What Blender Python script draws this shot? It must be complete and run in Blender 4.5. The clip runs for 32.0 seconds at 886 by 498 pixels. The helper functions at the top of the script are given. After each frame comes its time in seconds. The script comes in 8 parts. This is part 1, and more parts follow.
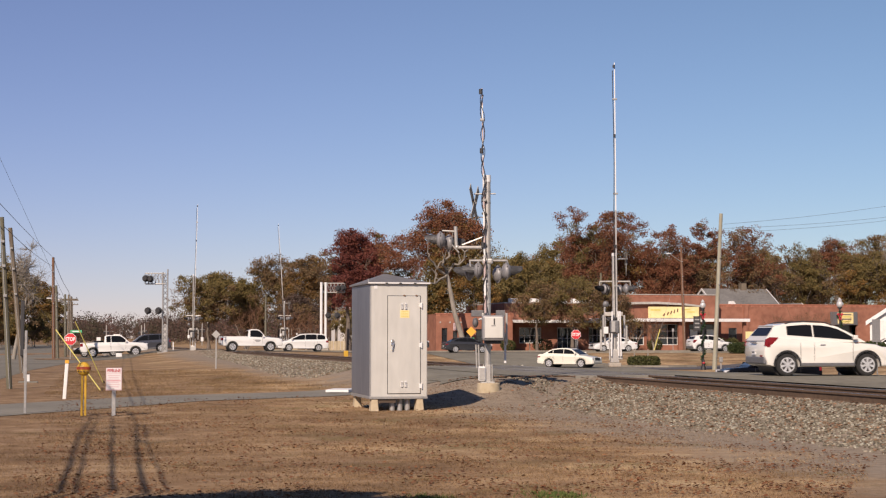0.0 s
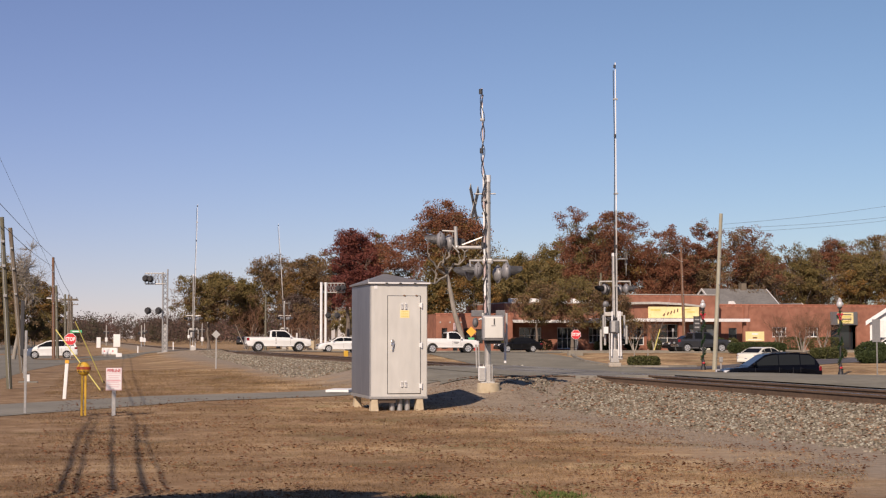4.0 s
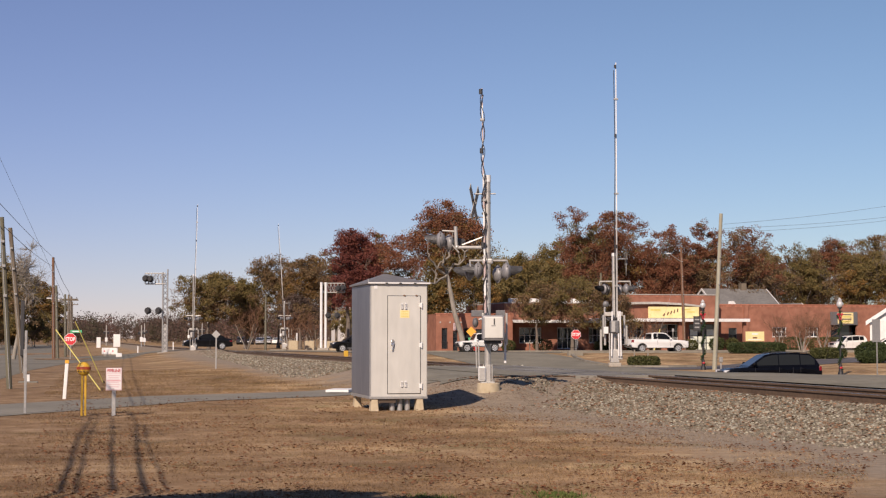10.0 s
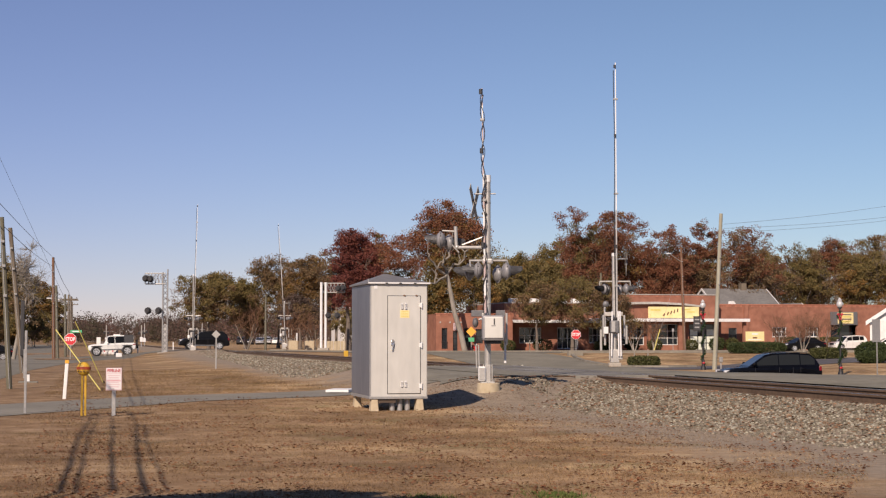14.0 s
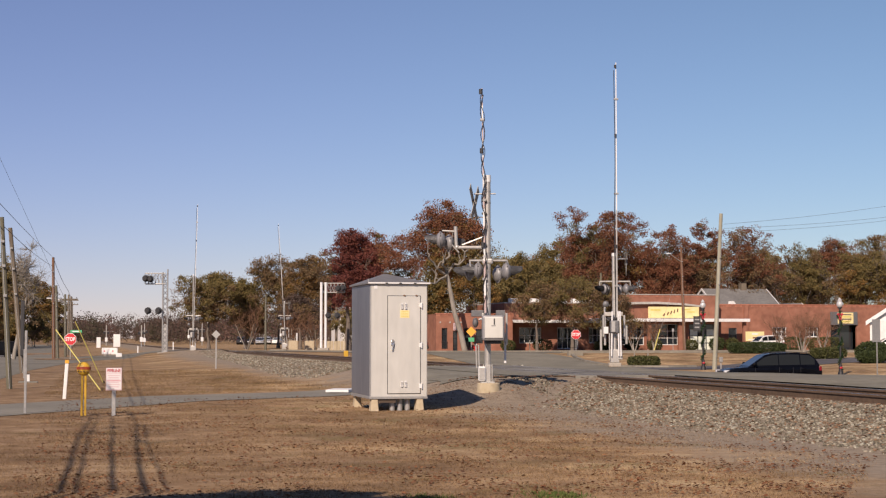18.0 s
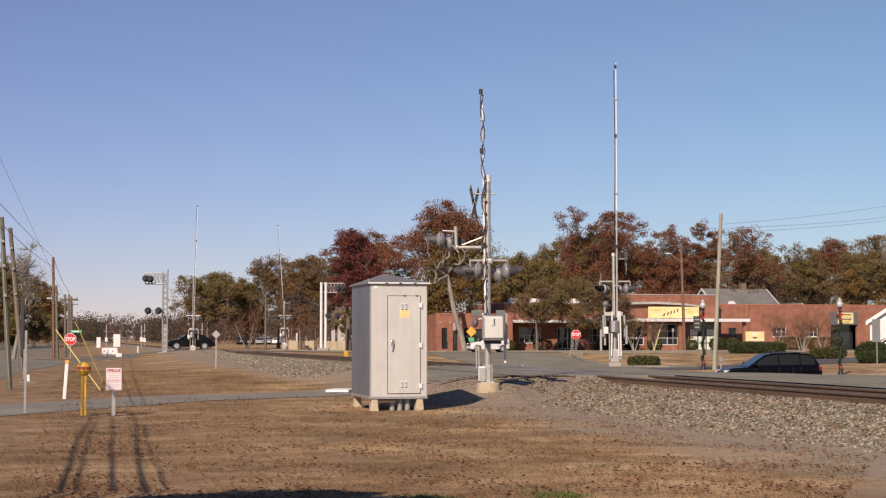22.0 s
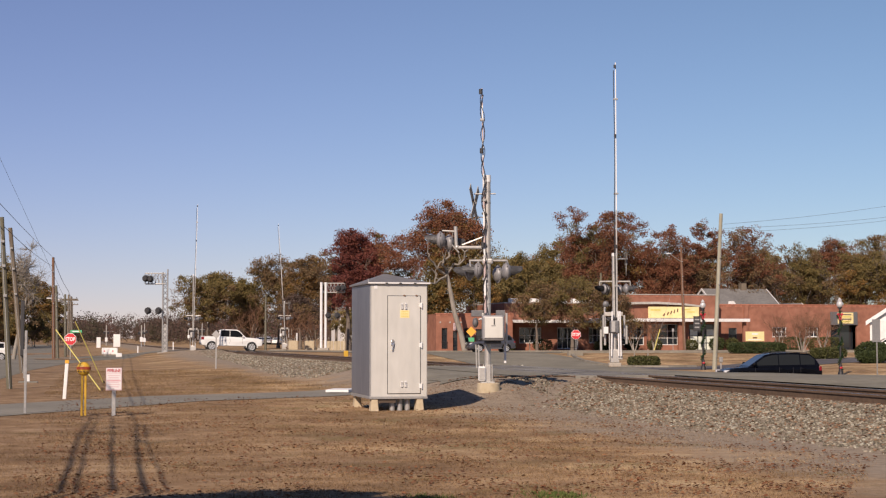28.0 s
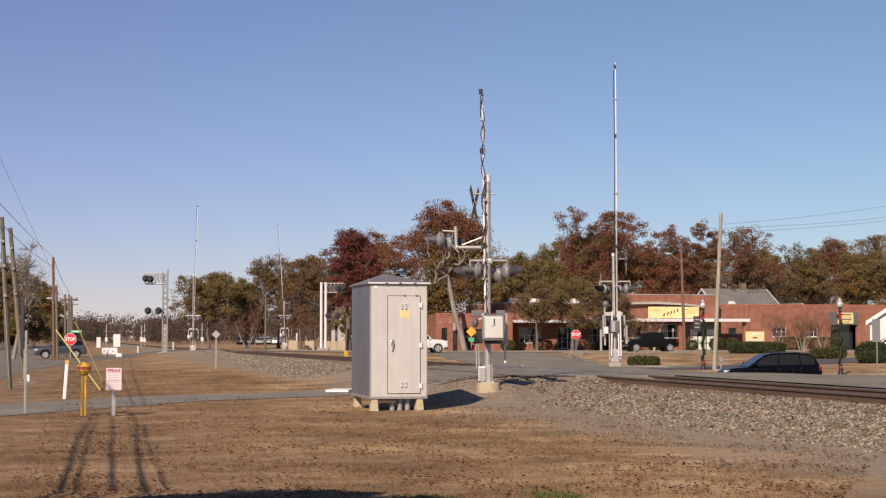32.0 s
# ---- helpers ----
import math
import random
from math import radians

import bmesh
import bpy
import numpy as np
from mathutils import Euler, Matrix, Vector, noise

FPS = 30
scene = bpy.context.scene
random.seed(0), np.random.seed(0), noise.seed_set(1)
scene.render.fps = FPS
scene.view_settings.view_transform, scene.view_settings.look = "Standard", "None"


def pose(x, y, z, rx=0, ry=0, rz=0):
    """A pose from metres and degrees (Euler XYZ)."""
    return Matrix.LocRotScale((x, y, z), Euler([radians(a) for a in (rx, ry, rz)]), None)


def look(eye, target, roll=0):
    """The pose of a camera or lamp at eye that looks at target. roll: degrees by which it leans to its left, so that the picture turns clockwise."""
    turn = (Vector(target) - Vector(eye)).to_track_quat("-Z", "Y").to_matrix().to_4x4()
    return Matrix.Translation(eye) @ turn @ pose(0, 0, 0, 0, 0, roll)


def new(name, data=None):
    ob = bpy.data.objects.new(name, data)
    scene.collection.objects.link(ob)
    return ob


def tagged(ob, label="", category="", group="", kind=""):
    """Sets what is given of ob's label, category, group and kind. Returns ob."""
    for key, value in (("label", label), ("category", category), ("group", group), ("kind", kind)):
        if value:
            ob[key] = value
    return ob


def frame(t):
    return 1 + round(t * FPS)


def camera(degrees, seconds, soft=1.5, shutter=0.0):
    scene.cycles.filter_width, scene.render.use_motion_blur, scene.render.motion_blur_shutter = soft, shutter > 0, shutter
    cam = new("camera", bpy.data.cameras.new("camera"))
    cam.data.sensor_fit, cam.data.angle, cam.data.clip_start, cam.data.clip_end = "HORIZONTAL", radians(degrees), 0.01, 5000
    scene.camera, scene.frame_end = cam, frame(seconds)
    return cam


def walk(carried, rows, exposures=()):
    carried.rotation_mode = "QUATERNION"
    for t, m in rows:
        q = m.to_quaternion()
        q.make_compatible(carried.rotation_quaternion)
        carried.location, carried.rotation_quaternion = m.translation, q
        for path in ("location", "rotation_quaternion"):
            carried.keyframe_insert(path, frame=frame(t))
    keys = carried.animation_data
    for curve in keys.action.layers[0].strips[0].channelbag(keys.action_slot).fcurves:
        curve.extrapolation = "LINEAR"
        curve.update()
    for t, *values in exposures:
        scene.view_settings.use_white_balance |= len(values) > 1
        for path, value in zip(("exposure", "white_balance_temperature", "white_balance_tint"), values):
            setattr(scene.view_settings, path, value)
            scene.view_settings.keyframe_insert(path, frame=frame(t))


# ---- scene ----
# ---- camera: on a tripod, standing still ----
cam = camera(32, 32.0, soft=1.25, shutter=0.3)
EYE = pose(0, 0, 1.5, 93.2864, 0, -13.6503)
walk(cam, [(0, EYE), (32, EYE)], exposures=[(0, 0.07, 6750, 31), (32, 0.07, 6750, 31)])

# ---- light: low sun behind the camera's left shoulder, clear sky ----
SUN_AZ, SUN_EL = 213.0, 34.0      # degrees from +Y towards +X; height
world = bpy.data.worlds.new("world")
scene.world = world
world.use_nodes = True
wn = world.node_tree
sky = wn.nodes.new("ShaderNodeTexSky")
sky.sky_type, sky.sun_disc = "NISHITA", False
sky.sun_elevation, sky.sun_rotation = radians(SUN_EL), radians(SUN_AZ)
sky.air_density, sky.dust_density, sky.ozone_density = 1.0, 0.0, 5.5
way = wn.nodes.new("ShaderNodeTexCoord")
split_way = wn.nodes.new("ShaderNodeSeparateXYZ")
wn.links.new(way.outputs["Generated"], split_way.inputs[0])


def sky_tint(colour, low, high, value, start, end):
    """Multiplies the sky by a tint that changes smoothly from low to high along one direction."""
    mr = wn.nodes.new("ShaderNodeMapRange")
    mr.interpolation_type = "SMOOTHSTEP"
    mr.inputs[1].default_value, mr.inputs[2].default_value = start, end
    wn.links.new(value, mr.inputs[0])
    pick = wn.nodes.new("ShaderNodeMix")
    pick.data_type = "RGBA"
    pick.inputs[6].default_value, pick.inputs[7].default_value = (*low, 1), (*high, 1)
    wn.links.new(mr.outputs[0], pick.inputs[0])
    mul = wn.nodes.new("ShaderNodeMix")
    mul.data_type, mul.blend_type = "RGBA", "MULTIPLY"
    mul.inputs[0].default_value = 1.0
    wn.links.new(colour, mul.inputs[6])
    wn.links.new(pick.outputs[2], mul.inputs[7])
    return mul.outputs[2]


# tints the sky lilac low down, then lilac to cyan along x as camera cast
tone = sky_tint(sky.outputs[0], (0.93, 0.93, 1.02), (1.03, 0.99, 0.975), split_way.outputs[2], -0.02, 0.26)
tone = sky_tint(tone, (1.02, 0.985, 1.02), (0.96, 1.075, 0.99), split_way.outputs[0], -0.1, 0.55)
wn.links.new(tone, wn.nodes["Background"].inputs[0])
wn.nodes["Background"].inputs[1].default_value = 0.075
sun_data = bpy.data.lights.new("sun", "SUN")
sun_data.energy, sun_data.angle, sun_data.color = 5.0, radians(0.55), (1.0, 0.935, 0.71)
sun = new("sun", sun_data)
sa, se = radians(SUN_AZ), radians(SUN_EL)
sun.matrix_world = look((math.sin(sa) * math.cos(se) * 60, math.cos(sa) * math.cos(se) * 60, math.sin(se) * 60), (0, 0, 0))


# ---- materials ----
def nodes_of(name):
    m = bpy.data.materials.new(name)
    m.use_nodes = True
    return m, m.node_tree, m.node_tree.nodes["Principled BSDF"]


def mat(name, colours, scale=8.0, rough=0.6, metal=0.0, bump=0.0, bump_scale=40.0, spread=0.25, stain=0.0, stain_scale=0.7,
        per_object=0.0, per_island=0.0, detail=6.0, coat=0.0, stretch=(1, 1, 1), spec=0.5, sheen_rough=0.08):
    """A surface of two or three colours mixed by fine noise, with large stains and relief."""
    m, tree, bsdf = nodes_of(name)
    link = tree.links.new
    tc = tree.nodes.new("ShaderNodeTexCoord")
    mp = tree.nodes.new("ShaderNodeMapping")
    mp.inputs["Scale"].default_value = stretch
    link(tc.outputs["Object"], mp.inputs[0])
    n1 = tree.nodes.new("ShaderNodeTexNoise")
    n1.inputs["Scale"].default_value, n1.inputs["Detail"].default_value = scale, detail
    link(mp.outputs[0], n1.inputs["Vector"])
    ramp = tree.nodes.new("ShaderNodeValToRGB")
    els = ramp.color_ramp.elements
    lo, hi = 0.5 - spread, 0.5 + spread
    els[0].position, els[0].color = lo, (*colours[0], 1)
    els[1].position, els[1].color = hi, (*colours[-1], 1)
    for i, cc in enumerate(colours[1:-1]):
        e = els.new(lo + (hi - lo) * (i + 1) / (len(colours) - 1))
        e.color = (*cc, 1)
    link(n1.outputs[0], ramp.inputs[0])
    out = ramp.outputs[0]
    n2 = tree.nodes.new("ShaderNodeTexNoise")
    n2.inputs["Scale"].default_value, n2.inputs["Detail"].default_value = stain_scale, 4.0
    link(mp.outputs[0], n2.inputs["Vector"])
    if stain:
        mr = tree.nodes.new("ShaderNodeMapRange")
        mr.inputs[1].default_value, mr.inputs[2].default_value = 0.35, 0.7
        mr.inputs[3].default_value, mr.inputs[4].default_value = 1.0, 1.0 - stain
        link(n2.outputs[0], mr.inputs[0])
        mx = tree.nodes.new("ShaderNodeVectorMath")
        mx.operation = "SCALE"
        link(out, mx.inputs[0])
        link(mr.outputs[0], mx.inputs["Scale"])
        out = mx.outputs[0]
    for amount, which in ((per_object, "o"), (per_island, "i")):
        if amount:
            src = tree.nodes.new("ShaderNodeObjectInfo").outputs["Random"] if which == "o" else tree.nodes.new("ShaderNodeNewGeometry").outputs["Random Per Island"]
            mr = tree.nodes.new("ShaderNodeMapRange")
            mr.inputs[3].default_value, mr.inputs[4].default_value = 1 - amount, 1 + amount
            link(src, mr.inputs[0])
            mx = tree.nodes.new("ShaderNodeVectorMath")
            mx.operation = "SCALE"
            link(out, mx.inputs[0])
            link(mr.outputs[0], mx.inputs["Scale"])
            out = mx.outputs[0]
    link(out, bsdf.inputs["Base Color"])
    rr = tree.nodes.new("ShaderNodeMapRange")
    rr.inputs[3].default_value, rr.inputs[4].default_value = max(0.02, rough - sheen_rough), min(1, rough + sheen_rough)
    link(n2.outputs[0], rr.inputs[0])
    link(rr.outputs[0], bsdf.inputs["Roughness"])
    bsdf.inputs["Metallic"].default_value = metal
    bsdf.inputs["Specular IOR Level"].default_value = spec
    bsdf.inputs["Coat Weight"].default_value = coat
    if bump:
        nb = tree.nodes.new("ShaderNodeTexNoise")
        nb.inputs["Scale"].default_value, nb.inputs["Detail"].default_value = bump_scale, 5.0
        link(mp.outputs[0], nb.inputs["Vector"])
        b = tree.nodes.new("ShaderNodeBump")
        b.inputs["Strength"].default_value, b.inputs["Distance"].default_value = 0.9, bump
        link(nb.outputs[0], b.inputs["Height"])
        link(b.outputs[0], bsdf.inputs["Normal"])
    return m


def islands(name, colours, rough=0.8, noise_scale=12.0, trans=0.0):
    """Leaves, stones and blades: one colour out of a range for each loose piece."""
    m, tree, bsdf = nodes_of(name)
    link = tree.links.new
    geo = tree.nodes.new("ShaderNodeNewGeometry")
    ramp = tree.nodes.new("ShaderNodeValToRGB")
    els = ramp.color_ramp.elements
    els[0].color, els[1].color = (*colours[0], 1), (*colours[-1], 1)
    for i, cc in enumerate(colours[1:-1]):
        els.new((i + 1) / (len(colours) - 1)).color = (*cc, 1)
    link(geo.outputs["Random Per Island"], ramp.inputs[0])
    nz = tree.nodes.new("ShaderNodeTexNoise")
    nz.inputs["Scale"].default_value = noise_scale
    mr = tree.nodes.new("ShaderNodeMapRange")
    mr.inputs[3].default_value, mr.inputs[4].default_value = 0.7, 1.3
    link(nz.outputs[0], mr.inputs[0])
    mx = tree.nodes.new("ShaderNodeVectorMath")
    mx.operation = "SCALE"
    link(ramp.outputs[0], mx.inputs[0])
    link(mr.outputs[0], mx.inputs["Scale"])
    link(mx.outputs[0], bsdf.inputs["Base Color"])
    bsdf.inputs["Roughness"].default_value = rough
    bsdf.inputs["Specular IOR Level"].default_value = 0.2
    if trans:
        tr = tree.nodes.new("ShaderNodeBsdfTranslucent")
        link(mx.outputs[0], tr.inputs[0])
        ms = tree.nodes.new("ShaderNodeMixShader")
        ms.inputs[0].default_value = trans
        link(bsdf.outputs[0], ms.inputs[1])
        link(tr.outputs[0], ms.inputs[2])
        link(ms.outputs[0], tree.nodes["Material Output"].inputs[0])
    return m


def glassy(name, tint, rough=0.04, alpha=1.0, spec=0.6, coat=0.4):
    m, tree, bsdf = nodes_of(name)
    bsdf.inputs["Base Color"].default_value = (*tint, 1)
    bsdf.inputs["Roughness"].default_value = rough
    bsdf.inputs["Specular IOR Level"].default_value = spec
    bsdf.inputs["Coat Weight"].default_value = coat
    bsdf.inputs["Alpha"].default_value = alpha
    return m


M_SILVER = mat("painted_aluminium", [(0.545, 0.540, 0.497), (0.643, 0.632, 0.583)], 6, 0.52, 0.25, 0.0006, 60, stain=0.12, stain_scale=1.2, stretch=(1, 1, 0.3))
# darker, bluer copy of the cabinet metal: weak side light put into the colour
M_SIDE = mat("shaded_side_metal", [(0.20, 0.21, 0.235), (0.26, 0.27, 0.295)], 7, 0.45, 0.6, 0.0006, 60, stain=0.15, stain_scale=1.2, stretch=(1, 1, 0.3))
M_GALV = mat("galvanised_steel", [(0.30, 0.30, 0.29), (0.44, 0.43, 0.41)], 14, 0.48, 0.45, 0.0006, 50, stain=0.2)
M_ALU = mat("silver_paint", [(0.42, 0.405, 0.375), (0.55, 0.53, 0.49)], 12, 0.42, 0.5, stain=0.15)
M_BLACK = mat("black_paint", [(0.012, 0.012, 0.014), (0.03, 0.03, 0.032)], 20, 0.5)
M_RUBBER = mat("rubber", [(0.012, 0.012, 0.012), (0.028, 0.027, 0.026)], 30, 0.8)
M_CONC = mat("concrete", [(0.33, 0.30, 0.25), (0.46, 0.42, 0.36)], 9, 0.85, 0, 0.004, 50, stain=0.25)
M_TANCONC = mat("tan_concrete", [(0.42, 0.34, 0.22), (0.55, 0.46, 0.32)], 9, 0.85, 0, 0.004, 40, stain=0.2)
M_ASPHALT = mat("worn_asphalt", [(0.166, 0.150, 0.110), (0.216, 0.198, 0.149), (0.253, 0.235, 0.179)], 3, 0.9, 0, 0.006, 90, stain=0.3, stain_scale=0.25)
M_ASPHALT2 = mat("dark_asphalt", [(0.075, 0.07, 0.075), (0.115, 0.108, 0.112)], 3, 0.9, 0, 0.006, 90, stain=0.25, stain_scale=0.2)
M_ROAD = mat("road_asphalt", [(0.158, 0.143, 0.109), (0.219, 0.201, 0.156)], 2, 0.9, 0, 0.006, 80, stain=0.25, stain_scale=0.15)
M_PAVE = mat("path_asphalt", [(0.19, 0.174, 0.138), (0.26, 0.240, 0.19)], 4, 0.88, 0, 0.005, 80, stain=0.25, stain_scale=0.6)
M_KERB = mat("kerb_concrete", [(0.36, 0.34, 0.31), (0.50, 0.48, 0.44)], 5, 0.85, 0, 0.004, 40, stain=0.25)
M_KERBDULL = mat("dull_kerb", [(0.20, 0.18, 0.145), (0.29, 0.265, 0.215)], 3, 0.9, 0, 0.004, 40, stain=0.3)
M_PANEL = mat("crossing_panel_grey", [(0.16, 0.15, 0.125), (0.25, 0.235, 0.20)], 2.5, 0.88, 0, 0.004, 40, stain=0.35, per_object=0.2)
M_RUST = mat("rusty_rail", [(0.085, 0.052, 0.032), (0.15, 0.096, 0.060)], 10, 0.85, 0.0, 0.003, 60, stain=0.3)
M_RAILTOP = mat("worn_rail_head", [(0.30, 0.28, 0.27), (0.42, 0.40, 0.39)], 20, 0.28, 0.9)
M_TIE = mat("creosoted_wood", [(0.045, 0.03, 0.02), (0.10, 0.07, 0.05)], 6, 0.85, 0, 0.006, 30, stretch=(0.3, 3, 3), per_object=0.25)
M_BRICK = mat("brick_red", [(0.233, 0.095, 0.060), (0.307, 0.129, 0.082), (0.353, 0.160, 0.105)], 1.6, 0.88, 0, 0.004, 30, stain=0.28, stain_scale=0.35)
M_BRICKP = mat("brick_piece", [(0.26, 0.098, 0.06), (0.38, 0.155, 0.10)], 3, 0.88, per_object=0.22)
M_WHITE = mat("white_paint", [(0.70, 0.69, 0.66), (0.80, 0.79, 0.77)], 5, 0.55, stain=0.12)
M_BOARD = mat("pale_green_board", [(0.62, 0.66, 0.56), (0.72, 0.76, 0.67)], 4, 0.6, stain=0.12)
M_CREAM = mat("cream_sign_face", [(0.78, 0.63, 0.28), (0.85, 0.72, 0.38)], 3, 0.5, stain=0.15)
M_YELLOW = mat("yellow_plastic", [(0.533, 0.295, 0.024), (0.619, 0.377, 0.040)], 6, 0.45, stain=0.15)
M_YELLOWPIPE = mat("yellow_guy_cover", [(0.527, 0.460, 0.100), (0.595, 0.534, 0.160)], 6, 0.5)
M_ORANGE = mat("orange_sign", [(0.72, 0.34, 0.03), (0.80, 0.40, 0.05)], 6, 0.5)
M_GREEN = mat("green_sign", [(0.05, 0.34, 0.16), (0.07, 0.42, 0.20)], 6, 0.45)
M_RED = mat("red_sign", [(0.52, 0.02, 0.025), (0.62, 0.03, 0.035)], 6, 0.42, stain=0.1)
M_SIGNPINK = mat("faded_sign_face", [(0.601, 0.562, 0.567), (0.679, 0.659, 0.653)], 4, 0.5, stain=0.1)
M_SIGNRED = mat("faded_red_print", [(0.60, 0.06, 0.10), (0.66, 0.10, 0.14)], 8, 0.5)
M_PRINT = mat("faded_pink_print", [(0.528, 0.378, 0.405), (0.576, 0.450, 0.468)], 30, 0.55)
M_WOOD = mat("weathered_pole", [(0.10, 0.078, 0.056), (0.165, 0.132, 0.096), (0.21, 0.172, 0.128)], 5, 0.9, 0, 0.006, 20, stretch=(4, 4, 0.25), stain=0.25)
M_PALEPOLE = mat("pale_pole", [(0.26, 0.25, 0.19), (0.40, 0.39, 0.31)], 5, 0.9, 0, 0.006, 20, stretch=(4, 4, 0.25), stain=0.35, stain_scale=1.5)
M_WOODGREY = mat("grey_pole", [(0.095, 0.088, 0.06), (0.165, 0.155, 0.108)], 5, 0.9, 0, 0.006, 20, stretch=(4, 4, 0.25), stain=0.2)
M_WOODBROWN = mat("brown_pole", [(0.12, 0.06, 0.035), (0.20, 0.105, 0.06)], 5, 0.9, 0, 0.006, 20, stretch=(4, 4, 0.25))
M_BARK = mat("grey_bark", [(0.085, 0.068, 0.055), (0.19, 0.155, 0.125)], 6, 0.95, 0, 0.02, 12, stretch=(3, 3, 0.6))
M_BARKPALE = mat("pale_bark", [(0.22, 0.195, 0.165), (0.34, 0.31, 0.265)], 3, 0.92, 0, 0.02, 12, stretch=(2, 2, 0.6), stain=0.3)
M_ROOF = mat("roof_shingle", [(0.13, 0.125, 0.12), (0.20, 0.195, 0.185)], 4, 0.92, 0, 0.008, 14, stain=0.2)
M_ROOFDARK = mat("cabinet_roof_sheet", [(0.16, 0.155, 0.155), (0.22, 0.215, 0.21)], 6, 0.6, 0.2, stain=0.15)
M_TRIM = mat("white_trim", [(0.66, 0.66, 0.65), (0.76, 0.76, 0.75)], 6, 0.5, stain=0.15)
M_PANE = glassy("window_glass", (0.02, 0.025, 0.03))
# paler opaque glass: daylight through the cabin is put into its colour
M_CARGLASSPALE = glassy("daylit_car_glass", (0.015, 0.017, 0.017), 0.05, 1.0, 0.2, 0.05)
M_CARGLASS = glassy("car_glass", (0.009, 0.010, 0.012), 0.06, 1.0, 0.06, 0.0)
M_DISH = mat("grey_lamp_disc", [(0.20, 0.20, 0.21), (0.30, 0.295, 0.30)], 10, 0.5, 0.2, stain=0.2)
M_DULLRED = mat("dull_red_band", [(0.30, 0.045, 0.015), (0.38, 0.07, 0.02)], 20, 0.55)
M_DEEPRED = mat("deep_red_print", [(0.36, 0.02, 0.035), (0.44, 0.03, 0.05)], 8, 0.5)
M_LENSR = mat("red_lens", [(0.165, 0.005, 0.009), (0.231, 0.010, 0.015)], 10, 0.2)
M_LENSW = glassy("clear_lens", (0.55, 0.56, 0.58), 0.1)
M_RIM = mat("alloy_rim", [(0.62, 0.62, 0.62), (0.74, 0.74, 0.73)], 12, 0.32, 0.45)
M_CHROME = mat("bright_metal", [(0.55, 0.55, 0.56), (0.70, 0.70, 0.71)], 12, 0.2, 0.95)
M_DARKPLASTIC = mat("dark_plastic", [(0.02, 0.02, 0.022), (0.04, 0.04, 0.042)], 20, 0.6)
M_GREYLENS = mat("grey_lamp_housing", [(0.10, 0.10, 0.105), (0.17, 0.17, 0.175)], 12, 0.5, 0.2)
M_HEDGE = islands("hedge_leaves", [(0.042, 0.048, 0.017), (0.080, 0.084, 0.029), (0.112, 0.112, 0.042)], 0.6, 20, 0.2)
M_SHRUBDARK = islands("dark_shrub_leaves", [(0.031, 0.046, 0.018), (0.060, 0.078, 0.027)], 0.7, 20, 0.15)
M_STONE = islands("ballast_stone", [(0.081, 0.070, 0.051), (0.198, 0.178, 0.130), (0.099, 0.082, 0.058), (0.365, 0.340, 0.270), (0.180, 0.110, 0.065), (0.081, 0.072, 0.054), (0.270, 0.240, 0.186), (0.135, 0.115, 0.084), (0.405, 0.390, 0.318)], 0.9, 6)
M_GRIT = islands("trodden_grit", [(0.16, 0.125, 0.092), (0.24, 0.195, 0.15), (0.20, 0.16, 0.12), (0.31, 0.26, 0.205)], 0.95, 6)
M_LITTER = islands("fallen_leaves", [(0.102, 0.043, 0.023), (0.204, 0.089, 0.043), (0.145, 0.060, 0.031), (0.264, 0.128, 0.061), (0.068, 0.032, 0.020)], 0.85, 20, 0.15)
M_LITTERPALE = islands("tan_oak_leaves", [(0.17, 0.085, 0.045), (0.28, 0.155, 0.085), (0.21, 0.105, 0.06), (0.36, 0.22, 0.135)], 0.85, 20, 0.15)
M_LIGHTSNOW = mat("frosted_globe", [(0.38, 0.39, 0.40), (0.48, 0.49, 0.50)], 8, 0.3)
M_RIBBON = mat("red_ribbon", [(0.34, 0.012, 0.02), (0.44, 0.02, 0.03)], 20, 0.5)
M_GARLAND = islands("garland_needles", [(0.01, 0.03, 0.015), (0.03, 0.06, 0.025)], 0.8, 20)

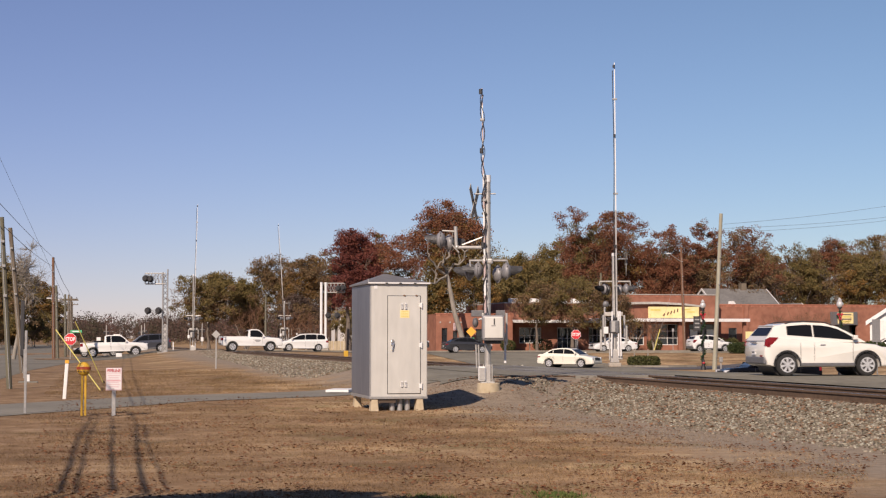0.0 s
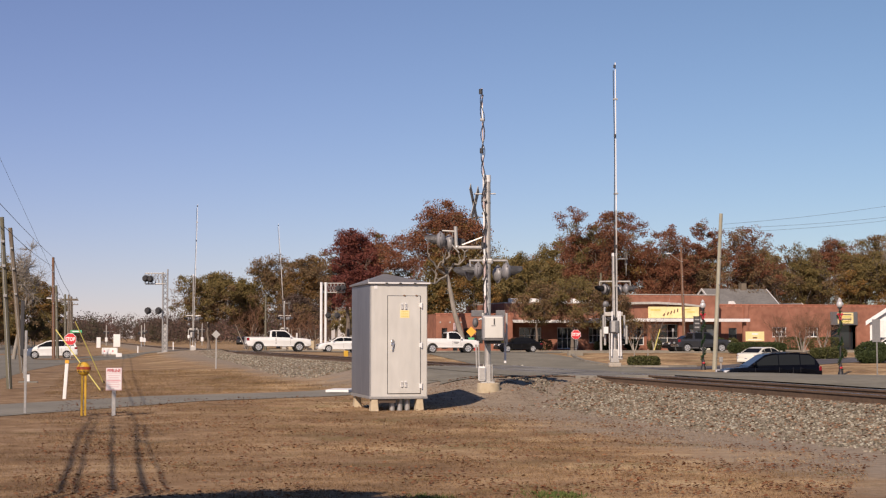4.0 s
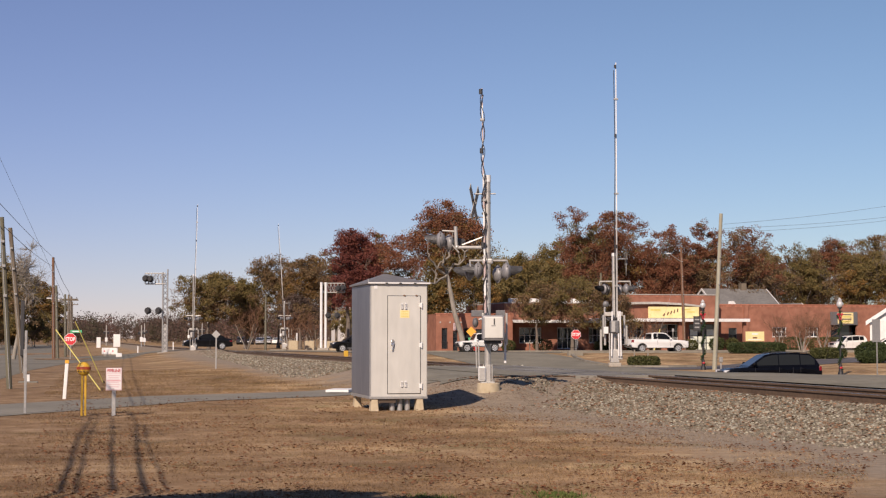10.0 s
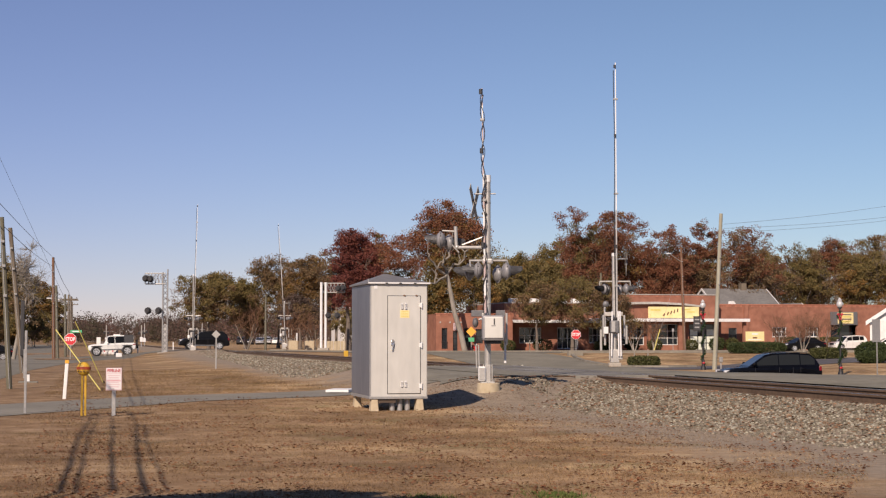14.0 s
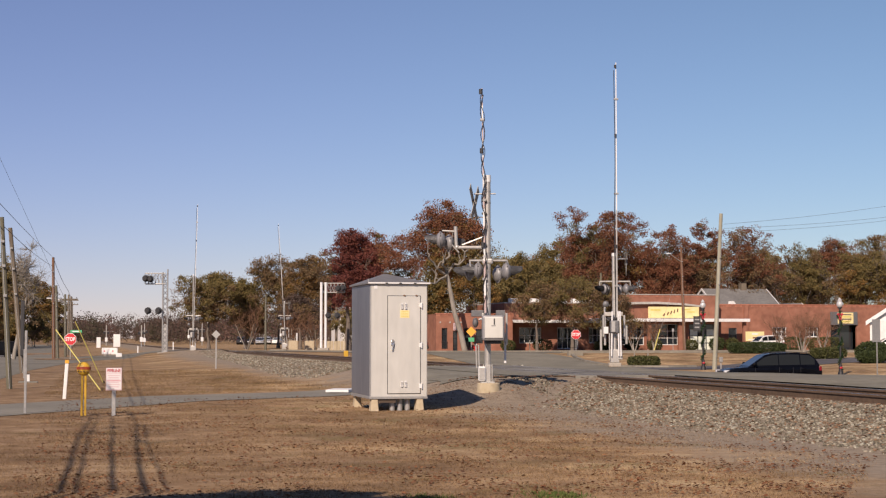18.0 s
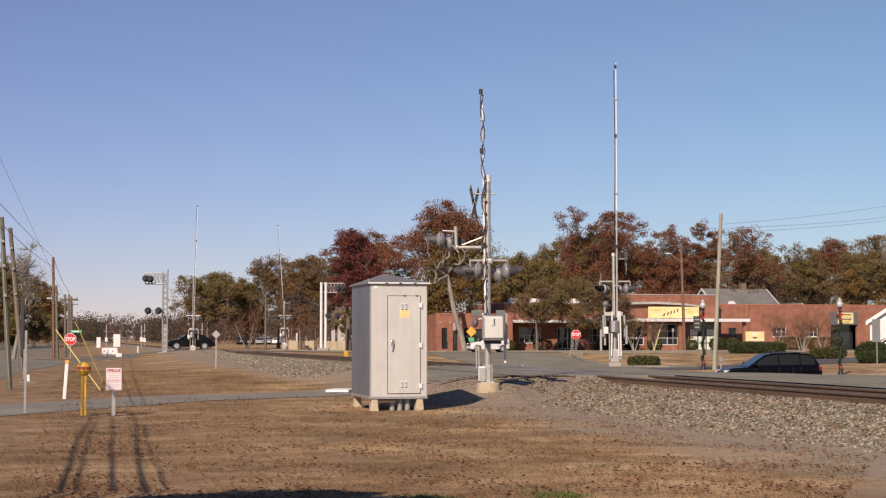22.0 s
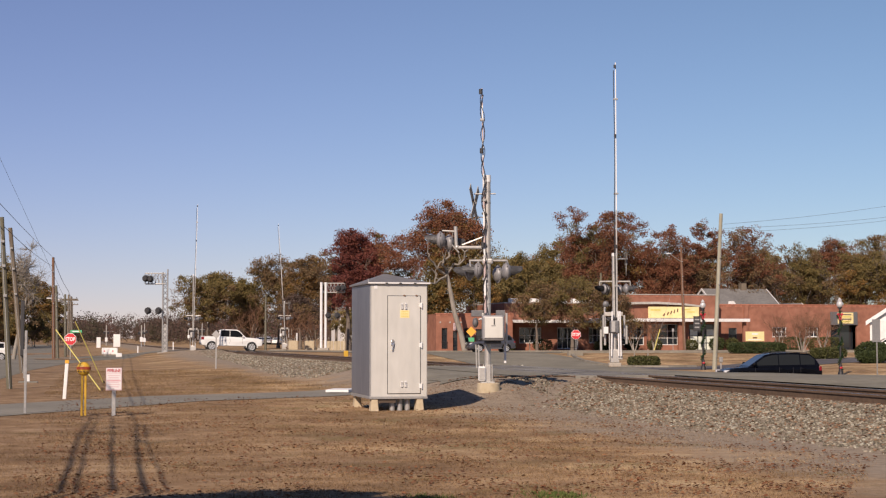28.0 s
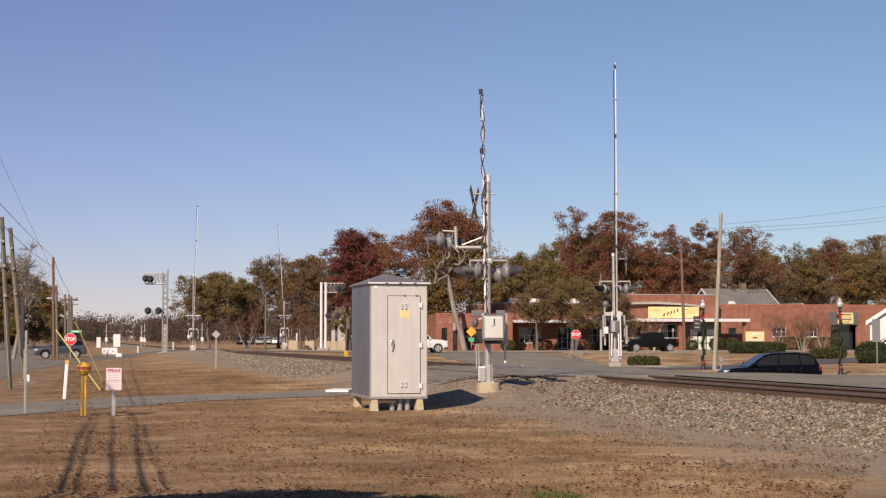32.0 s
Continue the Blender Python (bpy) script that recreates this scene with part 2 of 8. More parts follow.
LEAF_SETS = {
    "russet": islands("russet_leaves", [(0.151, 0.060, 0.037), (0.224, 0.087, 0.052), (0.280, 0.122, 0.066), (0.185, 0.101, 0.051)], 0.8, 3, 0.3),
    "maroon": islands("maroon_leaves", [(0.112, 0.038, 0.034), (0.179, 0.056, 0.047), (0.246, 0.087, 0.058)], 0.8, 3, 0.3),
    "olive": islands("olive_leaves", [(0.122, 0.106, 0.043), (0.195, 0.154, 0.060), (0.256, 0.183, 0.070), (0.159, 0.129, 0.053)], 0.8, 3, 0.3),
    "brown": islands("brown_leaves", [(0.172, 0.103, 0.060), (0.259, 0.161, 0.087), (0.207, 0.144, 0.074), (0.149, 0.121, 0.057)], 0.8, 3, 0.3),
    "gold": islands("gold_brown_leaves", [(0.209, 0.117, 0.040), (0.292, 0.161, 0.055), (0.171, 0.125, 0.044)], 0.8, 3, 0.3),
    # haze, dusk and moss: distance haze is put into these muted colours
    "haze": islands("hazed_purple_twigs", [(0.111, 0.078, 0.065), (0.148, 0.100, 0.080), (0.096, 0.078, 0.061)], 0.9, 3, 0.3),
    "dusk": islands("hazed_red_twigs", [(0.126, 0.074, 0.063), (0.170, 0.100, 0.081)], 0.9, 3, 0.3),
    "moss": islands("hazed_olive_crowns", [(0.074, 0.068, 0.044), (0.104, 0.092, 0.059)], 0.9, 3, 0.3),
    "twig": islands("bare_twigs", [(0.20, 0.16, 0.13), (0.28, 0.22, 0.18)], 0.9, 3),
}


# ---- building tools ----
def part(name, bm, material, parent=None, label="", smooth=False, at=None, crease=0.0):
    """Links a bmesh as one mesh object under a thing or a part."""
    me = bpy.data.meshes.new(name)
    bm.to_mesh(me)
    bm.free()
    me.materials.append(material)
    if smooth:
        for p in me.polygons:
            p.use_smooth = True
        if crease:
            me.set_sharp_from_angle(angle=radians(crease))
    ob = new(name, me)
    if at is not None:
        ob.matrix_basis = at
    if parent is not None:
        ob.parent = parent
    if label:
        tagged(ob, label)
    return ob


def thing(name, m, label, category, group="", kind=""):
    ob = new(name)
    ob.matrix_basis = m
    ob.empty_display_size = 0.2
    return tagged(ob, label, category, group, kind)


def raw(name, verts, faces, material, parent=None, label="", smooth=False):
    me = bpy.data.meshes.new(name)
    if isinstance(faces, np.ndarray):
        n, k = faces.shape
        me.vertices.add(len(verts))
        me.vertices.foreach_set("co", np.asarray(verts, dtype=np.float32).ravel())
        me.loops.add(n * k)
        me.loops.foreach_set("vertex_index", faces.astype(np.int32).ravel())
        me.polygons.add(n)
        me.polygons.foreach_set("loop_start", np.arange(0, n * k, k, dtype=np.int32))
        me.update(calc_edges=True)
    else:
        me.from_pydata([tuple(v) for v in verts], [], [tuple(f) for f in faces])
    me.materials.append(material)
    if smooth:
        for p in me.polygons:
            p.use_smooth = True
    ob = new(name, me)
    if parent is not None:
        ob.parent = parent
    if label:
        tagged(ob, label)
    return ob


def box(size, at=(0, 0, 0), bevel=0.0, bm=None, m=None):
    bm = bm or bmesh.new()
    t = Matrix.Translation(at) @ (m or Matrix()) @ Matrix.Diagonal((*size, 1))
    vs = bmesh.ops.create_cube(bm, size=1, matrix=t)["verts"]
    if bevel:
        es = {e for v in vs for e in v.link_edges}
        bmesh.ops.bevel(bm, geom=list(es), offset=bevel, segments=2, affect="EDGES", profile=0.5)
    return bm


def tube(p, q, r, r2=None, sides=12, bm=None, caps=True):
    """A round bar from p to q."""
    bm = bm or bmesh.new()
    p, q = Vector(p), Vector(q)
    d = q - p
    m = Matrix.Translation((p + q) / 2) @ d.to_track_quat("Z", "Y").to_matrix().to_4x4()
    bmesh.ops.create_cone(bm, cap_ends=caps, segments=sides, radius1=r, radius2=r if r2 is None else r2, depth=d.length, matrix=m)
    return bm


def ball(r, at=(0, 0, 0), scale=(1, 1, 1), bm=None, u=14, v=9):
    bm = bm or bmesh.new()
    bmesh.ops.create_uvsphere(bm, u_segments=u, v_segments=v, radius=r, matrix=Matrix.Translation(at) @ Matrix.Diagonal((*scale, 1)))
    return bm


def prism(points, depth, m=None, bevel=0.0, bm=None):
    """A flat outline in x, z, given thickness along y (centred)."""
    bm = bm or bmesh.new()
    a = [bm.verts.new((x, -depth / 2, z)) for x, z in points]
    b = [bm.verts.new((x, depth / 2, z)) for x, z in points]
    n = len(points)
    fs = [bm.faces.new(a), bm.faces.new(b[::-1])]
    for i in range(n):
        fs.append(bm.faces.new((a[i], b[i], b[(i + 1) % n], a[(i + 1) % n])))
    bmesh.ops.recalc_face_normals(bm, faces=fs)
    if bevel:
        es = [e for f in fs[:2] for e in f.edges]
        bmesh.ops.bevel(bm, geom=es, offset=bevel, segments=2, affect="EDGES", profile=0.5)
    if m is not None:
        bmesh.ops.transform(bm, matrix=m, verts=a + b if not bevel else bm.verts)
    return bm


def lettering(name, text, size, m, material, parent, label="", depth=0.004, squeeze=1.0):
    cu = bpy.data.curves.new(name, "FONT")
    cu.body, cu.size, cu.extrude = text, size, depth
    cu.align_x, cu.align_y, cu.offset = "CENTER", "CENTER", size * 0.028
    tmp = bpy.data.objects.new(name, cu)
    scene.collection.objects.link(tmp)
    me = bpy.data.meshes.new_from_object(tmp.evaluated_get(bpy.context.evaluated_depsgraph_get()))
    bpy.data.objects.remove(tmp)
    me.materials.clear()
    me.materials.append(material)
    me.transform(Matrix.Diagonal((squeeze, 1, 1, 1)))
    ob = new(name, me)
    ob.parent = parent
    ob.matrix_basis = m
    if label:
        tagged(ob, label)
    return ob


def chain(name, pts, r, material, parent=None, label="", r2=None, sides=6):
    """One bent round bar through the given places."""
    vs, fs = [], []
    n = len(pts)
    for k, p in enumerate(pts):
        d = (Vector(pts[min(k + 1, n - 1)]) - Vector(pts[max(k - 1, 0)])).normalized()
        q = d.to_track_quat("Z", "Y").to_matrix()
        rr = r + ((r if r2 is None else r2) - r) * k / (n - 1)
        for i in range(sides):
            a = 6.28318 * i / sides
            vs.append(Vector(p) + q @ Vector((rr * math.cos(a), rr * math.sin(a), 0)))
    for k in range(n - 1):
        for i in range(sides):
            j = (i + 1) % sides
            fs.append((k * sides + i, k * sides + j, (k + 1) * sides + j, (k + 1) * sides + i))
    return raw(name, vs, fs, material, parent, label, True)


def smooth01(a, b, x):
    t = min(1.0, max(0.0, (x - a) / (b - a)))
    return t * t * (3 - 2 * t)


# ---- the lie of the land ----
def toe(y):
    """Where the ballast bank meets the grass, along the track."""
    return float(np.interp(y, [0, 18.5, 20.5, 22, 25, 29, 33, 36, 40, 55, 62, 72, 88, 105, 132], [10.7, 10.5, 10.3, 10.15, 10.1, 10.1, 10.2, 10.5, 10.2, 8.2, 8.3, 8.9, 9.7, 10.5, 11.0]))


def track_fall(y):
    """The track drops gently beyond the near crossing."""
    return -0.0022 * min(220.0, max(0.0, y - 58.0))


def gz(x, y):
    """Height of the ground."""
    tz = track_fall(y)
    near = -0.2 * smooth01(55, 110, y) * (1 - smooth01(4, 9, x)) - 0.1 * smooth01(-1, -12, x)
    near -= 0.30 * smooth01(4.5, -4.0, x) * smooth01(128, 136, y) * (1 - smooth01(165, 185, y))
    far = float(np.interp(y, [0, 50, 60, 70, 82, 100, 112, 131, 400], [-1.1, -1.0, -0.88, -0.89, -0.95, -0.76, -0.72, 0.08, 0.05]))
    far += 0.30 * smooth01(46, 62, x) * (1 - smooth01(112, 131, y))
    bank = (0.33 + tz) * smooth01(toe(y) - 0.3, 13.2, x) ** 1.35
    if x < 13:
        east = smooth01(9.9, 12.8, x)
        rise = 32.8 + 4.0 * east
        r1 = smooth01(rise, rise + 4.0 - 1.6 * east, y) * (1 - smooth01(54.5, 60, y))
    elif x < 16.0:
        r1 = smooth01(37.6, 39.2, y) * (1 - smooth01(54.2, 56, y))
    else:
        r1 = smooth01(8, 20, y) * (1 - smooth01(54.5, 60, y))
    r2 = smooth01(128, 135, y) * (1 - smooth01(149, 156, y))
    cross = 0.46 * smooth01(8.0, 10.4, x) * r1 + 0.08 * smooth01(6.0, 9.0, x) * r1 * (1 - smooth01(8.0, 10.4, x))
    cross2 = (0.65 + tz) * (1 - 0.15 * smooth01(141, 145, y)) * smooth01(2.5, 12.0, x) * r2
    left = max(near + bank * (1 - 0 * r1), near + cross, near + cross2)
    if x <= 13.0:
        z = left
    else:
        fall = smooth01(17.0, 31.0, x) if y < 118 else smooth01(17.0, 30.0, x)
        edge = 0.33 + tz + (0.13 * r1 if r1 > r2 else 0.12 * r2)
        if r1 > 0 and y < 100:
            fall = (1 - r1) * fall + r1 * ((0.12 + 0.10 * smooth01(42, 38, y)) * smooth01(15.8, 19.0, x) + (0.88 - 0.10 * smooth01(42, 38, y)) * smooth01(24.0, 46.0, x))
        z = edge * (1 - fall) + far * fall
        if y < 62:
            z -= 0.125 * smooth01(20.5, 24.5, x) * smooth01(45, 50, y) * r1
    z += 0.004 * math.sin(x * 1.7 + y * 0.6) * math.sin(y * 0.9 - x * 0.4) * (1 - max(r1, r2)) * (1 - smooth01(11, 12.5, x) * (1 - smooth01(16, 18, x)))
    return z


def sheet(name, xs, ys, material, lift=0.0, edge=None, kind="structure", label="", category=""):
    """A piece of ground over a grid of places, following the land."""
    verts, faces = [], []
    for y in ys:
        for x in xs:
            px = edge(x, y) if edge else x
            verts.append((px, y, gz(px, y) + lift))
    n = len(xs)
    for j in range(len(ys) - 1):
        for i in range(n - 1):
            faces.append((j * n + i, j * n + i + 1, (j + 1) * n + i + 1, (j + 1) * n + i))
    ob = raw(name, verts, faces, material, smooth=True)
    return tagged(ob, label, category, "", kind)


def steps(*runs):
    """Uneven spacing: (start, stop, step) runs joined end to end."""
    out = []
    for a, b, s in runs:
        n = max(1, round((b - a) / s))
        out += [a + (b - a) * i / n for i in range(n)]
    return out + [runs[-1][1]]


def ground_material(name="dry_lawn", blades=False):
    """Dry lawn: straw and tan patches, a few green ones, bare dirt by the track."""
    m, tree, bsdf = nodes_of(name)
    link = tree.links.new
    tc = tree.nodes.new("ShaderNodeTexCoord")

    def nz(scale, detail=6.0, rough=0.6):
        n = tree.nodes.new("ShaderNodeTexNoise")
        n.inputs["Scale"].default_value, n.inputs["Detail"].default_value, n.inputs["Roughness"].default_value = scale, detail, rough
        link(tc.outputs["Object"], n.inputs["Vector"])
        return n.outputs[0]

    def ramp(src, stops):
        r = tree.nodes.new("ShaderNodeValToRGB")
        els = r.color_ramp.elements
        els[0].position, els[0].color = stops[0][0], (*stops[0][1], 1)
        els[1].position, els[1].color = stops[-1][0], (*stops[-1][1], 1)
        for p, cc in stops[1:-1]:
            els.new(p).color = (*cc, 1)
        link(src, r.inputs[0])
        return r.outputs[0]

    def mix(f, a, b):
        x = tree.nodes.new("ShaderNodeMix")
        x.data_type = "RGBA"
        link(f, x.inputs[0])
        link(a, x.inputs[6])
        link(b, x.inputs[7])
        return x.outputs[2]

    straw = ramp(nz(0.42, 6, 0.62), [(0.34, (0.20, 0.130, 0.072)), (0.44, (0.275, 0.178, 0.098)), (0.54, (0.34, 0.228, 0.128)), (0.66, (0.44, 0.325, 0.195))])
    fine = ramp(nz(15, 8, 0.8), [(0.36, (0.60, 0.56, 0.52)), (0.5, (1.03, 1.02, 1.0)), (0.66, (1.34, 1.34, 1.32))])
    mul = tree.nodes.new("ShaderNodeMix")
    mul.data_type, mul.blend_type = "RGBA", "MULTIPLY"
    mul.inputs[0].default_value = 1.0
    link(straw, mul.inputs[6])
    link(fine, mul.inputs[7])
    broad = ramp(nz(0.27, 5, 0.62), [(0.36, (0.70, 0.68, 0.64)), (0.5, (1, 1, 1)), (0.62, (1.26, 1.28, 1.28))])
    mid = ramp(nz(2.3, 7, 0.75), [(0.36, (0.78, 0.74, 0.70)), (0.5, (1, 1, 1)), (0.64, (1.20, 1.20, 1.17))])
    last = mul.outputs[2]
    for src in (broad, mid):
        mu = tree.nodes.new("ShaderNodeMix")
        mu.data_type, mu.blend_type = "RGBA", "MULTIPLY"
        mu.inputs[0].default_value = 1.0
        link(last, mu.inputs[6])
        link(src, mu.inputs[7])
        last = mu.outputs[2]
    brownish = ramp(nz(2.2), [(0.3, (0.20, 0.115, 0.062)), (0.7, (0.29, 0.17, 0.09))])
    bmask = ramp(nz(0.95, 7, 0.65), [(0.52, (0, 0, 0)), (0.72, (0.6, 0.6, 0.6))])
    patchy = mix(bmask, last, brownish)
    green = ramp(nz(3.1), [(0.3, (0.105, 0.10, 0.035)), (0.7, (0.15, 0.145, 0.05))])
    gmask = ramp(nz(0.62, 7, 0.7), [(0.53, (0, 0, 0)), (0.68, (0.7, 0.7, 0.7))])
    a = mix(gmask, patchy, green)
    # thinner, greener turf towards the street
    sx = tree.nodes.new("ShaderNodeSeparateXYZ")
    link(tc.outputs["Object"], sx.inputs[0])
    drift = tree.nodes.new("ShaderNodeMath")
    drift.operation = "MULTIPLY_ADD"
    link(nz(0.3, 6), drift.inputs[0])
    drift.inputs[1].default_value = -7.0
    link(sx.outputs[0], drift.inputs[2])
    thin = tree.nodes.new("ShaderNodeMapRange")
    thin.inputs[1].default_value, thin.inputs[2].default_value = 3.5, -4.0
    thin.inputs[3].default_value, thin.inputs[4].default_value = 0.0, 0.75
    link(drift.outputs[0], thin.inputs[0])
    turf = ramp(nz(1.2, 8, 0.72), [(0.36, (0.125, 0.074, 0.040)), (0.5, (0.215, 0.134, 0.075)), (0.66, (0.37, 0.262, 0.165))])
    a = mix(thin.outputs[0], a, turf)
    if blades:
        geo = tree.nodes.new("ShaderNodeNewGeometry")
        vary = ramp(geo.outputs["Random Per Island"], [(0.0, (0.50, 0.48, 0.44)), (0.5, (0.72, 0.72, 0.70)), (1.0, (0.98, 1.0, 1.0))])
        mb = tree.nodes.new("ShaderNodeMix")
        mb.data_type, mb.blend_type = "RGBA", "MULTIPLY"
        mb.inputs[0].default_value = 1.0
        link(a, mb.inputs[6])
        link(vary, mb.inputs[7])
        link(mb.outputs[2], bsdf.inputs["Base Color"])
        bsdf.inputs["Roughness"].default_value = 0.9
        bsdf.inputs["Specular IOR Level"].default_value = 0.15
        return m
    dirt = ramp(nz(5, 8), [(0.3, (0.20, 0.155, 0.11)), (0.7, (0.33, 0.27, 0.205))])
    wob = tree.nodes.new("ShaderNodeMath")
    wob.operation = "MULTIPLY_ADD"
    link(nz(0.45, 6), wob.inputs[0])
    wob.inputs[1].default_value = 5.0
    link(sx.outputs[0], wob.inputs[2])
    dm = tree.nodes.new("ShaderNodeMapRange")
    dm.inputs[1].default_value, dm.inputs[2].default_value = 9.6, 11.6
    link(wob.outputs[0], dm.inputs[0])
    far = tree.nodes.new("ShaderNodeMapRange")
    far.inputs[1].default_value, far.inputs[2].default_value = 16.5, 19.5
    far.inputs[3].default_value, far.inputs[4].default_value = 1, 0
    link(sx.outputs[0], far.inputs[0])
    mm = tree.nodes.new("ShaderNodeMath")
    mm.operation = "MULTIPLY"
    link(dm.outputs[0], mm.inputs[0])
    link(far.outputs[0], mm.inputs[1])
    link(mix(mm.outputs[0], a, dirt), bsdf.inputs["Base Color"])
    bsdf.inputs["Roughness"].default_value = 0.95
    bsdf.inputs["Specular IOR Level"].default_value = 0.15
    b = tree.nodes.new("ShaderNodeBump")
    b.inputs["Strength"].default_value, b.inputs["Distance"].default_value = 0.35, 0.02
    link(nz(22, 6, 0.8), b.inputs["Height"])
    link(b.outputs[0], bsdf.inputs["Normal"])
    return m


gx = steps((-1500, -300, 200), (-300, -60, 40), (-60, -8, 4), (-8, 20, 0.5), (20, 36, 1), (36, 120, 4), (120, 300, 30), (300, 1500, 200))
gy = steps((-300, -20, 40), (-20, 12, 4), (12, 64, 0.6), (64, 170, 2), (170, 260, 10), (260, 600, 40), (600, 3000, 300))
ground = sheet("ground", gx, gy, ground_material(), 0.0, label="dry tan lawn with patches of bare dirt", category="ground")

# roads: each one follows the land a finger's width above it
sheet("road_main", steps((-120, -4, 8), (-4, 34, 1), (34, 160, 6)), steps((135.8, 148.6, 0.8)), M_ROAD, 0.03, label="worn grey asphalt street over the railway", category="road")
sheet("road_crossing", steps((11.6, 36, 0.6)), steps((39.4, 53.8, 0.8)), M_ASPHALT, 0.035, label="patched grey asphalt road over the railway", category="road")
sheet("road_verge", steps((16.2, 34, 0.8)), steps((20, 39.4, 0.8)), M_ASPHALT, 0.03, label="worn asphalt strip along the far side of the track", category="road",
      edge=lambda x, y: x + 0.12 * math.sin(y * 0.9))
sheet("road_side", steps((24.5, 35.5, 1)), steps((53.8, 72, 1.5), (72, 136, 2)), M_ASPHALT, 0.03, label="grey asphalt side street with a stop line", category="road",
      edge=lambda x, y: x + 6.0 * smooth01(60, 120, y))
# the street that bends away in front of the hedges
bv, bf = [], []
BEND = steps((34, 90, 1.4))
for x in BEND:
    mid = float(np.interp(x, [34, 41, 46, 59, 66, 90], [104.5, 104.3, 105.0, 112.0, 115.0, 121.0]))
    for k in range(6):
        y = mid - 2.6 + 1.6 * k
        bv.append((x, y, gz(x, y) + 0.025))
for i in range(len(BEND) - 1):
    for k in range(5):
        bf.append((i * 6 + k, i * 6 + 6 + k, i * 6 + 7 + k, i * 6 + 1 + k))
tagged(raw("road_bend", bv, bf, M_ASPHALT2, smooth=True), "dark asphalt street bending past the hedges", "road", kind="structure")
sheet("road_left", steps((-16, -2.4, 1.2)), steps((20, 135.8, 3), (135.8, 400, 12)), M_ROAD, 0.012, label="grey asphalt street beside the pole line", category="road",
      edge=lambda x, y: x + smooth01(-16, -2.4, x) * float(np.interp(y, [20, 58, 79, 100, 114, 135.8, 150, 400], [-0.8, 0.05, 0.8, 2.1, 3.7, 9.0, 1.0, 0.0])))
sheet("grass_island", steps((-2.6, 1.9, 0.5)), steps((121.5, 134.2, 1.0)), ground.data.materials[0], 0.035, label="strip of brown grass round the poles", category="grass",
      edge=lambda x, y: x * (0.55 + 0.45 * math.sin(3.14159 * (y - 121.5) / 12.7)))


# the footpath runs from the left street to the crossing
pv, pf = [], []
N = 44
for k in range(N + 1):
    u = k / N
    a = Vector((-6.0 + 18.2 * u, float(np.interp(-6.0 + 18.2 * u, [-6, -1.35, 2.5, 7.1, 9.5, 12.2], [27.2, 33.4, 38.6, 41.2, 42.2, 43.6])), 0))
    wd = float(np.interp(u, [0, 0.6, 0.75, 0.9, 1.0], [2.3, 1.75, 2.0, 3.2, 4.2]))
    for sgn in (-1, -0.33, 0.33, 1):
        x, y = a.x - sgn * 0.45 * wd * (1 - 0.5 * u), a.y + sgn * wd * 0.85
        pv.append((x, y, gz(x, y) + 0.012))
for k in range(N):
    for q in range(3):
        i = k * 4 + q
        pf.append((i, i + 4, i + 5, i + 1))
tagged(raw("pavement_path", pv, pf, M_PAVE, smooth=True), "narrow grey asphalt path across the lawn", "path", kind="structure")
# gravelly apron round the mast
sheet("pavement_apron", steps((9.3, 12.2, 0.5)), steps((38.6, 52, 0.7)), M_ASPHALT, 0.022, label="crumbling asphalt apron beside the crossing", category="pavement",
      edge=lambda x, y: x + 0.25 * math.sin(y * 1.3) + 1.1 * smooth01(44, 52, y) * (12.2 - x) / 3.9)

# kerbs: real steps along the main street
for ky, name in ((149.2, "kerb_far"), (135.2, "kerb_near")):
    kv, kf = [], []
    xs = steps((19, 150, 2)) if name == "kerb_far" else steps((44, 150, 2))
    for x in xs:
        for dy, dz in ((-0.5, 0.01), (-0.5, 0.14), (0.5, 0.14), (0.5, 0.0)):
            kv.append((x, ky + dy * 0.3, gz(x, ky) + dz))
    for i in range(len(xs) - 1):
        for q in range(3):
            kf.append((i * 4 + q, i * 4 + 4 + q, i * 4 + 5 + q, i * 4 + 1 + q))
    tagged(raw(name, kv, kf, M_KERBDULL), "dull concrete kerb", "kerb", kind="structure")
sheet("pavement_far", steps((36, 120, 4)), steps((152.5, 154.6, 0.7)), M_KERBDULL, 0.04, label="concrete pavement in front of the shops", category="pavement")

# ---- railway ----
track = thing("railway_track", pose(0, 0, 0), "single railway track with rusty rails on grey ballast", "railway track")
RAIL = [(-0.075, 0), (0.075, 0), (0.075, 0.012), (0.012, 0.03), (0.010, 0.125), (0.036, 0.135), (0.036, 0.165), (0.03, 0.172), (-0.03, 0.172), (-0.036, 0.165), (-0.036, 0.135), (-0.010, 0.125), (-0.012, 0.03), (-0.075, 0.012)]
for x in (13.74, 15.175):
    ys = steps((-40, 20, 10), (20, 58, 5), (58, 160, 6), (160, 278, 20), (278, 700, 60))
    rv = [(x + px, y, 0.33 + track_fall(y) + pz) for y in ys for px, pz in RAIL]
    n = len(RAIL)
    rf = [(j * n + i, j * n + (i + 1) % n, (j + 1) * n + (i + 1) % n, (j + 1) * n + i) for j in range(len(ys) - 1) for i in range(n)]
    rail = raw("rail", rv, rf, M_RUST, track, "rusty steel rail")
    raw("rail_head", [(x + sx * 0.03, y, 0.505 + track_fall(y)) for y in (-40, 58, 278, 700) for sx in (-1, 1)], [(k, k + 1, k + 3, k + 2) for k in (0, 2, 4)], M_RAILTOP, rail, "worn shiny running surface")
tie_mesh = None
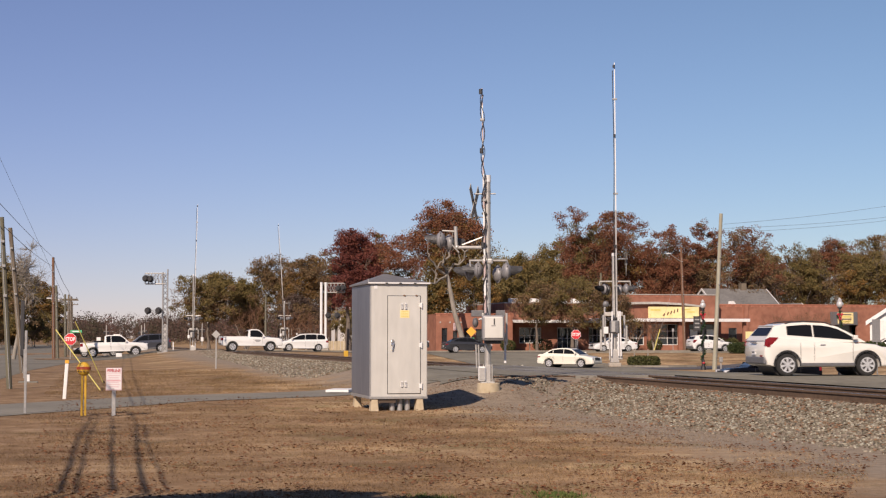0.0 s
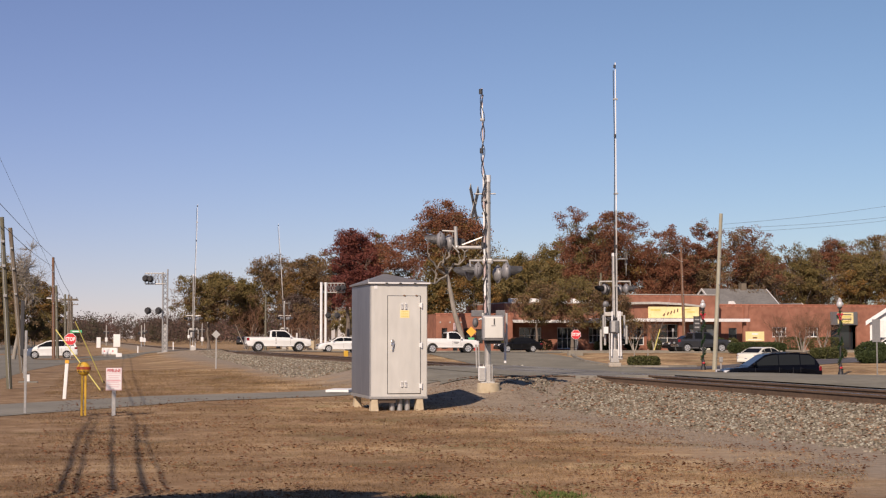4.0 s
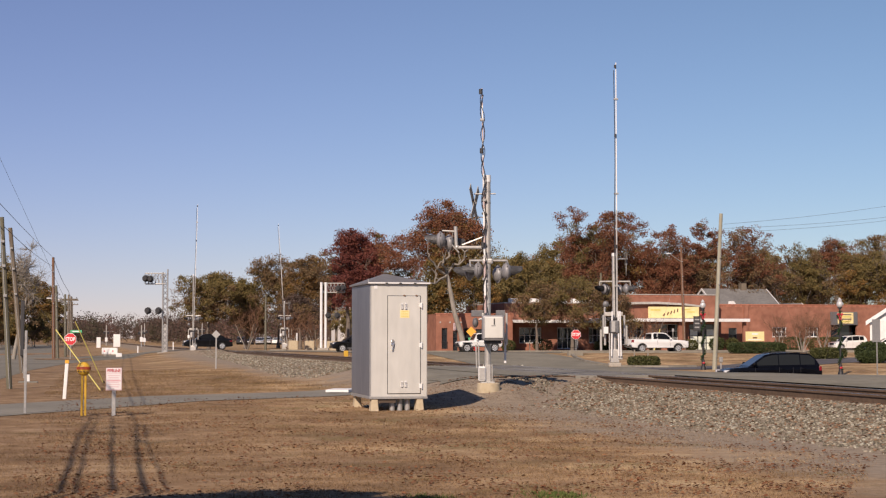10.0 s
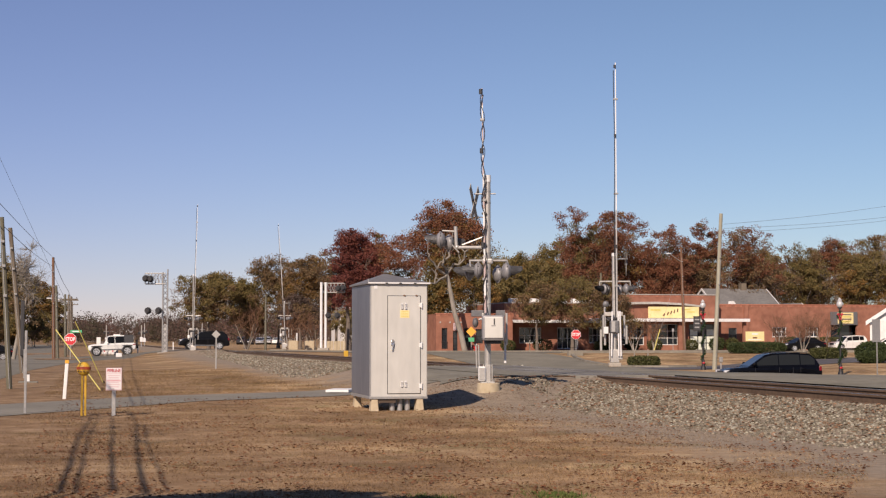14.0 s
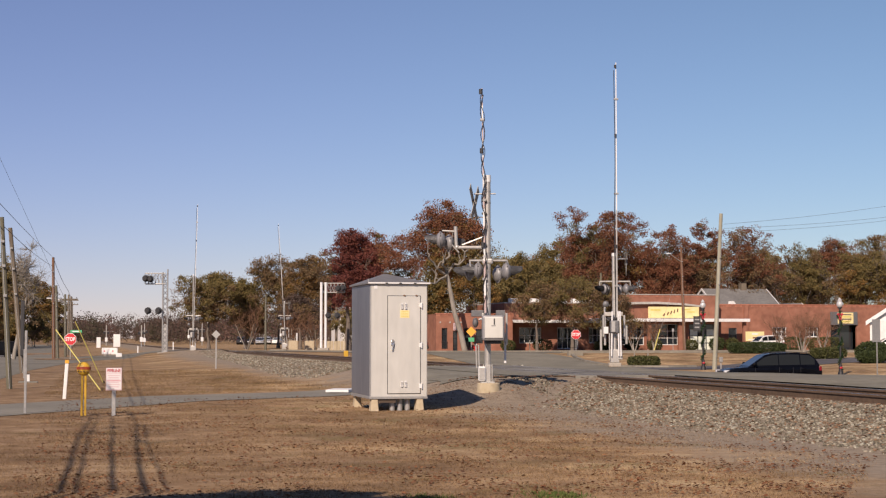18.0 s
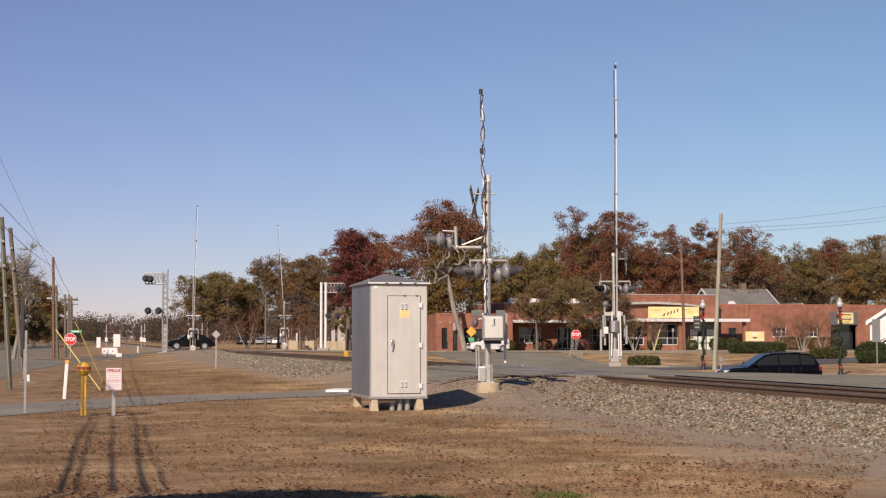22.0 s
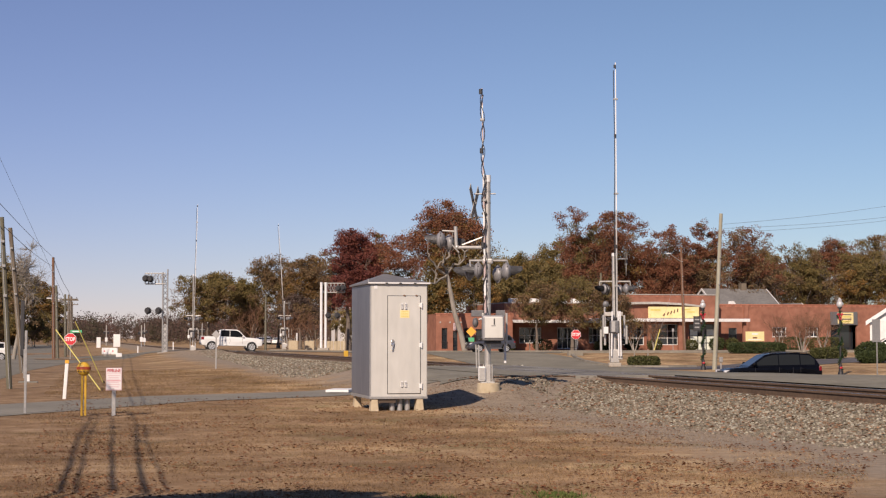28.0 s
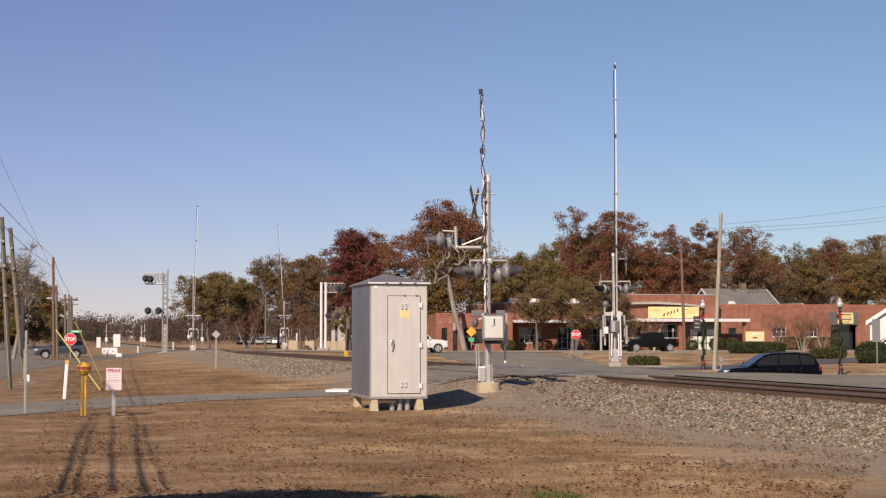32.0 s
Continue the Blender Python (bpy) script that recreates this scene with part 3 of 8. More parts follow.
for i in range(230):
    y = 17.0 + i * 0.52
    if 38.5 < y < 54.5:
        continue
    if tie_mesh is None:
        ob = part("sleeper", box((2.6, 0.23, 0.18), bevel=0.012), M_TIE, track)
        tie_mesh = ob.data
    else:
        ob = new("sleeper", tie_mesh)
        ob.parent = track
    ob.matrix_basis = pose(14.457 + random.uniform(-0.04, 0.04), y, 0.235 + track_fall(y), 0, 0, random.uniform(-1, 1))
# crossing panels between and beside the rails
for k in range(6):
    y0 = 38.9 + k * 2.5
    for nm, x0, w in (("crossing_panel", 14.457, 1.30), ("crossing_panel", 13.36, 0.60), ("crossing_panel", 15.56, 0.60)):
        part(nm, box((w, 2.46, 0.14), (x0, y0 + 1.25, 0.432), 0.015), M_PANEL, track, "scuffed grey crossing panel")


def scatter_rocks(name, count, place, size, material, label, category, flat=0.7):
    """Loose stones: squashed, turned twelve-cornered lumps, joined into one sheet of stuff."""
    bm = bmesh.new()
    bmesh.ops.create_icosphere(bm, subdivisions=1, radius=1)
    base = np.array([v.co[:] for v in bm.verts])
    tri = np.array([[v.index for v in f.verts] for f in bm.faces])
    bm.free()
    rng = np.random.default_rng(11)
    vs, fs = [], []
    for i in range(count):
        x, y = place(rng)
        s = size * rng.uniform(0.55, 1.35)
        jit = base * (1 + rng.uniform(-0.42, 0.42, (len(base), 1)))
        a = rng.uniform(0, 6.283)
        ca, sa_ = math.cos(a), math.sin(a)
        p = jit * np.array([s * rng.uniform(0.8, 1.3), s, s * flat])
        q = np.stack([p[:, 0] * ca - p[:, 1] * sa_ + x, p[:, 0] * sa_ + p[:, 1] * ca + y, p[:, 2] + gz(x, y) + s * 0.25], 1)
        vs.append(q)
        fs.append(tri + i * len(base))
    ob = raw(name, np.concatenate(vs), np.concatenate(fs), material)
    return tagged(ob, label, category, kind="stuff")


def near_bank(rng):
    while True:
        y = 10 + 32 * rng.random() ** 0.95
        x = toe(y) - 0.4 + (13.6 - toe(y) + 0.4) * rng.random() ** 0.62
        if not (38.4 < y and x > 11.2) and not (y > 33.0 and (x < 11.0 or rng.random() < 0.6)) and not (x < toe(y) and rng.random() < 0.6):
            return x, y


def left_bank(rng):
    y = 53.5 + 80 * rng.random() ** 1.4
    return toe(y) - 0.3 + (13.5 - toe(y)) * rng.random() ** 0.7, y


def between(rng):
    y = 16 + 110 * rng.random()
    x = 13.95 + 1.05 * rng.random() if y < 40 else 13.9 + 2.9 * rng.random()
    return (x, y) if not 38.5 < y < 54.5 else (13.95 + 1.05 * rng.random(), 20 + 18 * rng.random())


scatter_rocks("ballast", 30000, near_bank, 0.025, M_STONE, "loose grey and tan ballast stones", "gravel")
scatter_rocks("ballast", 9000, left_bank, 0.038, M_STONE, "grey ballast stones along the track", "gravel")
scatter_rocks("ballast", 5000, between, 0.045, M_STONE, "grey ballast stones between the rails", "gravel")


def dirt_side(rng):
    y = 21 + 17 * rng.random()
    return toe(y) - 2.3 * rng.random() ** 1.5 + 0.2, y


scatter_rocks("gravel", 7000, dirt_side, 0.011, M_GRIT, "fine grey gravel trodden into the dirt", "gravel")


def litter(name, count, place, size, material, label, category):
    """Small curled leaves lying about, joined into one sheet of stuff."""
    rng = np.random.default_rng(5)
    vs, fs = [], []
    for i in range(count):
        x, y = place(rng)
        s = size * rng.uniform(0.6, 1.4)
        a = rng.uniform(0, 6.283)
        u = Vector((math.cos(a), math.sin(a), rng.uniform(-0.3, 0.3))) * s
        v = Vector((-math.sin(a), math.cos(a), rng.uniform(-0.3, 0.6))) * s * 0.6
        o = Vector((x, y, gz(x, y) + 0.012 + 0.35 * s))
        k = len(vs)
        vs += [o - u, o + v + Vector((0, 0, 0.25 * s)), o + u, o - v + Vector((0, 0, 0.15 * s))]
        fs += [(k, k + 1, k + 2, k + 3)]
    return tagged(raw(name, vs, fs, material), label, category, kind="stuff")


def lawn(rng):
    while True:
        y = 13 + 26 * rng.random() ** 1.3
        x = -0.9 + 0.02 * y + (y * 0.62 - 0.5) * rng.random()
        if x < toe(y) - 0.6 and noise.noise((x * 0.9, y * 0.5, 3.0)) + 0.6 * noise.noise((x * 3.1, y * 1.7, 5.0)) > rng.uniform(-0.35, 0.55):
            return x, y


def bank_leaves(rng):
    y = 20 + 24 * rng.random()
    return 9.6 + 4.0 * rng.random() ** 0.7, min(y, 39.0)


litter("fallen_leaves", 11500, lawn, 0.022, M_LITTER, "scattered brown oak leaves on the lawn", "leaves")
litter("fallen_leaves", 1900, bank_leaves, 0.038, M_LITTERPALE, "rust-brown leaves caught in the ballast", "leaves")


M_LAWNBLADE = ground_material("lawn_blades", True)


def grass(name, count, seed, y0, y1, tall):
    rng = np.random.default_rng(seed)
    vs, fs = [], []
    while len(fs) < count:
        y = y0 + (y1 - y0) * rng.random()
        x = -1.4 + 0.02 * y + (y * 0.62) * rng.random()
        if x > toe(y) - 0.5 - 2.2 * rng.random() or (y < 44 and x > -7 and abs(y - float(np.interp(x, [-6, -1.35, 2.5, 7.1, 12.2], [27.2, 33.4, 38.6, 41.2, 43.6]))) < 2.6) or x < -1.6 or noise.noise((x * 0.7, y * 0.4, 8.0)) + 0.5 * noise.noise((x * 2.9, y * 1.9, 2.0)) < rng.uniform(-0.7, 0.6):
            continue
        z = gz(x, y)
        for _ in range(4):
            dx, dy = rng.normal(0, 0.05, 2)
            a, h = rng.uniform(0, 6.283), tall * rng.uniform(0.5, 1.4)
            lx, ly = rng.normal(0, 0.6 * h, 2)
            w = 0.0045
            k = len(vs)
            vs += [(x + dx - w * math.cos(a), y + dy - w * math.sin(a), z), (x + dx + w * math.cos(a), y + dy + w * math.sin(a), z), (x + dx + lx, y + dy + ly, z + h)]
            fs.append((k, k + 1, k + 2))
    return tagged(raw(name, vs, fs, M_LAWNBLADE), "short dry straw-coloured grass", "grass", kind="stuff")


grass("grass", 60000, 3, 12.0, 24.0, 0.017)
grass("grass", 30000, 4, 24.0, 38.0, 0.022)
grass("grass", 46000, 5, 40.0, 75.0, 0.045)

# a few green tufts at the lawn's near edge
rng_t = np.random.default_rng(31)
tv, tf_ = [], []
for ti in range(16):
    cx_, cy_ = (rng_t.uniform(3.15, 3.4) if ti < 5 else rng_t.uniform(4.4, 4.65)), rng_t.uniform(13.9, 14.35)
    for _ in range(40):
        bx_, by_ = cx_ + rng_t.normal(0, 0.09), cy_ + rng_t.normal(0, 0.09)
        k = len(tv)
        w_ = rng_t.uniform(-0.006, 0.006)
        tv += [(bx_ - 0.005, by_ - w_, gz(bx_, by_)), (bx_ + 0.005, by_ + w_, gz(bx_, by_)), (bx_ + rng_t.normal(0, 0.03), by_ + rng_t.normal(0, 0.03), gz(bx_, by_) + rng_t.uniform(0.02, 0.055))]
        tf_.append((k, k + 1, k + 2))
tagged(raw("grass", tv, tf_, islands("green_blades", [(0.05, 0.085, 0.02), (0.10, 0.14, 0.035), (0.16, 0.17, 0.06)], 0.8, 6, 0.2)), "green tufts of winter grass in the lawn", "grass", kind="stuff")

# kerb round the grass island by the stop sign
kv, kf = [], []
KERB = [(43.0, 129.5), (41.7, 124.5), (40.7, 119.5), (40.3, 115.0), (40.5, 111.2), (41.4, 109.2), (43.6, 108.4), (46.2, 109.2)]
for i, (x, y) in enumerate(KERB):
    nx, ny = KERB[min(i + 1, len(KERB) - 1)][0] - KERB[max(i - 1, 0)][0], KERB[min(i + 1, len(KERB) - 1)][1] - KERB[max(i - 1, 0)][1]
    L = math.hypot(nx, ny)
    ox, oy = -ny / L * 0.12, nx / L * 0.12
    for sg_, dz in ((-1, 0.0), (-1, 0.15), (1, 0.15), (1, 0.0)):
        kv.append((x + ox * sg_, y + oy * sg_, gz(x, y) + dz + 0.01))
for i in range(len(KERB) - 1):
    for q in range(3):
        kf.append((i * 4 + q, i * 4 + 4 + q, i * 4 + 5 + q, i * 4 + 1 + q))
tagged(raw("kerb_island", kv, kf, M_KERBDULL), "dull curved concrete kerb round the grass island", "kerb", kind="structure")


# ---- railway equipment ----
def signal_cabinet():
    W, D, z0, z1 = 1.2, 2.1, 0.30, 2.62
    cab = thing("signal_cabinet", pose(6.04, 31.2, 0), "silver-painted metal signal cabinet on concrete blocks", "cabinet")
    body = part("body", box((W, D, z1 - z0), (W / 2, D / 2, (z0 + z1) / 2), 0.012), M_SILVER, cab)
    part("corner_seam", box((0.012, 0.01, z1 - z0 - 0.03), (0.008, -0.004, (z0 + z1) / 2)), M_GALV, body)
    part("corner_seam", box((0.012, 0.01, z1 - z0 - 0.03), (W - 0.008, -0.004, (z0 + z1) / 2)), M_GALV, body)
    # added thin panel that carries the painted shade of the left face
    part("side_panel", box((0.008, D - 0.06, z1 - z0 - 0.04), (-0.003, D / 2, (z0 + z1) / 2), 0.002), M_SIDE, cab, "side panel coloured darker and bluish for its weak light")
    part("base_frame", box((W + 0.02, D + 0.02, 0.05), (W / 2, D / 2, z0 - 0.02), 0.008), M_GALV, cab)
    # hipped sheet roof with a turned-down lip
    o = 0.05
    bm = bmesh.new()
    base = [bm.verts.new(p) for p in ((-o, -o, z1 + 0.035), (W + o, -o, z1 + 0.035), (W + o, D + o, z1 + 0.035), (-o, D + o, z1 + 0.035))]
    low = [bm.verts.new(v.co - Vector((0, 0, 0.035))) for v in base]
    r1, r2 = bm.verts.new((W / 2 - 0.1, D / 2 - 0.1, z1 + 0.25)), bm.verts.new((W / 2 - 0.1, D / 2 + 0.1, z1 + 0.25))
    for f in ((base[0], base[1], r1), (base[1], base[2], r2, r1), (base[2], base[3], r2), (base[3], base[0], r1, r2)):
        bm.faces.new(f)
    for i in range(4):
        bm.faces.new((low[i], low[(i + 1) % 4], base[(i + 1) % 4], base[i]))
    bm.faces.new(low[::-1])
    roof = part("roof", bm, M_ROOFDARK, cab, "dull grey hipped sheet-metal roof")
    part("drip_edge", box((W + 2 * o + 0.01, 0.012, 0.03), (W / 2, -o - 0.007, z1 + 0.018)), M_TRIM, roof, "bright folded drip edge")
    for px in (0.33, 0.62, 0.93):
        part("edge_clip", box((0.05, 0.02, 0.02), (px, -o - 0.018, z1 + 0.016), 0.004), M_DARKPLASTIC, roof)
    for px in (-o, W + o - 0.01):
        part("lifting_pin", tube((px, -o, z1), (px, -o, z1 + 0.1), 0.01), M_GALV, roof)
    # door, with a dark gap round it
    dx0, dx1, dz0, dz1 = 0.37, 1.05, 0.37, 2.37
    part("door_gap", box((dx1 - dx0 + 0.024, 0.008, dz1 - dz0 + 0.024), ((dx0 + dx1) / 2, -0.003, (dz0 + dz1) / 2)), M_BLACK, cab)
    door = part("door", box((dx1 - dx0, 0.022, dz1 - dz0), ((dx0 + dx1) / 2, -0.006, (dz0 + dz1) / 2), 0.005), M_SILVER, cab)
    for hz in (0.52, 1.36, 2.18):
        part("hinge", box((0.05, 0.035, 0.09), (dx1 + 0.005, -0.022, hz), 0.006), M_TRIM, door, "whitish strap hinge")
        part("hinge_pin", tube((dx1 + 0.03, -0.03, hz - 0.06), (dx1 + 0.03, -0.03, hz + 0.06), 0.012), M_TRIM, door)
    hb = box((0.05, 0.03, 0.10), (dx0 + 0.085, -0.03, 1.40), 0.008)
    box((0.03, 0.03, 0.17), (dx0 + 0.10, -0.045, 1.33), 0.008, hb, pose(0, 0, 0, 0, 10, 0))
    part("handle", hb, M_CHROME, door, "chrome lever handle")
    part("padlock", box((0.045, 0.03, 0.06), (dx0 + 0.09, -0.045, 1.45), 0.008), M_GALV, door)
    for vz in (0.56, 2.16):
        for vx in (0.66, 0.74):
            bm = bmesh.new()
            for k in range(5):
                box((0.045, 0.028, 0.014), (vx, -0.03, vz - 0.05 + 0.025 * k), 0.003, bm)
            part("vent_louvre", bm, M_TRIM, door, "small white louvred vent")
    st = part("sticker", box((0.2, 0.002, 0.16), (0.72, -0.019, 2.00)), M_CREAM, door, "faded yellow warning sticker")
    for k in range(4):
        part("writing_bar", box((0.14, 0.001, 0.012), (0.72, -0.0208, 2.05 - 0.033 * k)), M_YELLOWPIPE, st)
    for px in (0.715, 0.97):
        part("door_stop", box((0.045, 0.03, 0.03), (px, -0.018, dz1 + 0.01), 0.006, None, pose(0, 0, 0, 0, 20, 0)), M_WOODBROWN, cab)
    part("tag", box((0.07, 0.006, 0.07), (0.115, -0.005, 2.55), 0.002), M_TRIM, cab, "small white tag plate")
    for px, py, w in ((0.10, 0.10, 0.17), (W - 0.15, 0.10, 0.17), (0.10, D - 0.12, 0.17), (W - 0.15, D - 0.12, 0.17)):
        bm = bmesh.new()
        vs = bmesh.ops.create_cube(bm, size=1)["verts"]
        for v in vs:
            k = 1.0 if v.co.z < 0 else 0.72
            v.co = Vector((px + v.co.x * w * k, py + v.co.y * 0.24 * k, 0.14 + v.co.z * 0.29))
        bmesh.ops.bevel(bm, geom=bm.edges[:], offset=0.01, segments=1, affect="EDGES")
        part("footing", bm, M_TANCONC, cab, "tan concrete pier block")
    for px in (0.50, 0.66, 0.82):
        part("conduit", tube((px, 0.18, 0.0), (px, 0.18, 0.29), 0.055, sides=16), M_GALV, cab, "grey plastic conduit")
    part("sill_board", box((0.5, 0.04, 0.09), (0.3, 0.05, 0.22), 0.008), M_TIE, cab, "dark wooden board")
    cab.location.z = gz(6.6, 32.0) - 0.01
    return cab


signal_cabinet()
part_slab = part("concrete_slab", box((0.62, 1.2, 0.07), (0, 0, 0.03), 0.01), M_WHITE)
part_slab.matrix_basis = pose(7.18, 41.2, gz(7.18, 41.2) + 0.03, 0, 0, -20)
tagged(part_slab, "pale concrete slab beside the path", "slab")


def flasher(parent, at, yaw, name="flashing_light", dark=False):
    """A round lamp: dished disc, domed housing behind it, and a hood that points along yaw."""
    m = Matrix.Translation(at) @ pose(0, 0, 0, 0, 0, yaw)

    def placed(bm):
        bmesh.ops.transform(bm, matrix=m, verts=bm.verts[:])
        return bm

    disc = tube((-0.025, 0, 0), (0.0, 0, 0), 0.215, 0.205, sides=28)
    holder = part(name, placed(disc), M_BLACK if dark else M_DISH, parent, "black background disc of a warning light" if dark else "grey background disc of a warning light")
    part("lamp_housing", placed(ball(0.185, (-0.02, 0, 0), (0.62, 1, 1), u=20, v=12)), M_DISH, holder, smooth=True)
    for k in range(3):
        a = 0.5 + 2.094 * k
        part("bolt", placed(tube((-0.05, 0.17 * math.cos(a), 0.17 * math.sin(a)), (-0.02, 0.17 * math.cos(a), 0.17 * math.sin(a)), 0.018, sides=6)), M_BLACK, holder)
    part("lens", placed(tube((0.0, 0, 0), (0.03, 0, 0), 0.10, sides=20)), M_LENSR, holder, "unlit red lens")
    bm = bmesh.new()
    n, ln = 16, 0.36
    rows = []
    for u, r in ((0.0, 0.135), (0.5, 0.125), (1.0, 0.115)):
        rows.append([bm.verts.new((ln * u * (1.0 if abs(a) < 1.3 else 1.0 - 0.45 * (abs(a) - 1.3)), r * math.sin(a), r * math.cos(a))) for a in [-2.5 + 5.0 * i / n for i in range(n + 1)]])
    for p, q in zip(rows, rows[1:]):
        for i in range(n):
            bm.faces.new((p[i], p[i + 1], q[i + 1], q[i]))
    bmesh.ops.solidify(bm, geom=bm.faces[:], thickness=0.008)
    part("hood", placed(bm), M_BLACK if dark else M_GREYLENS, holder, "dark tubular lamp hood")
    return holder


def crossbuck(parent, at, turn):
    holder = part("crossbuck_bracket", box((0.1, 0.06, 0.06), at, 0.01), M_GALV, parent)
    for a in (45, -45):
        part("crossbuck_blade", box((1.05, 0.012, 0.2), bevel=0.003), M_CONC, holder, "weathered back of a crossbuck board", at=Matrix.Translation(at) @ pose(0, 0, 0, 0, 0, turn) @ pose(0, 0.02 if a > 0 else -0.02, 0, 0, a, 0))
    return holder


def arm_strips(parent, base, tip, n, width):
    """A raised gate arm seen from its edge: pale tube in joined lengths, dark cable along it, three small lamps."""
    arm = new("gate_arm")
    arm.parent = parent
    p, q = Vector(base), Vector(tip)
    near = width < 0.12
    for k in range(n):
        a, b = p.lerp(q, k / n), p.lerp(q, (k + 1) / n)
        w = width * (1 - 0.45 * k / n) * (0.75 if n == 16 else 1.0)
        d = (b - a)
        m = Matrix.Translation((a + b) / 2) @ d.to_track_quat("Z", "Y").to_matrix().to_4x4() @ Matrix.Diagonal((w, w * 0.55, d.length, 1))
        bm = bmesh.new()
        bmesh.ops.create_cube(bm, size=1, matrix=m)
        if near:
            mt_, lb = (M_TRIM, "white reflective stripe") if k % 2 else (M_ARMRED, "faded red reflective stripe")
        else:
            mt_, lb = (M_ALU, "dull aluminium length of the arm") if k < n * 0.42 else (M_TRIM, "white painted length of the arm")
        part("arm_length", bm, mt_, arm, lb)
    for u in (0.30, 0.72, 0.985):
        c = p.lerp(q, u)
        part("arm_light", tube(c + Vector((-0.03, -0.05, -0.06)), c + Vector((-0.03, -0.05, 0.06)), 0.045, sides=12), M_DARKPLASTIC, arm, "small dark lamp on the gate arm")
    for u in (0.15, 0.5, 0.86):
        c = p.lerp(q, u)
        part("arm_clip", box((width * 1.3, width, 0.06), c, 0.008), M_GALV, arm)
    for ph, r, turns in ((0.0, 0.013, 5.0), (2.2, 0.010, 6.5)) if near else ((0.0, 0.016, 1.5),):
        pts = []
        for k in range(60):
            u = 0.97 * k / 59
            a = ph + 6.28318 * turns * u
            side = 0.55 * math.cos(a) if near else -0.5 + 0.12 * math.cos(a)
            pts.append(p.lerp(q, u) + Vector((width * side, -0.04 + width * 0.15 * math.sin(a), 0)))
        chain("cable", pts, r, M_BLACK, arm, "black cable tied along the arm", sides=6)
    return arm


M_ARMRED = mat("faded_red_stripe", [(0.40, 0.30, 0.29), (0.48, 0.38, 0.36)], 10, 0.5)


def near_signal():
    x, y = 9.66, 35.3
    g = gz(x, y)
    sg = thing("crossing_signal", pose(x, y, g - 0.02, 0, 0, -13.65), "silver crossing signal mast with raised gate arm on a concrete footing", "crossing signal", "crossing signals")
    bm = bmesh.new()
    bmesh.ops.create_cone(bm, cap_ends=True, segments=24, radius1=0.29, radius2=0.27, depth=0.34, matrix=Matrix.Translation((0.02, 0, 0.03)))
    bmesh.ops.bevel(bm, geom=[e for e in bm.edges], offset=0.015, segments=1, affect="EDGES")
    part("footing", bm, M_TANCONC, sg, "round tan concrete footing")
    mast = part("mast", tube((0, 0, 0.2), (0, 0, 4.96), 0.074, sides=24), M_ALU, sg, smooth=False)
    part("mast_cap", tube((0, 0, 4.96), (0, 0, 5.12), 0.08, sides=24), M_TRIM, mast, "white capped mast top")
    for z in (0.62, 2.05, 2.5, 3.25, 4.45, 4.72):
        part("mast_band", tube((0, 0, z), (0, 0, z + 0.035), 0.081, sides=24), M_GALV, mast)
    base = box((0.34, 0.34, 0.03), (0, 0, 0.215), 0.006)
    for a in range(4):
        box((0.03, 0.13, 0.42), (0.10 * math.cos(a * 1.5708), 0.10 * math.sin(a * 1.5708), 0.42), 0.006, base, pose(0, 0, 0, 0, 0, a * 90))
    part("base_casting", base, M_ALU, sg, "silver mast base with ribs")
    for sx in (-1, 1):
        for sy in (-1, 1):
            part("bolt", tube((0.14 * sx, 0.14 * sy, 0.21), (0.14 * sx, 0.14 * sy, 0.29), 0.016, sides=8), M_GALV, sg)
    jb = part("junction_box", box((0.17, 0.14, 0.34), (-0.14, -0.12, 0.42), 0.02), M_TRIM, sg, "white junction box")
    part("junction_lid", box((0.13, 0.012, 0.28), (-0.14, -0.195, 0.42), 0.005), M_ALU, jb)
    for px in (-0.2, -0.26):
        part("conduit", tube((px, -0.06, 0.55), (px - 0.02, -0.06, 1.1), 0.02, sides=10), M_ALU, sg)
    # gate machine: a rounded steel box with a bright lid
    gm = part("gate_machine", box((0.53, 0.42, 0.60), (0.12, -0.30, 1.49), 0.06), M_DISH, sg, "grey gate machine housing")
    part("machine_lid", box((0.43, 0.03, 0.49), (0.13, -0.515, 1.5), 0.012), M_SILVER, gm, "scuffed pale lid")
    part("lid_scuff", box((0.03, 0.012, 0.14), (0.14, -0.533, 1.64), 0.004), M_DARKPLASTIC, gm, "dark latch on the lid")
    part("lid_latch", box((0.1, 0.012, 0.03), (0.12, -0.533, 1.55), 0.004), M_GALV, gm)
    part("machine_foot", box((0.4, 0.3, 0.08), (0.11, -0.25, 1.16), 0.02), M_BLACK, gm)
    # counterweight arms and their cross plate
    part("counterweight", box((0.33, 0.16, 0.15), (-0.22, 0.18, 1.84), 0.012), M_GREYLENS, sg, "dark grey counterweight")
    part("counterweight", box((0.22, 0.16, 0.15), (0.31, 0.18, 1.84), 0.012), M_GREYLENS, sg, "dark grey counterweight")
    part("support_arm", box((0.05, 0.06, 0.75), (0.45, 0.1, 1.47), 0.01), M_ALU, sg)
    part("support_arm", box((0.05, 0.06, 0.55), (-0.11, 0.12, 1.57), 0.01), M_ALU, sg)
    part("rear_post", box((0.055, 0.05, 0.72), (0.42, 0.2, 1.02), 0.01), M_TRIM, sg, "white marker post")
    bell = part("bell", ball(0.12, (-0.29, -0.02, 1.62), (0.6, 1, 1)), M_GREYLENS, sg, "grey dished warning bell")
    part("bell_bracket", tube((-0.21, -0.02, 1.69), (0.04, 0, 1.77), 0.025, sides=8), M_GALV, bell)
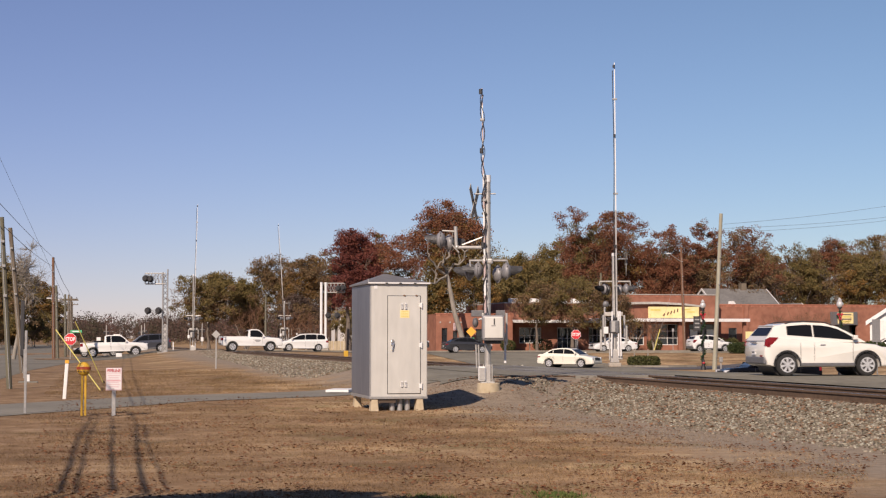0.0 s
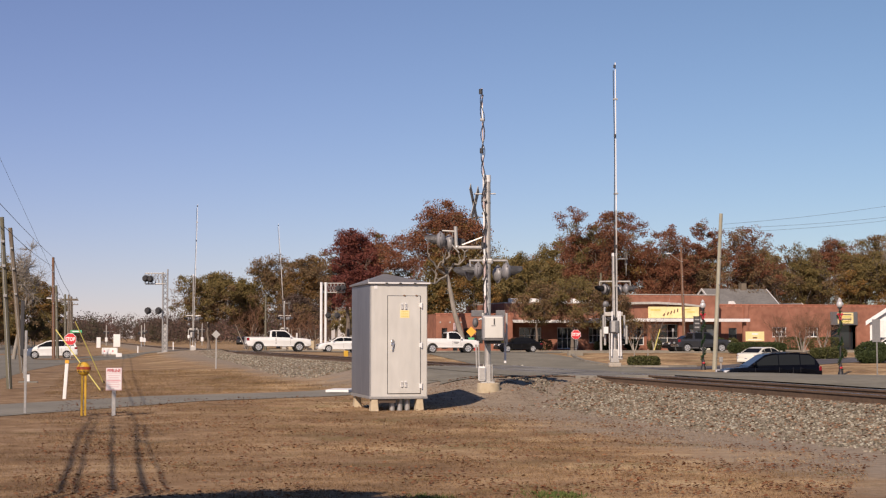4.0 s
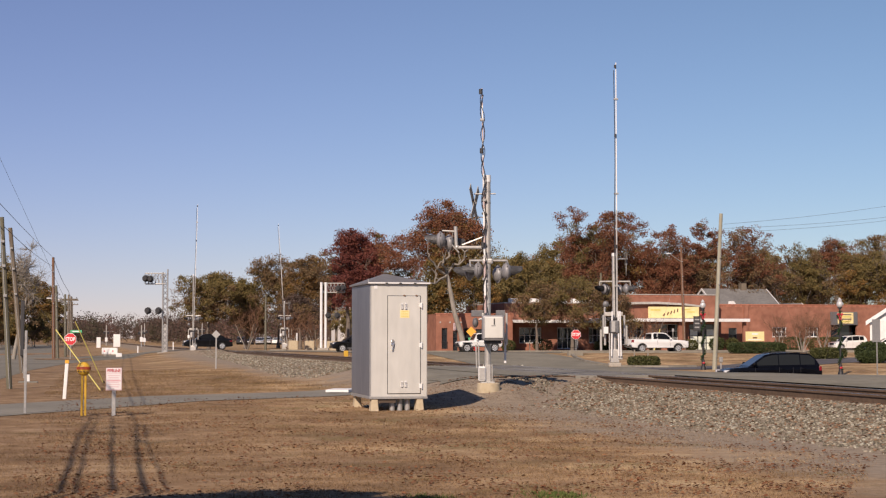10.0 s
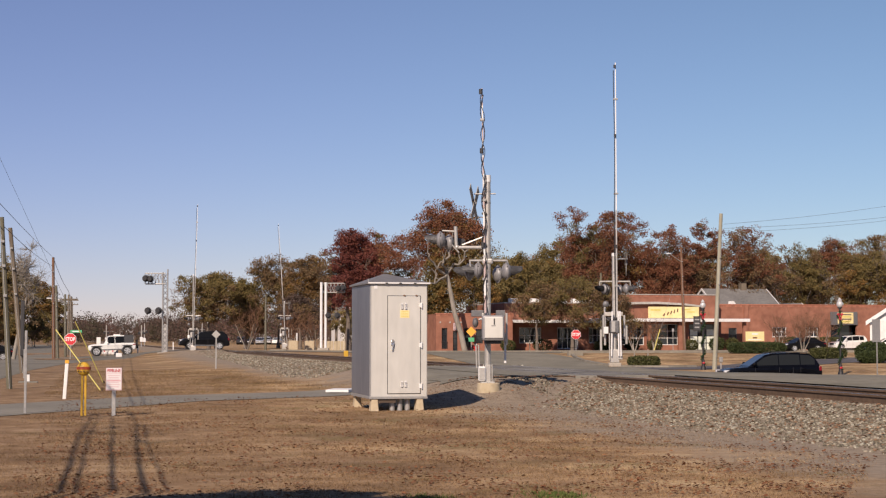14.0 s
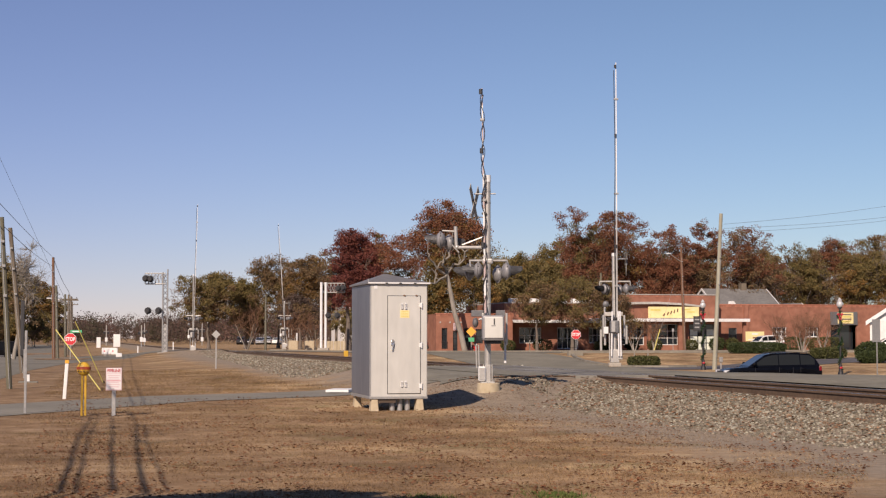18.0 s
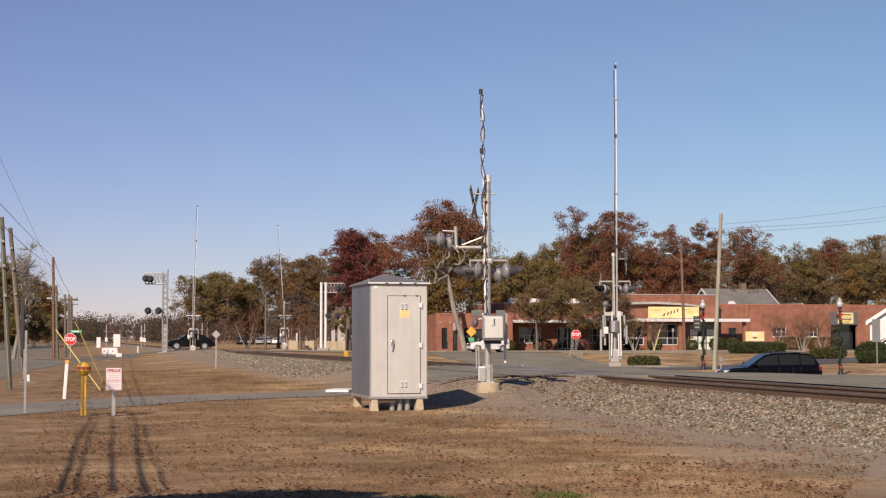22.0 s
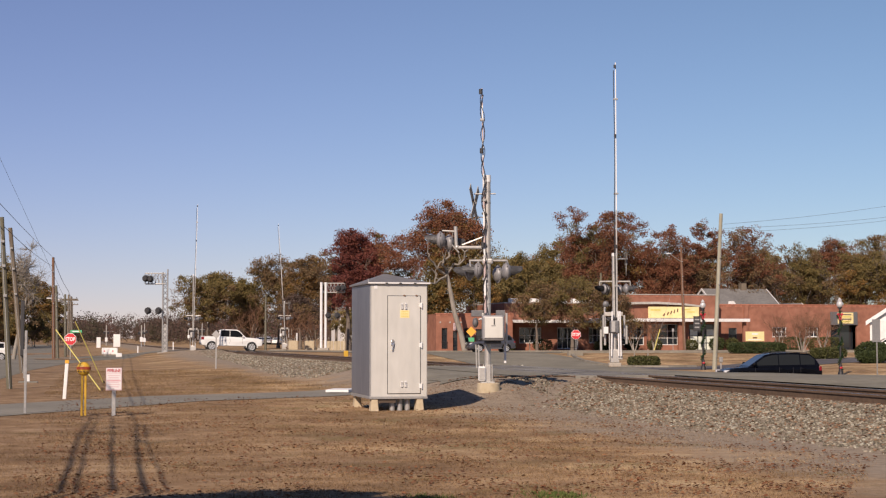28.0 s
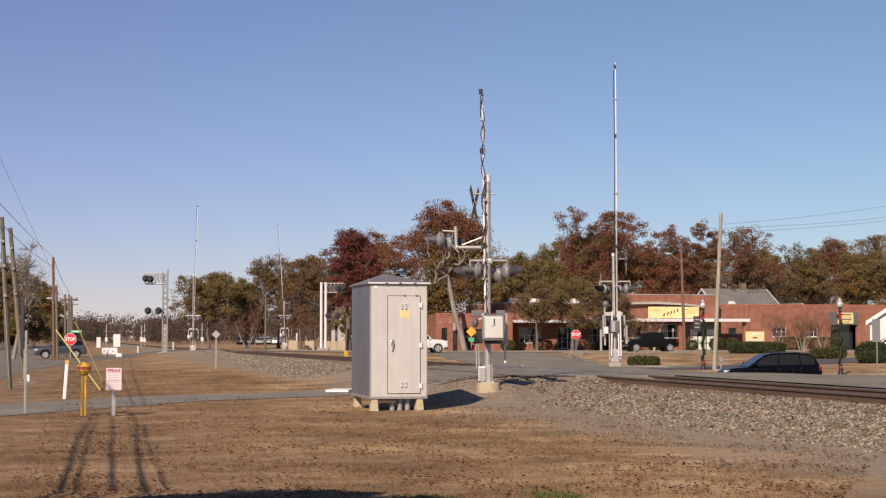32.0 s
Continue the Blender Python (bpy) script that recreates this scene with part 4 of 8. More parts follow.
    # lower pair of lights
    xa = part("light_crossarm", tube((-0.42, 0, 3.09), (0.46, 0, 3.09), 0.026, sides=10), M_ALU, sg, "pipe crossarm of the lights")
    part("crossarm_casting", box((0.26, 0.18, 0.14), (0, 0, 3.07), 0.04), M_ALU, xa)
    for px in (-0.42, 0.46, -0.22):
        part("lamp_hanger", tube((px, 0, 3.11), (px + 0.02, 0, 2.86), 0.02, sides=8), M_ALU, xa)
    flasher(sg, (-0.24, 0.05, 2.86), 172)
    flasher(sg, (-0.44, 0.34, 2.84), 155)
    flasher(sg, (0.46, -0.05, 2.84), 12)
    flasher(sg, (0.27, 0.30, 2.78), 20)
    # side arm with upper lights
    sa_ = part("side_arm", tube((0, 0, 3.40), (-0.74, 0, 3.40), 0.042, sides=14), M_ALU, sg, "short horizontal pipe arm")
    part("elbow", ball(0.055, (-0.72, 0, 3.41)), M_ALU, sa_)
    part("side_upright", tube((-0.74, 0, 3.4), (-0.76, 0, 3.9), 0.042, sides=14), M_ALU, sa_)
    part("side_brace", tube((-0.6, 0, 3.46), (-0.02, 0, 3.68), 0.022, sides=8), M_ALU, sa_)
    part("side_conduit", tube((-0.84, -0.03, 3.46), (-0.68, -0.03, 3.28), 0.02, sides=8), M_ALU, sa_)
    part("upper_crossarm", tube((-0.76, 0, 3.78), (-1.08, 0, 3.8), 0.022, sides=8), M_ALU, sa_)
    flasher(sg, (-1.13, 0.0, 3.58), 172)
    flasher(sg, (-0.90, 0.25, 3.52), 20)
    crossbuck(sg, (-0.31, 0.05, 4.46), 76)
    part("crossbuck_arm", tube((-0.32, 0.05, 4.68), (0.2, 0, 4.68), 0.016, sides=8), M_GALV, sg)
    arm = arm_strips(sg, (-0.06, -0.12, 1.85), (-0.13, -0.12, 7.18), 13, 0.085)
    for z in (2.35, 3.15, 3.9, 4.2):
        part("arm_clip", box((0.12, 0.06, 0.05), (-0.08, -0.1, z + 0.3), 0.008), M_DARKPLASTIC, arm)
    return sg


near_signal()


def far_gate(name, x, y, z, m_height, arm_len, lean, scale, label, yaw=-13.65, mirror=1):
    """A plainer gate seen from farther off."""
    sg = thing(name, pose(x, y, z, 0, 0, yaw), label, "crossing signal", "crossing signals")
    s = scale
    part("footing", box((0.42 * s, 0.42 * s, 0.16), (0, 0, 0.02), 0.03), M_CONC, sg)
    thin = 0.6 if y > 100 else 1.0
    mast = part("mast", tube((0, 0, 0.1), (0, 0, m_height), 0.075 * s * thin, sides=16), M_ALU, sg)
    part("mast_cap", tube((0, 0, m_height), (0, 0, m_height + 0.12), 0.085 * s * thin, sides=16), M_TRIM, mast)
    for k in (0.32, 0.6, 0.85):
        part("mast_band", tube((0, 0, m_height * k), (0, 0, m_height * k + 0.05), 0.09 * s * thin, sides=16), M_GALV, mast)
    part("base_casting", box((0.3 * s, 0.3 * s, 0.5), (0, 0, 0.35), 0.03), M_ALU, sg)
    # dark grey box: the shaded gaps between the pipes are put into its colour
    gm = part("gate_machine", box((0.30 * s, 0.36 * s, 0.44 * s), (-0.02 * mirror, -0.15, 1.32 * s), 0.05), M_GREYLENS, sg, "grey gate machine housing")
    part("machine_lid", box((0.13 * s, 0.02, 0.36 * s), (-0.08 * mirror, -0.17 - 0.18 * s, 1.32 * s), 0.008), M_ALU, gm)
    part("machine_foot", box((0.5 * s, 0.35, 0.1), (0, -0.1, 1.72 * s - 0.13), 0.02), M_BLACK, gm)
    part("side_bracket", box((0.16 * s, 0.2, 0.24 * s), (-0.3 * s, -0.05, 1.2 * s), 0.02), M_TRIM, sg)
    part("counterweight", box((0.62 * s, 0.14, 0.14 * s), (0, 0.25, 1.76 * s), 0.02), M_KERB, sg, "pale counterweight plate")
    for sx in (-0.36, 0.36):
        part("support_arm", box((0.06 * s, 0.06, 0.75 * s), (sx * s, 0.22, 1.35 * s), 0.01), M_ALU, sg)
        part("conduit", tube((sx * 0.5 * s, -0.1, 0.2), (sx * 0.5 * s, -0.1, 1.1 * s), 0.03, sides=8), M_ALU, sg)
    jb = part("junction_box", box((0.17 * s, 0.16, 0.26 * s), (0.17 * s, -0.1, 0.36), 0.02), M_ALU, sg, "white junction box")
    zl = 2.62 * s if m_height < 5.6 else 2.9
    xa = part("light_crossarm", tube((-0.5 * s, 0, zl + 0.28), (0.55 * s, 0, zl + 0.28), 0.03, sides=8), M_ALU, sg)
    for px in (-0.5, 0.55):
        part("lamp_hanger", tube((px * s, 0, zl + 0.28), (px * s, 0, zl), 0.022, sides=8), M_ALU, xa)
    flasher(sg, (-0.36 * s, -0.05, zl), 208, dark=True)
    flasher(sg, (-0.24 * s, 0.25, zl - 0.02), 200, dark=True)
    flasher(sg, (0.42 * s, -0.05, zl), 10)
    flasher(sg, (0.22 * s, 0.25, zl - 0.02), 15)
    crossbuck(sg, (0.46 * mirror, 0.05, min(m_height - 0.30, 3.9 * s)), 80)
    part("crossbuck_arm", tube((0, 0.05, min(m_height - 0.1, 4.1 * s)), (0.52 * mirror, 0.05, min(m_height - 0.1, 4.1 * s)), 0.022, sides=8), M_GALV, sg)
    for sx in () if y > 100 else (-0.13, 0.12, 0.2):
        part("conduit", tube((sx * s, -0.24, 0.35), (sx * s * 0.8, -0.30, 1.85 * s), 0.03, sides=8), M_TRIM, sg)
    for sx, z0, z1 in () if y > 100 else ((-0.30, 0.75, 2.3), (0.44, 0.8, 1.5), (-0.44, 0.55, 1.35)):
        part("side_post", box((0.07 * s, 0.06, z1 - z0), (sx * s, 0.3, (z0 + z1) / 2), 0.01), M_ALU, sg)
    part("bell", ball(0.12, (-0.30 * s, -0.05, 2.1 * s), (1, 0.6, 1)), M_GREYLENS, sg, "dished warning bell")
    arm = arm_strips(sg, (0.075 * mirror, -0.15, 1.35 * s), (0.075 * mirror + lean, -0.15, 1.35 * s + arm_len), 16, 0.13 if y < 100 else 0.122)
    return sg, arm


GATE2, ARM2 = far_gate("crossing_signal", 20.08, 55.24, 0.46, 4.12, 10.0, 0.01, 1.1, "silver crossing signal with a long raised gate arm behind the track")
far_gate("crossing_signal", 10.47, 134.0, 0.22, 6.6, 11.2, 0.27, 1.15, "silver crossing signal with a very tall raised gate arm")
far_gate("crossing_signal", 20.81, 152.0, 0.40, 4.6, 10.8, -0.7, 1.15, "silver crossing signal with a leaning raised gate arm")


def lattice_cantilever(x, y, z, height, reach, lattice, label):
    """A signal bridge arm: column, truss arm to one side, and two sets of dark lamps."""
    cs = thing("cantilever_signal", pose(x, y, z, 0, 0, -13.65), label, "cantilever signal", "crossing signals")
    part("footing", box((1.1, 1.1, 0.3), (0, 0, 0.05), 0.03), M_CONC, cs)
    if lattice:
        col = part("column", tube((0.2, 0, 0.1), (0.2, 0, height + 0.25), 0.06, sides=10), M_GALV, cs, "galvanised lattice column")
        part("column_post", tube((-0.2, 0, 0.1), (-0.2, 0, height), 0.06, sides=10), M_GALV, col)
        bm = bmesh.new()
        n = 14
        for k in range(n):
            za, zb = 0.3 + (height - 0.4) * k / n, 0.3 + (height - 0.4) * (k + 1) / n
            tube((-0.2, 0, za), (0.2, 0, zb), 0.025, sides=6, bm=bm)
            tube((0.2, 0, za), (-0.2, 0, zb), 0.025, sides=6, bm=bm)
        part("lattice_bracing", bm, M_GREYLENS, col)
        part("column_plate", box((0.44, 0.08, 2.4), (0, 0.05, 1.4), 0.01), M_GALV, col)
    else:
        for px in (-0.22, 0.22):
            part("column", tube((px, 0, 0.1), (px, 0, height), 0.13, sides=14), M_TRIM, cs, "pale steel column")
    sgn = 1 if reach > 0 else -1
    truss = part("truss_arm", tube((0, 0, height - 0.1), (reach, 0, height - 0.1), 0.045, sides=8), M_GALV, cs, "galvanised truss arm with walkway rail")
    for zz in (height - 1.0,):
        part("lower_chord", tube((0, 0, zz), (reach, 0, zz), 0.045, sides=8), M_GALV, truss)
    bm = bmesh.new()
    n = 6
    for k in range(n):
        xa, xb = reach * k / n, reach * (k + 1) / n
        tube((xa, 0, height - 0.1), (xb, 0, height - 1.0), 0.025, sides=6, bm=bm)
        tube((xb, 0, height - 0.1), (xb, 0, height - 1.0), 0.025, sides=6, bm=bm)
        tube((xa, 0.4, height - 0.95), (xb, 0.4, height - 0.15), 0.02, sides=6, bm=bm)
    part("truss_bracing", bm, M_GALV, truss)
    part("walkway", box((abs(reach), 0.5, 0.05), (reach / 2, 0.3, height - 1.02)), M_GALV, truss)
    for k, (lx, lz) in enumerate(((reach * 0.93, height - 0.55), (reach * 0.7, height - 0.6), (sgn * 0.5, height - 3.3), (sgn * 1.4, height - 3.3))):
        h = part("flashing_light", tube((lx, -0.3, lz), (lx, -0.34, lz), 0.3, sides=20), M_BLACK, cs, "black lamp disc")
        part("hood", tube((lx, -0.34, lz + 0.02), (lx, -0.75, lz), 0.2, 0.17, 14, caps=True), M_BLACK, h)
        part("lamp_arm", tube((lx, -0.3, lz), (sgn * 0.1 if k > 1 else lx, 0, lz + 0.15), 0.03, sides=6), M_GALV, h)
    return cs


lattice_cantilever(8.1, 134.0, 0.05, 7.05, -1.75, True, "galvanised lattice cantilever with dark warning lights")
lattice_cantilever(24.7, 152.0, 0.3, 6.7, 2.1, False, "pale steel cantilever with truss arm and dark lights")


# ---- buildings along the main street ----
def wall_with_openings(name, x0, x1, z0, z1, y, thick, holes, material, parent, label=""):
    """A wall in the x, z plane, facing -y, with real openings through it."""
    xs = sorted({x0, x1, *[h[0] for h in holes], *[h[1] for h in holes]})
    zs = sorted({z0, z1, *[h[2] for h in holes], *[h[3] for h in holes]})
    bm = bmesh.new()
    for a, b in zip(xs, xs[1:]):
        for c, d in zip(zs, zs[1:]):
            mx, mz = (a + b) / 2, (c + d) / 2
            if any(h[0] < mx < h[1] and h[2] < mz < h[3] for h in holes):
                continue
            box((b - a, thick, d - c), (mx, y + thick / 2, mz), 0, bm)
    bmesh.ops.remove_doubles(bm, verts=bm.verts, dist=0.001)
    return part(name, bm, material, parent, label)


def window(parent, x0, x1, z0, z1, y, bars=1, rails=1, frame_mat=None, name="window"):
    fm = frame_mat or M_TRIM
    w = 0.07
    bm = bmesh.new()
    rings = []
    for dy in (-0.04, 0.04):
        for o in (0.0, w):
            rings.append([bm.verts.new((xx, y + dy, zz)) for xx, zz in ((x0 + o, z0 + o), (x1 - o, z0 + o), (x1 - o, z1 - o), (x0 + o, z1 - o))])
    for r1, r2 in ((0, 1), (1, 3), (3, 2), (2, 0)):
        for k in range(4):
            bm.faces.new((rings[r1][k], rings[r1][(k + 1) % 4], rings[r2][(k + 1) % 4], rings[r2][k]))
    bmesh.ops.recalc_face_normals(bm, faces=bm.faces[:])
    wd = part(name, bm, fm, parent)
    for k in range(bars):
        part("glazing_bar", box((0.05, 0.06, z1 - z0 - 2 * w), (x0 + (x1 - x0) * (k + 1) / (bars + 1), y, (z0 + z1) / 2)), fm, wd)
    for k in range(rails):
        part("glazing_bar", box((x1 - x0 - 2 * w, 0.05, 0.05), ((x0 + x1) / 2, y, z0 + (z1 - z0) * (k + 1) / (rails + 1))), fm, wd)
    part("pane", box((x1 - x0 - w, 0.012, z1 - z0 - w), ((x0 + x1) / 2, y + 0.05, (z0 + z1) / 2)), M_PANE, wd, "dark reflecting glass")
    part("sill", box((x1 - x0 + 0.16, 0.18, 0.07), ((x0 + x1) / 2, y - 0.05, z0 - 0.035), 0.01), M_KERB, wd)
    return wd


def brick_courses(parent, x0, x1, z0, z1, y, holes, limit=300):
    """A soldier row and corner bricks that stand proud of the wall face."""
    me = None
    count = 0
    z = z1 - 0.11
    x = x0
    while x < x1 - 0.05 and count < limit:
        if me is None:
            ob = part("brick", box((0.2, 0.03, 0.2), bevel=0.006), M_BRICKP, parent)
            me = ob.data
        else:
            ob = new("brick", me)
            ob.parent = parent
        ob.matrix_basis = pose(x + 0.11, y - 0.008, z)
        x += 0.215
        count += 1


# small brick shop at the corner
def corner_shop():
    X0, X1, Y, Z0, Z1 = 37.15, 45.4, 156.0, 0.0, 3.95
    b = thing("brick_building", pose(0, 0, 0), "small red-brick shop with tall dark doors", "building", "shops along the street")
    holes = [(37.75, 38.35, 0.35, 2.5), (38.95, 39.45, 0.05, 2.2), (40.15, 40.8, 0.35, 2.5), (41.4, 42.2, 0.9, 2.4), (43.2, 44.4, 0.9, 2.4)]
    w = wall_with_openings("wall_front", X0, X1, Z0, Z1, Y, 0.3, holes, M_BRICK, b)
    part("wall_side", box((0.3, 12, Z1 - Z0), (X0 + 0.15, Y + 6.3, (Z0 + Z1) / 2)), M_BRICK, b)
    part("wall_side", box((0.3, 12, Z1 - Z0), (X1 - 0.15, Y + 6.3, (Z0 + Z1) / 2)), M_BRICK, b)
    part("wall_back", box((X1 - X0, 0.3, Z1 - Z0), ((X0 + X1) / 2, Y + 12.45, (Z0 + Z1) / 2)), M_BRICK, b)
    part("roof", box((X1 - X0 - 0.6, 12, 0.15), ((X0 + X1) / 2, Y + 6.3, Z1 - 0.5)), M_ROOF, b)
    part("coping", box((X1 - X0 + 0.1, 0.42, 0.1), ((X0 + X1) / 2, Y + 0.15, Z1 + 0.05), 0.01), M_BRICKP, b)
    for x0, x1, z0, z1 in holes:
        wd = window(b, x0, x1, z0, z1, Y + 0.18, 0, 2 if z1 - z0 > 1.8 else 1, M_BLACK, "door" if z0 < 0.2 else "window")
    for x0 in (37.7, 40.1):
        g = part("window_guard", box((0.7, 0.03, 0.04), (x0 + 0.35, Y - 0.05, 1.05)), M_BLACK, b, "black iron window guard")
        for k in range(7):
            part("guard_bar", tube((x0 + 0.05 + 0.1 * k, Y - 0.05, 0.35), (x0 + 0.05 + 0.1 * k, Y - 0.05, 1.05), 0.012, sides=5), M_BLACK, g)
    nt = part("notice", box((0.42, 0.02, 0.75), (39.2, Y - 0.02, 2.65), 0.004), M_PRINT, b, "faded paper notice over the door")
    for k in range(5):
        part("writing_bar", box((0.3, 0.006, 0.05), (39.2, Y - 0.034, 2.9 - 0.13 * k)), M_WOOD, nt)
    for xx in (37.6, 38.65, 39.8):
        part("wall_vent", box((0.16, 0.05, 0.16), (xx, Y - 0.02, 3.1), 0.02), M_KERB, b)
    brick_courses(w, X0, X1, Z0, Z1, Y, holes, 45)
    return b


corner_shop()


def shaded_store():
    """Long low shop with a white canopy edge, behind the street trees."""
    X0, X1, Y, Z1 = 45.6, 58.0, 160.0, 5.2
    b = thing("brick_building", pose(0, 0, 0), "long low red-brick shop with a white-edged canopy", "building", "shops along the street")
    holes = [(47.3, 49.8, 0.9, 2.6), (51.6, 54.0, 0.3, 2.6), (55.2, 57.2, 0.9, 2.6)]
    w = wall_with_openings("wall_front", X0, X1, 0, Z1, Y, 0.3, holes, M_BRICK, b)
    part("wall_back", box((X1 - X0, 0.3, Z1), ((X0 + X1) / 2, Y + 16, Z1 / 2)), M_BRICK, b)
    for xx in (X0 + 0.15, X1 - 0.15):
        part("wall_side", box((0.3, 15.5, Z1), (xx, Y + 8.1, Z1 / 2)), M_BRICK, b)
    part("roof", box((X1 - X0, 16, 0.12), ((X0 + X1) / 2, Y + 8, Z1 + 0.06)), M_KERB, b, "pale flat roof")
    part("canopy", box((X1 - X0 - 0.2, 2.2, 0.3), ((X0 + X1) / 2, Y - 1.1, 3.25), 0.02), M_TRIM, b, "white-edged flat canopy")
    for x0, x1, z0, z1 in holes:
        window(b, x0, x1, z0, z1, Y + 0.15, 3, 1)
    for k in range(4):
        part("roof_unit", box((0.9 + 0.4 * k % 2, 0.9, 0.5), (47.5 + 2.6 * k, Y + 3, Z1 + 0.35), 0.04), M_TRIM, b, "white rooftop unit")
    return b


shaded_store()


def diner():
    """Brick shop with the long yellow sign over a white canopy."""
    X0, X1, Y, Z1 = 58.1, 70.3, 160.0, 6.2
    b = thing("brick_building", pose(0, 0, 0), "red-brick shop with a yellow sign over a white canopy", "building", "shops along the street")
    holes = [(59.0, 61.6, 0.7, 3.0), (61.9, 65.6, 0.7, 3.0), (66.9, 69.9, 0.1, 3.0)]
    w = wall_with_openings("wall_front", X0, X1, 0, Z1, Y, 0.3, holes, M_BRICK, b)
    part("wall_back", box((X1 - X0, 0.3, Z1), ((X0 + X1) / 2, Y + 16, Z1 / 2)), M_BRICK, b)
    for xx in (X0 + 0.15, X1 - 0.15):
        part("wall_side", box((0.3, 15.5, Z1), (xx, Y + 8.1, Z1 / 2)), M_BRICK, b)
    part("roof", box((X1 - X0 - 0.6, 15.5, 0.12), ((X0 + X1) / 2, Y + 8, Z1 - 0.4)), M_KERB, b)
    part("coping", box((X1 - X0 + 0.1, 0.45, 0.09), ((X0 + X1) / 2, Y + 0.15, Z1 + 0.045), 0.01), M_KERB, b)
    for i, (x0, x1, z0, z1) in enumerate(holes[:2]):
        window(b, x0, x1, z0, z1, Y + 0.15, 2, 2)
    dr = window(b, 66.9, 69.9, 0.1, 3.0, Y + 0.15, 2, 2, M_GREYLENS, "door")
    for k in range(3):
        for q in range(3):
            if not (k == 1 and q == 2):
                part("door_panel", box((0.86, 0.03, 0.68), (67.42 + 0.98 * k, Y - 0.03, 0.52 + 0.78 * q), 0.01), M_BOARD, dr, "pale board in the shop door")
    part("canopy", box((18.1, 2.0, 0.34), (64.25, Y - 1.0, 3.42), 0.02), M_TRIM, b, "long white flat canopy")
    # swept white roof edge over the shop
    arch = [(54.5, 4.9), (57.5, 5.2), (60.5, 5.42), (63.0, 5.45), (66.0, 5.3), (68.4, 5.05), (68.4, 4.86), (66.0, 5.08), (63.0, 5.2), (60.5, 5.17), (57.5, 4.95), (54.5, 4.7)]
    part("swept_fascia", prism(arch, 0.5, Matrix.Translation((0, Y - 0.3, 0))), M_KERB, b, "pale swept fascia")
    part("roof_dome", ball(0.75, (59.2, Y + 0.6, 5.95), (1, 0.8, 0.55)), M_WHITE, b, "white rooftop vent hood")
    sg = part("sign", box((5.95, 0.14, 1.25), (64.9, Y - 0.45, 4.28), 0.02), M_CREAM, b, "yellow shop sign")
    part("sign_logo", box((0.18, 0.02, 0.34), (63.75, Y - 0.53, 4.02), 0, None, pose(0, 0, 0, 0, 35, 0)), M_WOODBROWN, sg)
    for k in range(4):
        part("sign_logo", box((0.13, 0.02, 0.40), (64.2 + 0.38 * k, Y - 0.53, 4.15 + 0.12 * k), 0.02, None, pose(0, 0, 0, 0, 30 - 8 * k, 0)), M_WOODBROWN, sg, "dark brown sign mark")
    for k in range(2):
        part("writing_bar", box((0.9, 0.02, 0.12), (66.4 + 0.5 * k, Y - 0.53, 4.62 - 0.28 * k)), M_YELLOWPIPE, sg)
    for k in range(3):
        part("writing_bar", box((0.35, 0.02, 0.16), (62.35 + 0.4 * k, Y - 0.53, 4.55)), M_YELLOWPIPE, sg)
    for xx in (56.5, 61.7, 65.45, 72.9):
        part("canopy_post", box((0.8 if xx == 65.45 else 0.35, 0.35, 3.2), (xx, Y - 1.3, 1.62), 0.01), M_BRICK, b)
    brick_courses(w, X0, X1, 0, Z1, Y, holes, 50)
    return b


diner()


def long_store():
    X0, X1, Y, Z1 = 70.5, 110.0, 162.0, 5.2
    b = thing("brick_building", pose(0, 0, 0), "long red-brick building with few white windows", "building", "shops along the street")
    holes = [(72.5, 73.5, 0.3, 2.6), (77.86, 79.6, 1.6, 2.7), (81.99, 83.55, 1.6, 2.7), (85.1, 88.4, 0.05, 3.0)]
    w = wall_with_openings("wall_front", X0, X1, 0, Z1, Y, 0.3, holes, M_BRICK, b)
    part("wall_back", box((X1 - X0, 0.3, Z1), ((X0 + X1) / 2, Y + 18, Z1 / 2)), M_BRICK, b)
    for xx in (X0 + 0.15, X1 - 0.15):
        part("wall_side", box((0.3, 17.5, Z1), (xx, Y + 9.1, Z1 / 2)), M_BRICK, b)
    part("roof", box((X1 - X0 - 0.6, 17.5, 0.12), ((X0 + X1) / 2, Y + 9, Z1 - 0.5)), M_ROOF, b)
    part("coping", box((X1 - X0, 0.42, 0.1), ((X0 + X1) / 2, Y + 0.15, Z1 + 0.05), 0.01), M_BRICKP, b)
    for i, (x0, x1, z0, z1) in enumerate(holes[:3]):
        window(b, x0, x1, z0, z1, Y + 0.12, 2 if i else 0, 1 if i else 0, None if i else M_GREYLENS)
    part("pier", box((0.5, 0.25, Z1), (74.6, Y - 0.1, Z1 / 2)), M_BRICK, b)
    bay = part("entrance_frame", box((3.4, 0.16, 1.5), (86.75, Y - 0.1, 3.72), 0.02), M_GREYLENS, b, "dark grey entrance surround")
    sg = part("sign", box((1.95, 0.08, 1.25), (86.9, Y - 0.22, 3.75), 0.01), M_CREAM, bay, "cream shop sign")
    for k in range(4):
        part("writing_bar", box((1.4 - 0.2 * (k % 2), 0.02, 0.14), (86.9, Y - 0.27, 4.15 - 0.26 * k)), M_YELLOWPIPE if k % 2 else M_WOOD, sg)
    part("entrance_glass", box((3.2, 0.05, 2.9), (86.75, Y + 0.9, 1.5)), M_PANE, b, "dark recessed shopfront")
    brick_courses(w, X0, X1 - 12, 0, Z1, Y, holes, 140)
    return b


long_store()


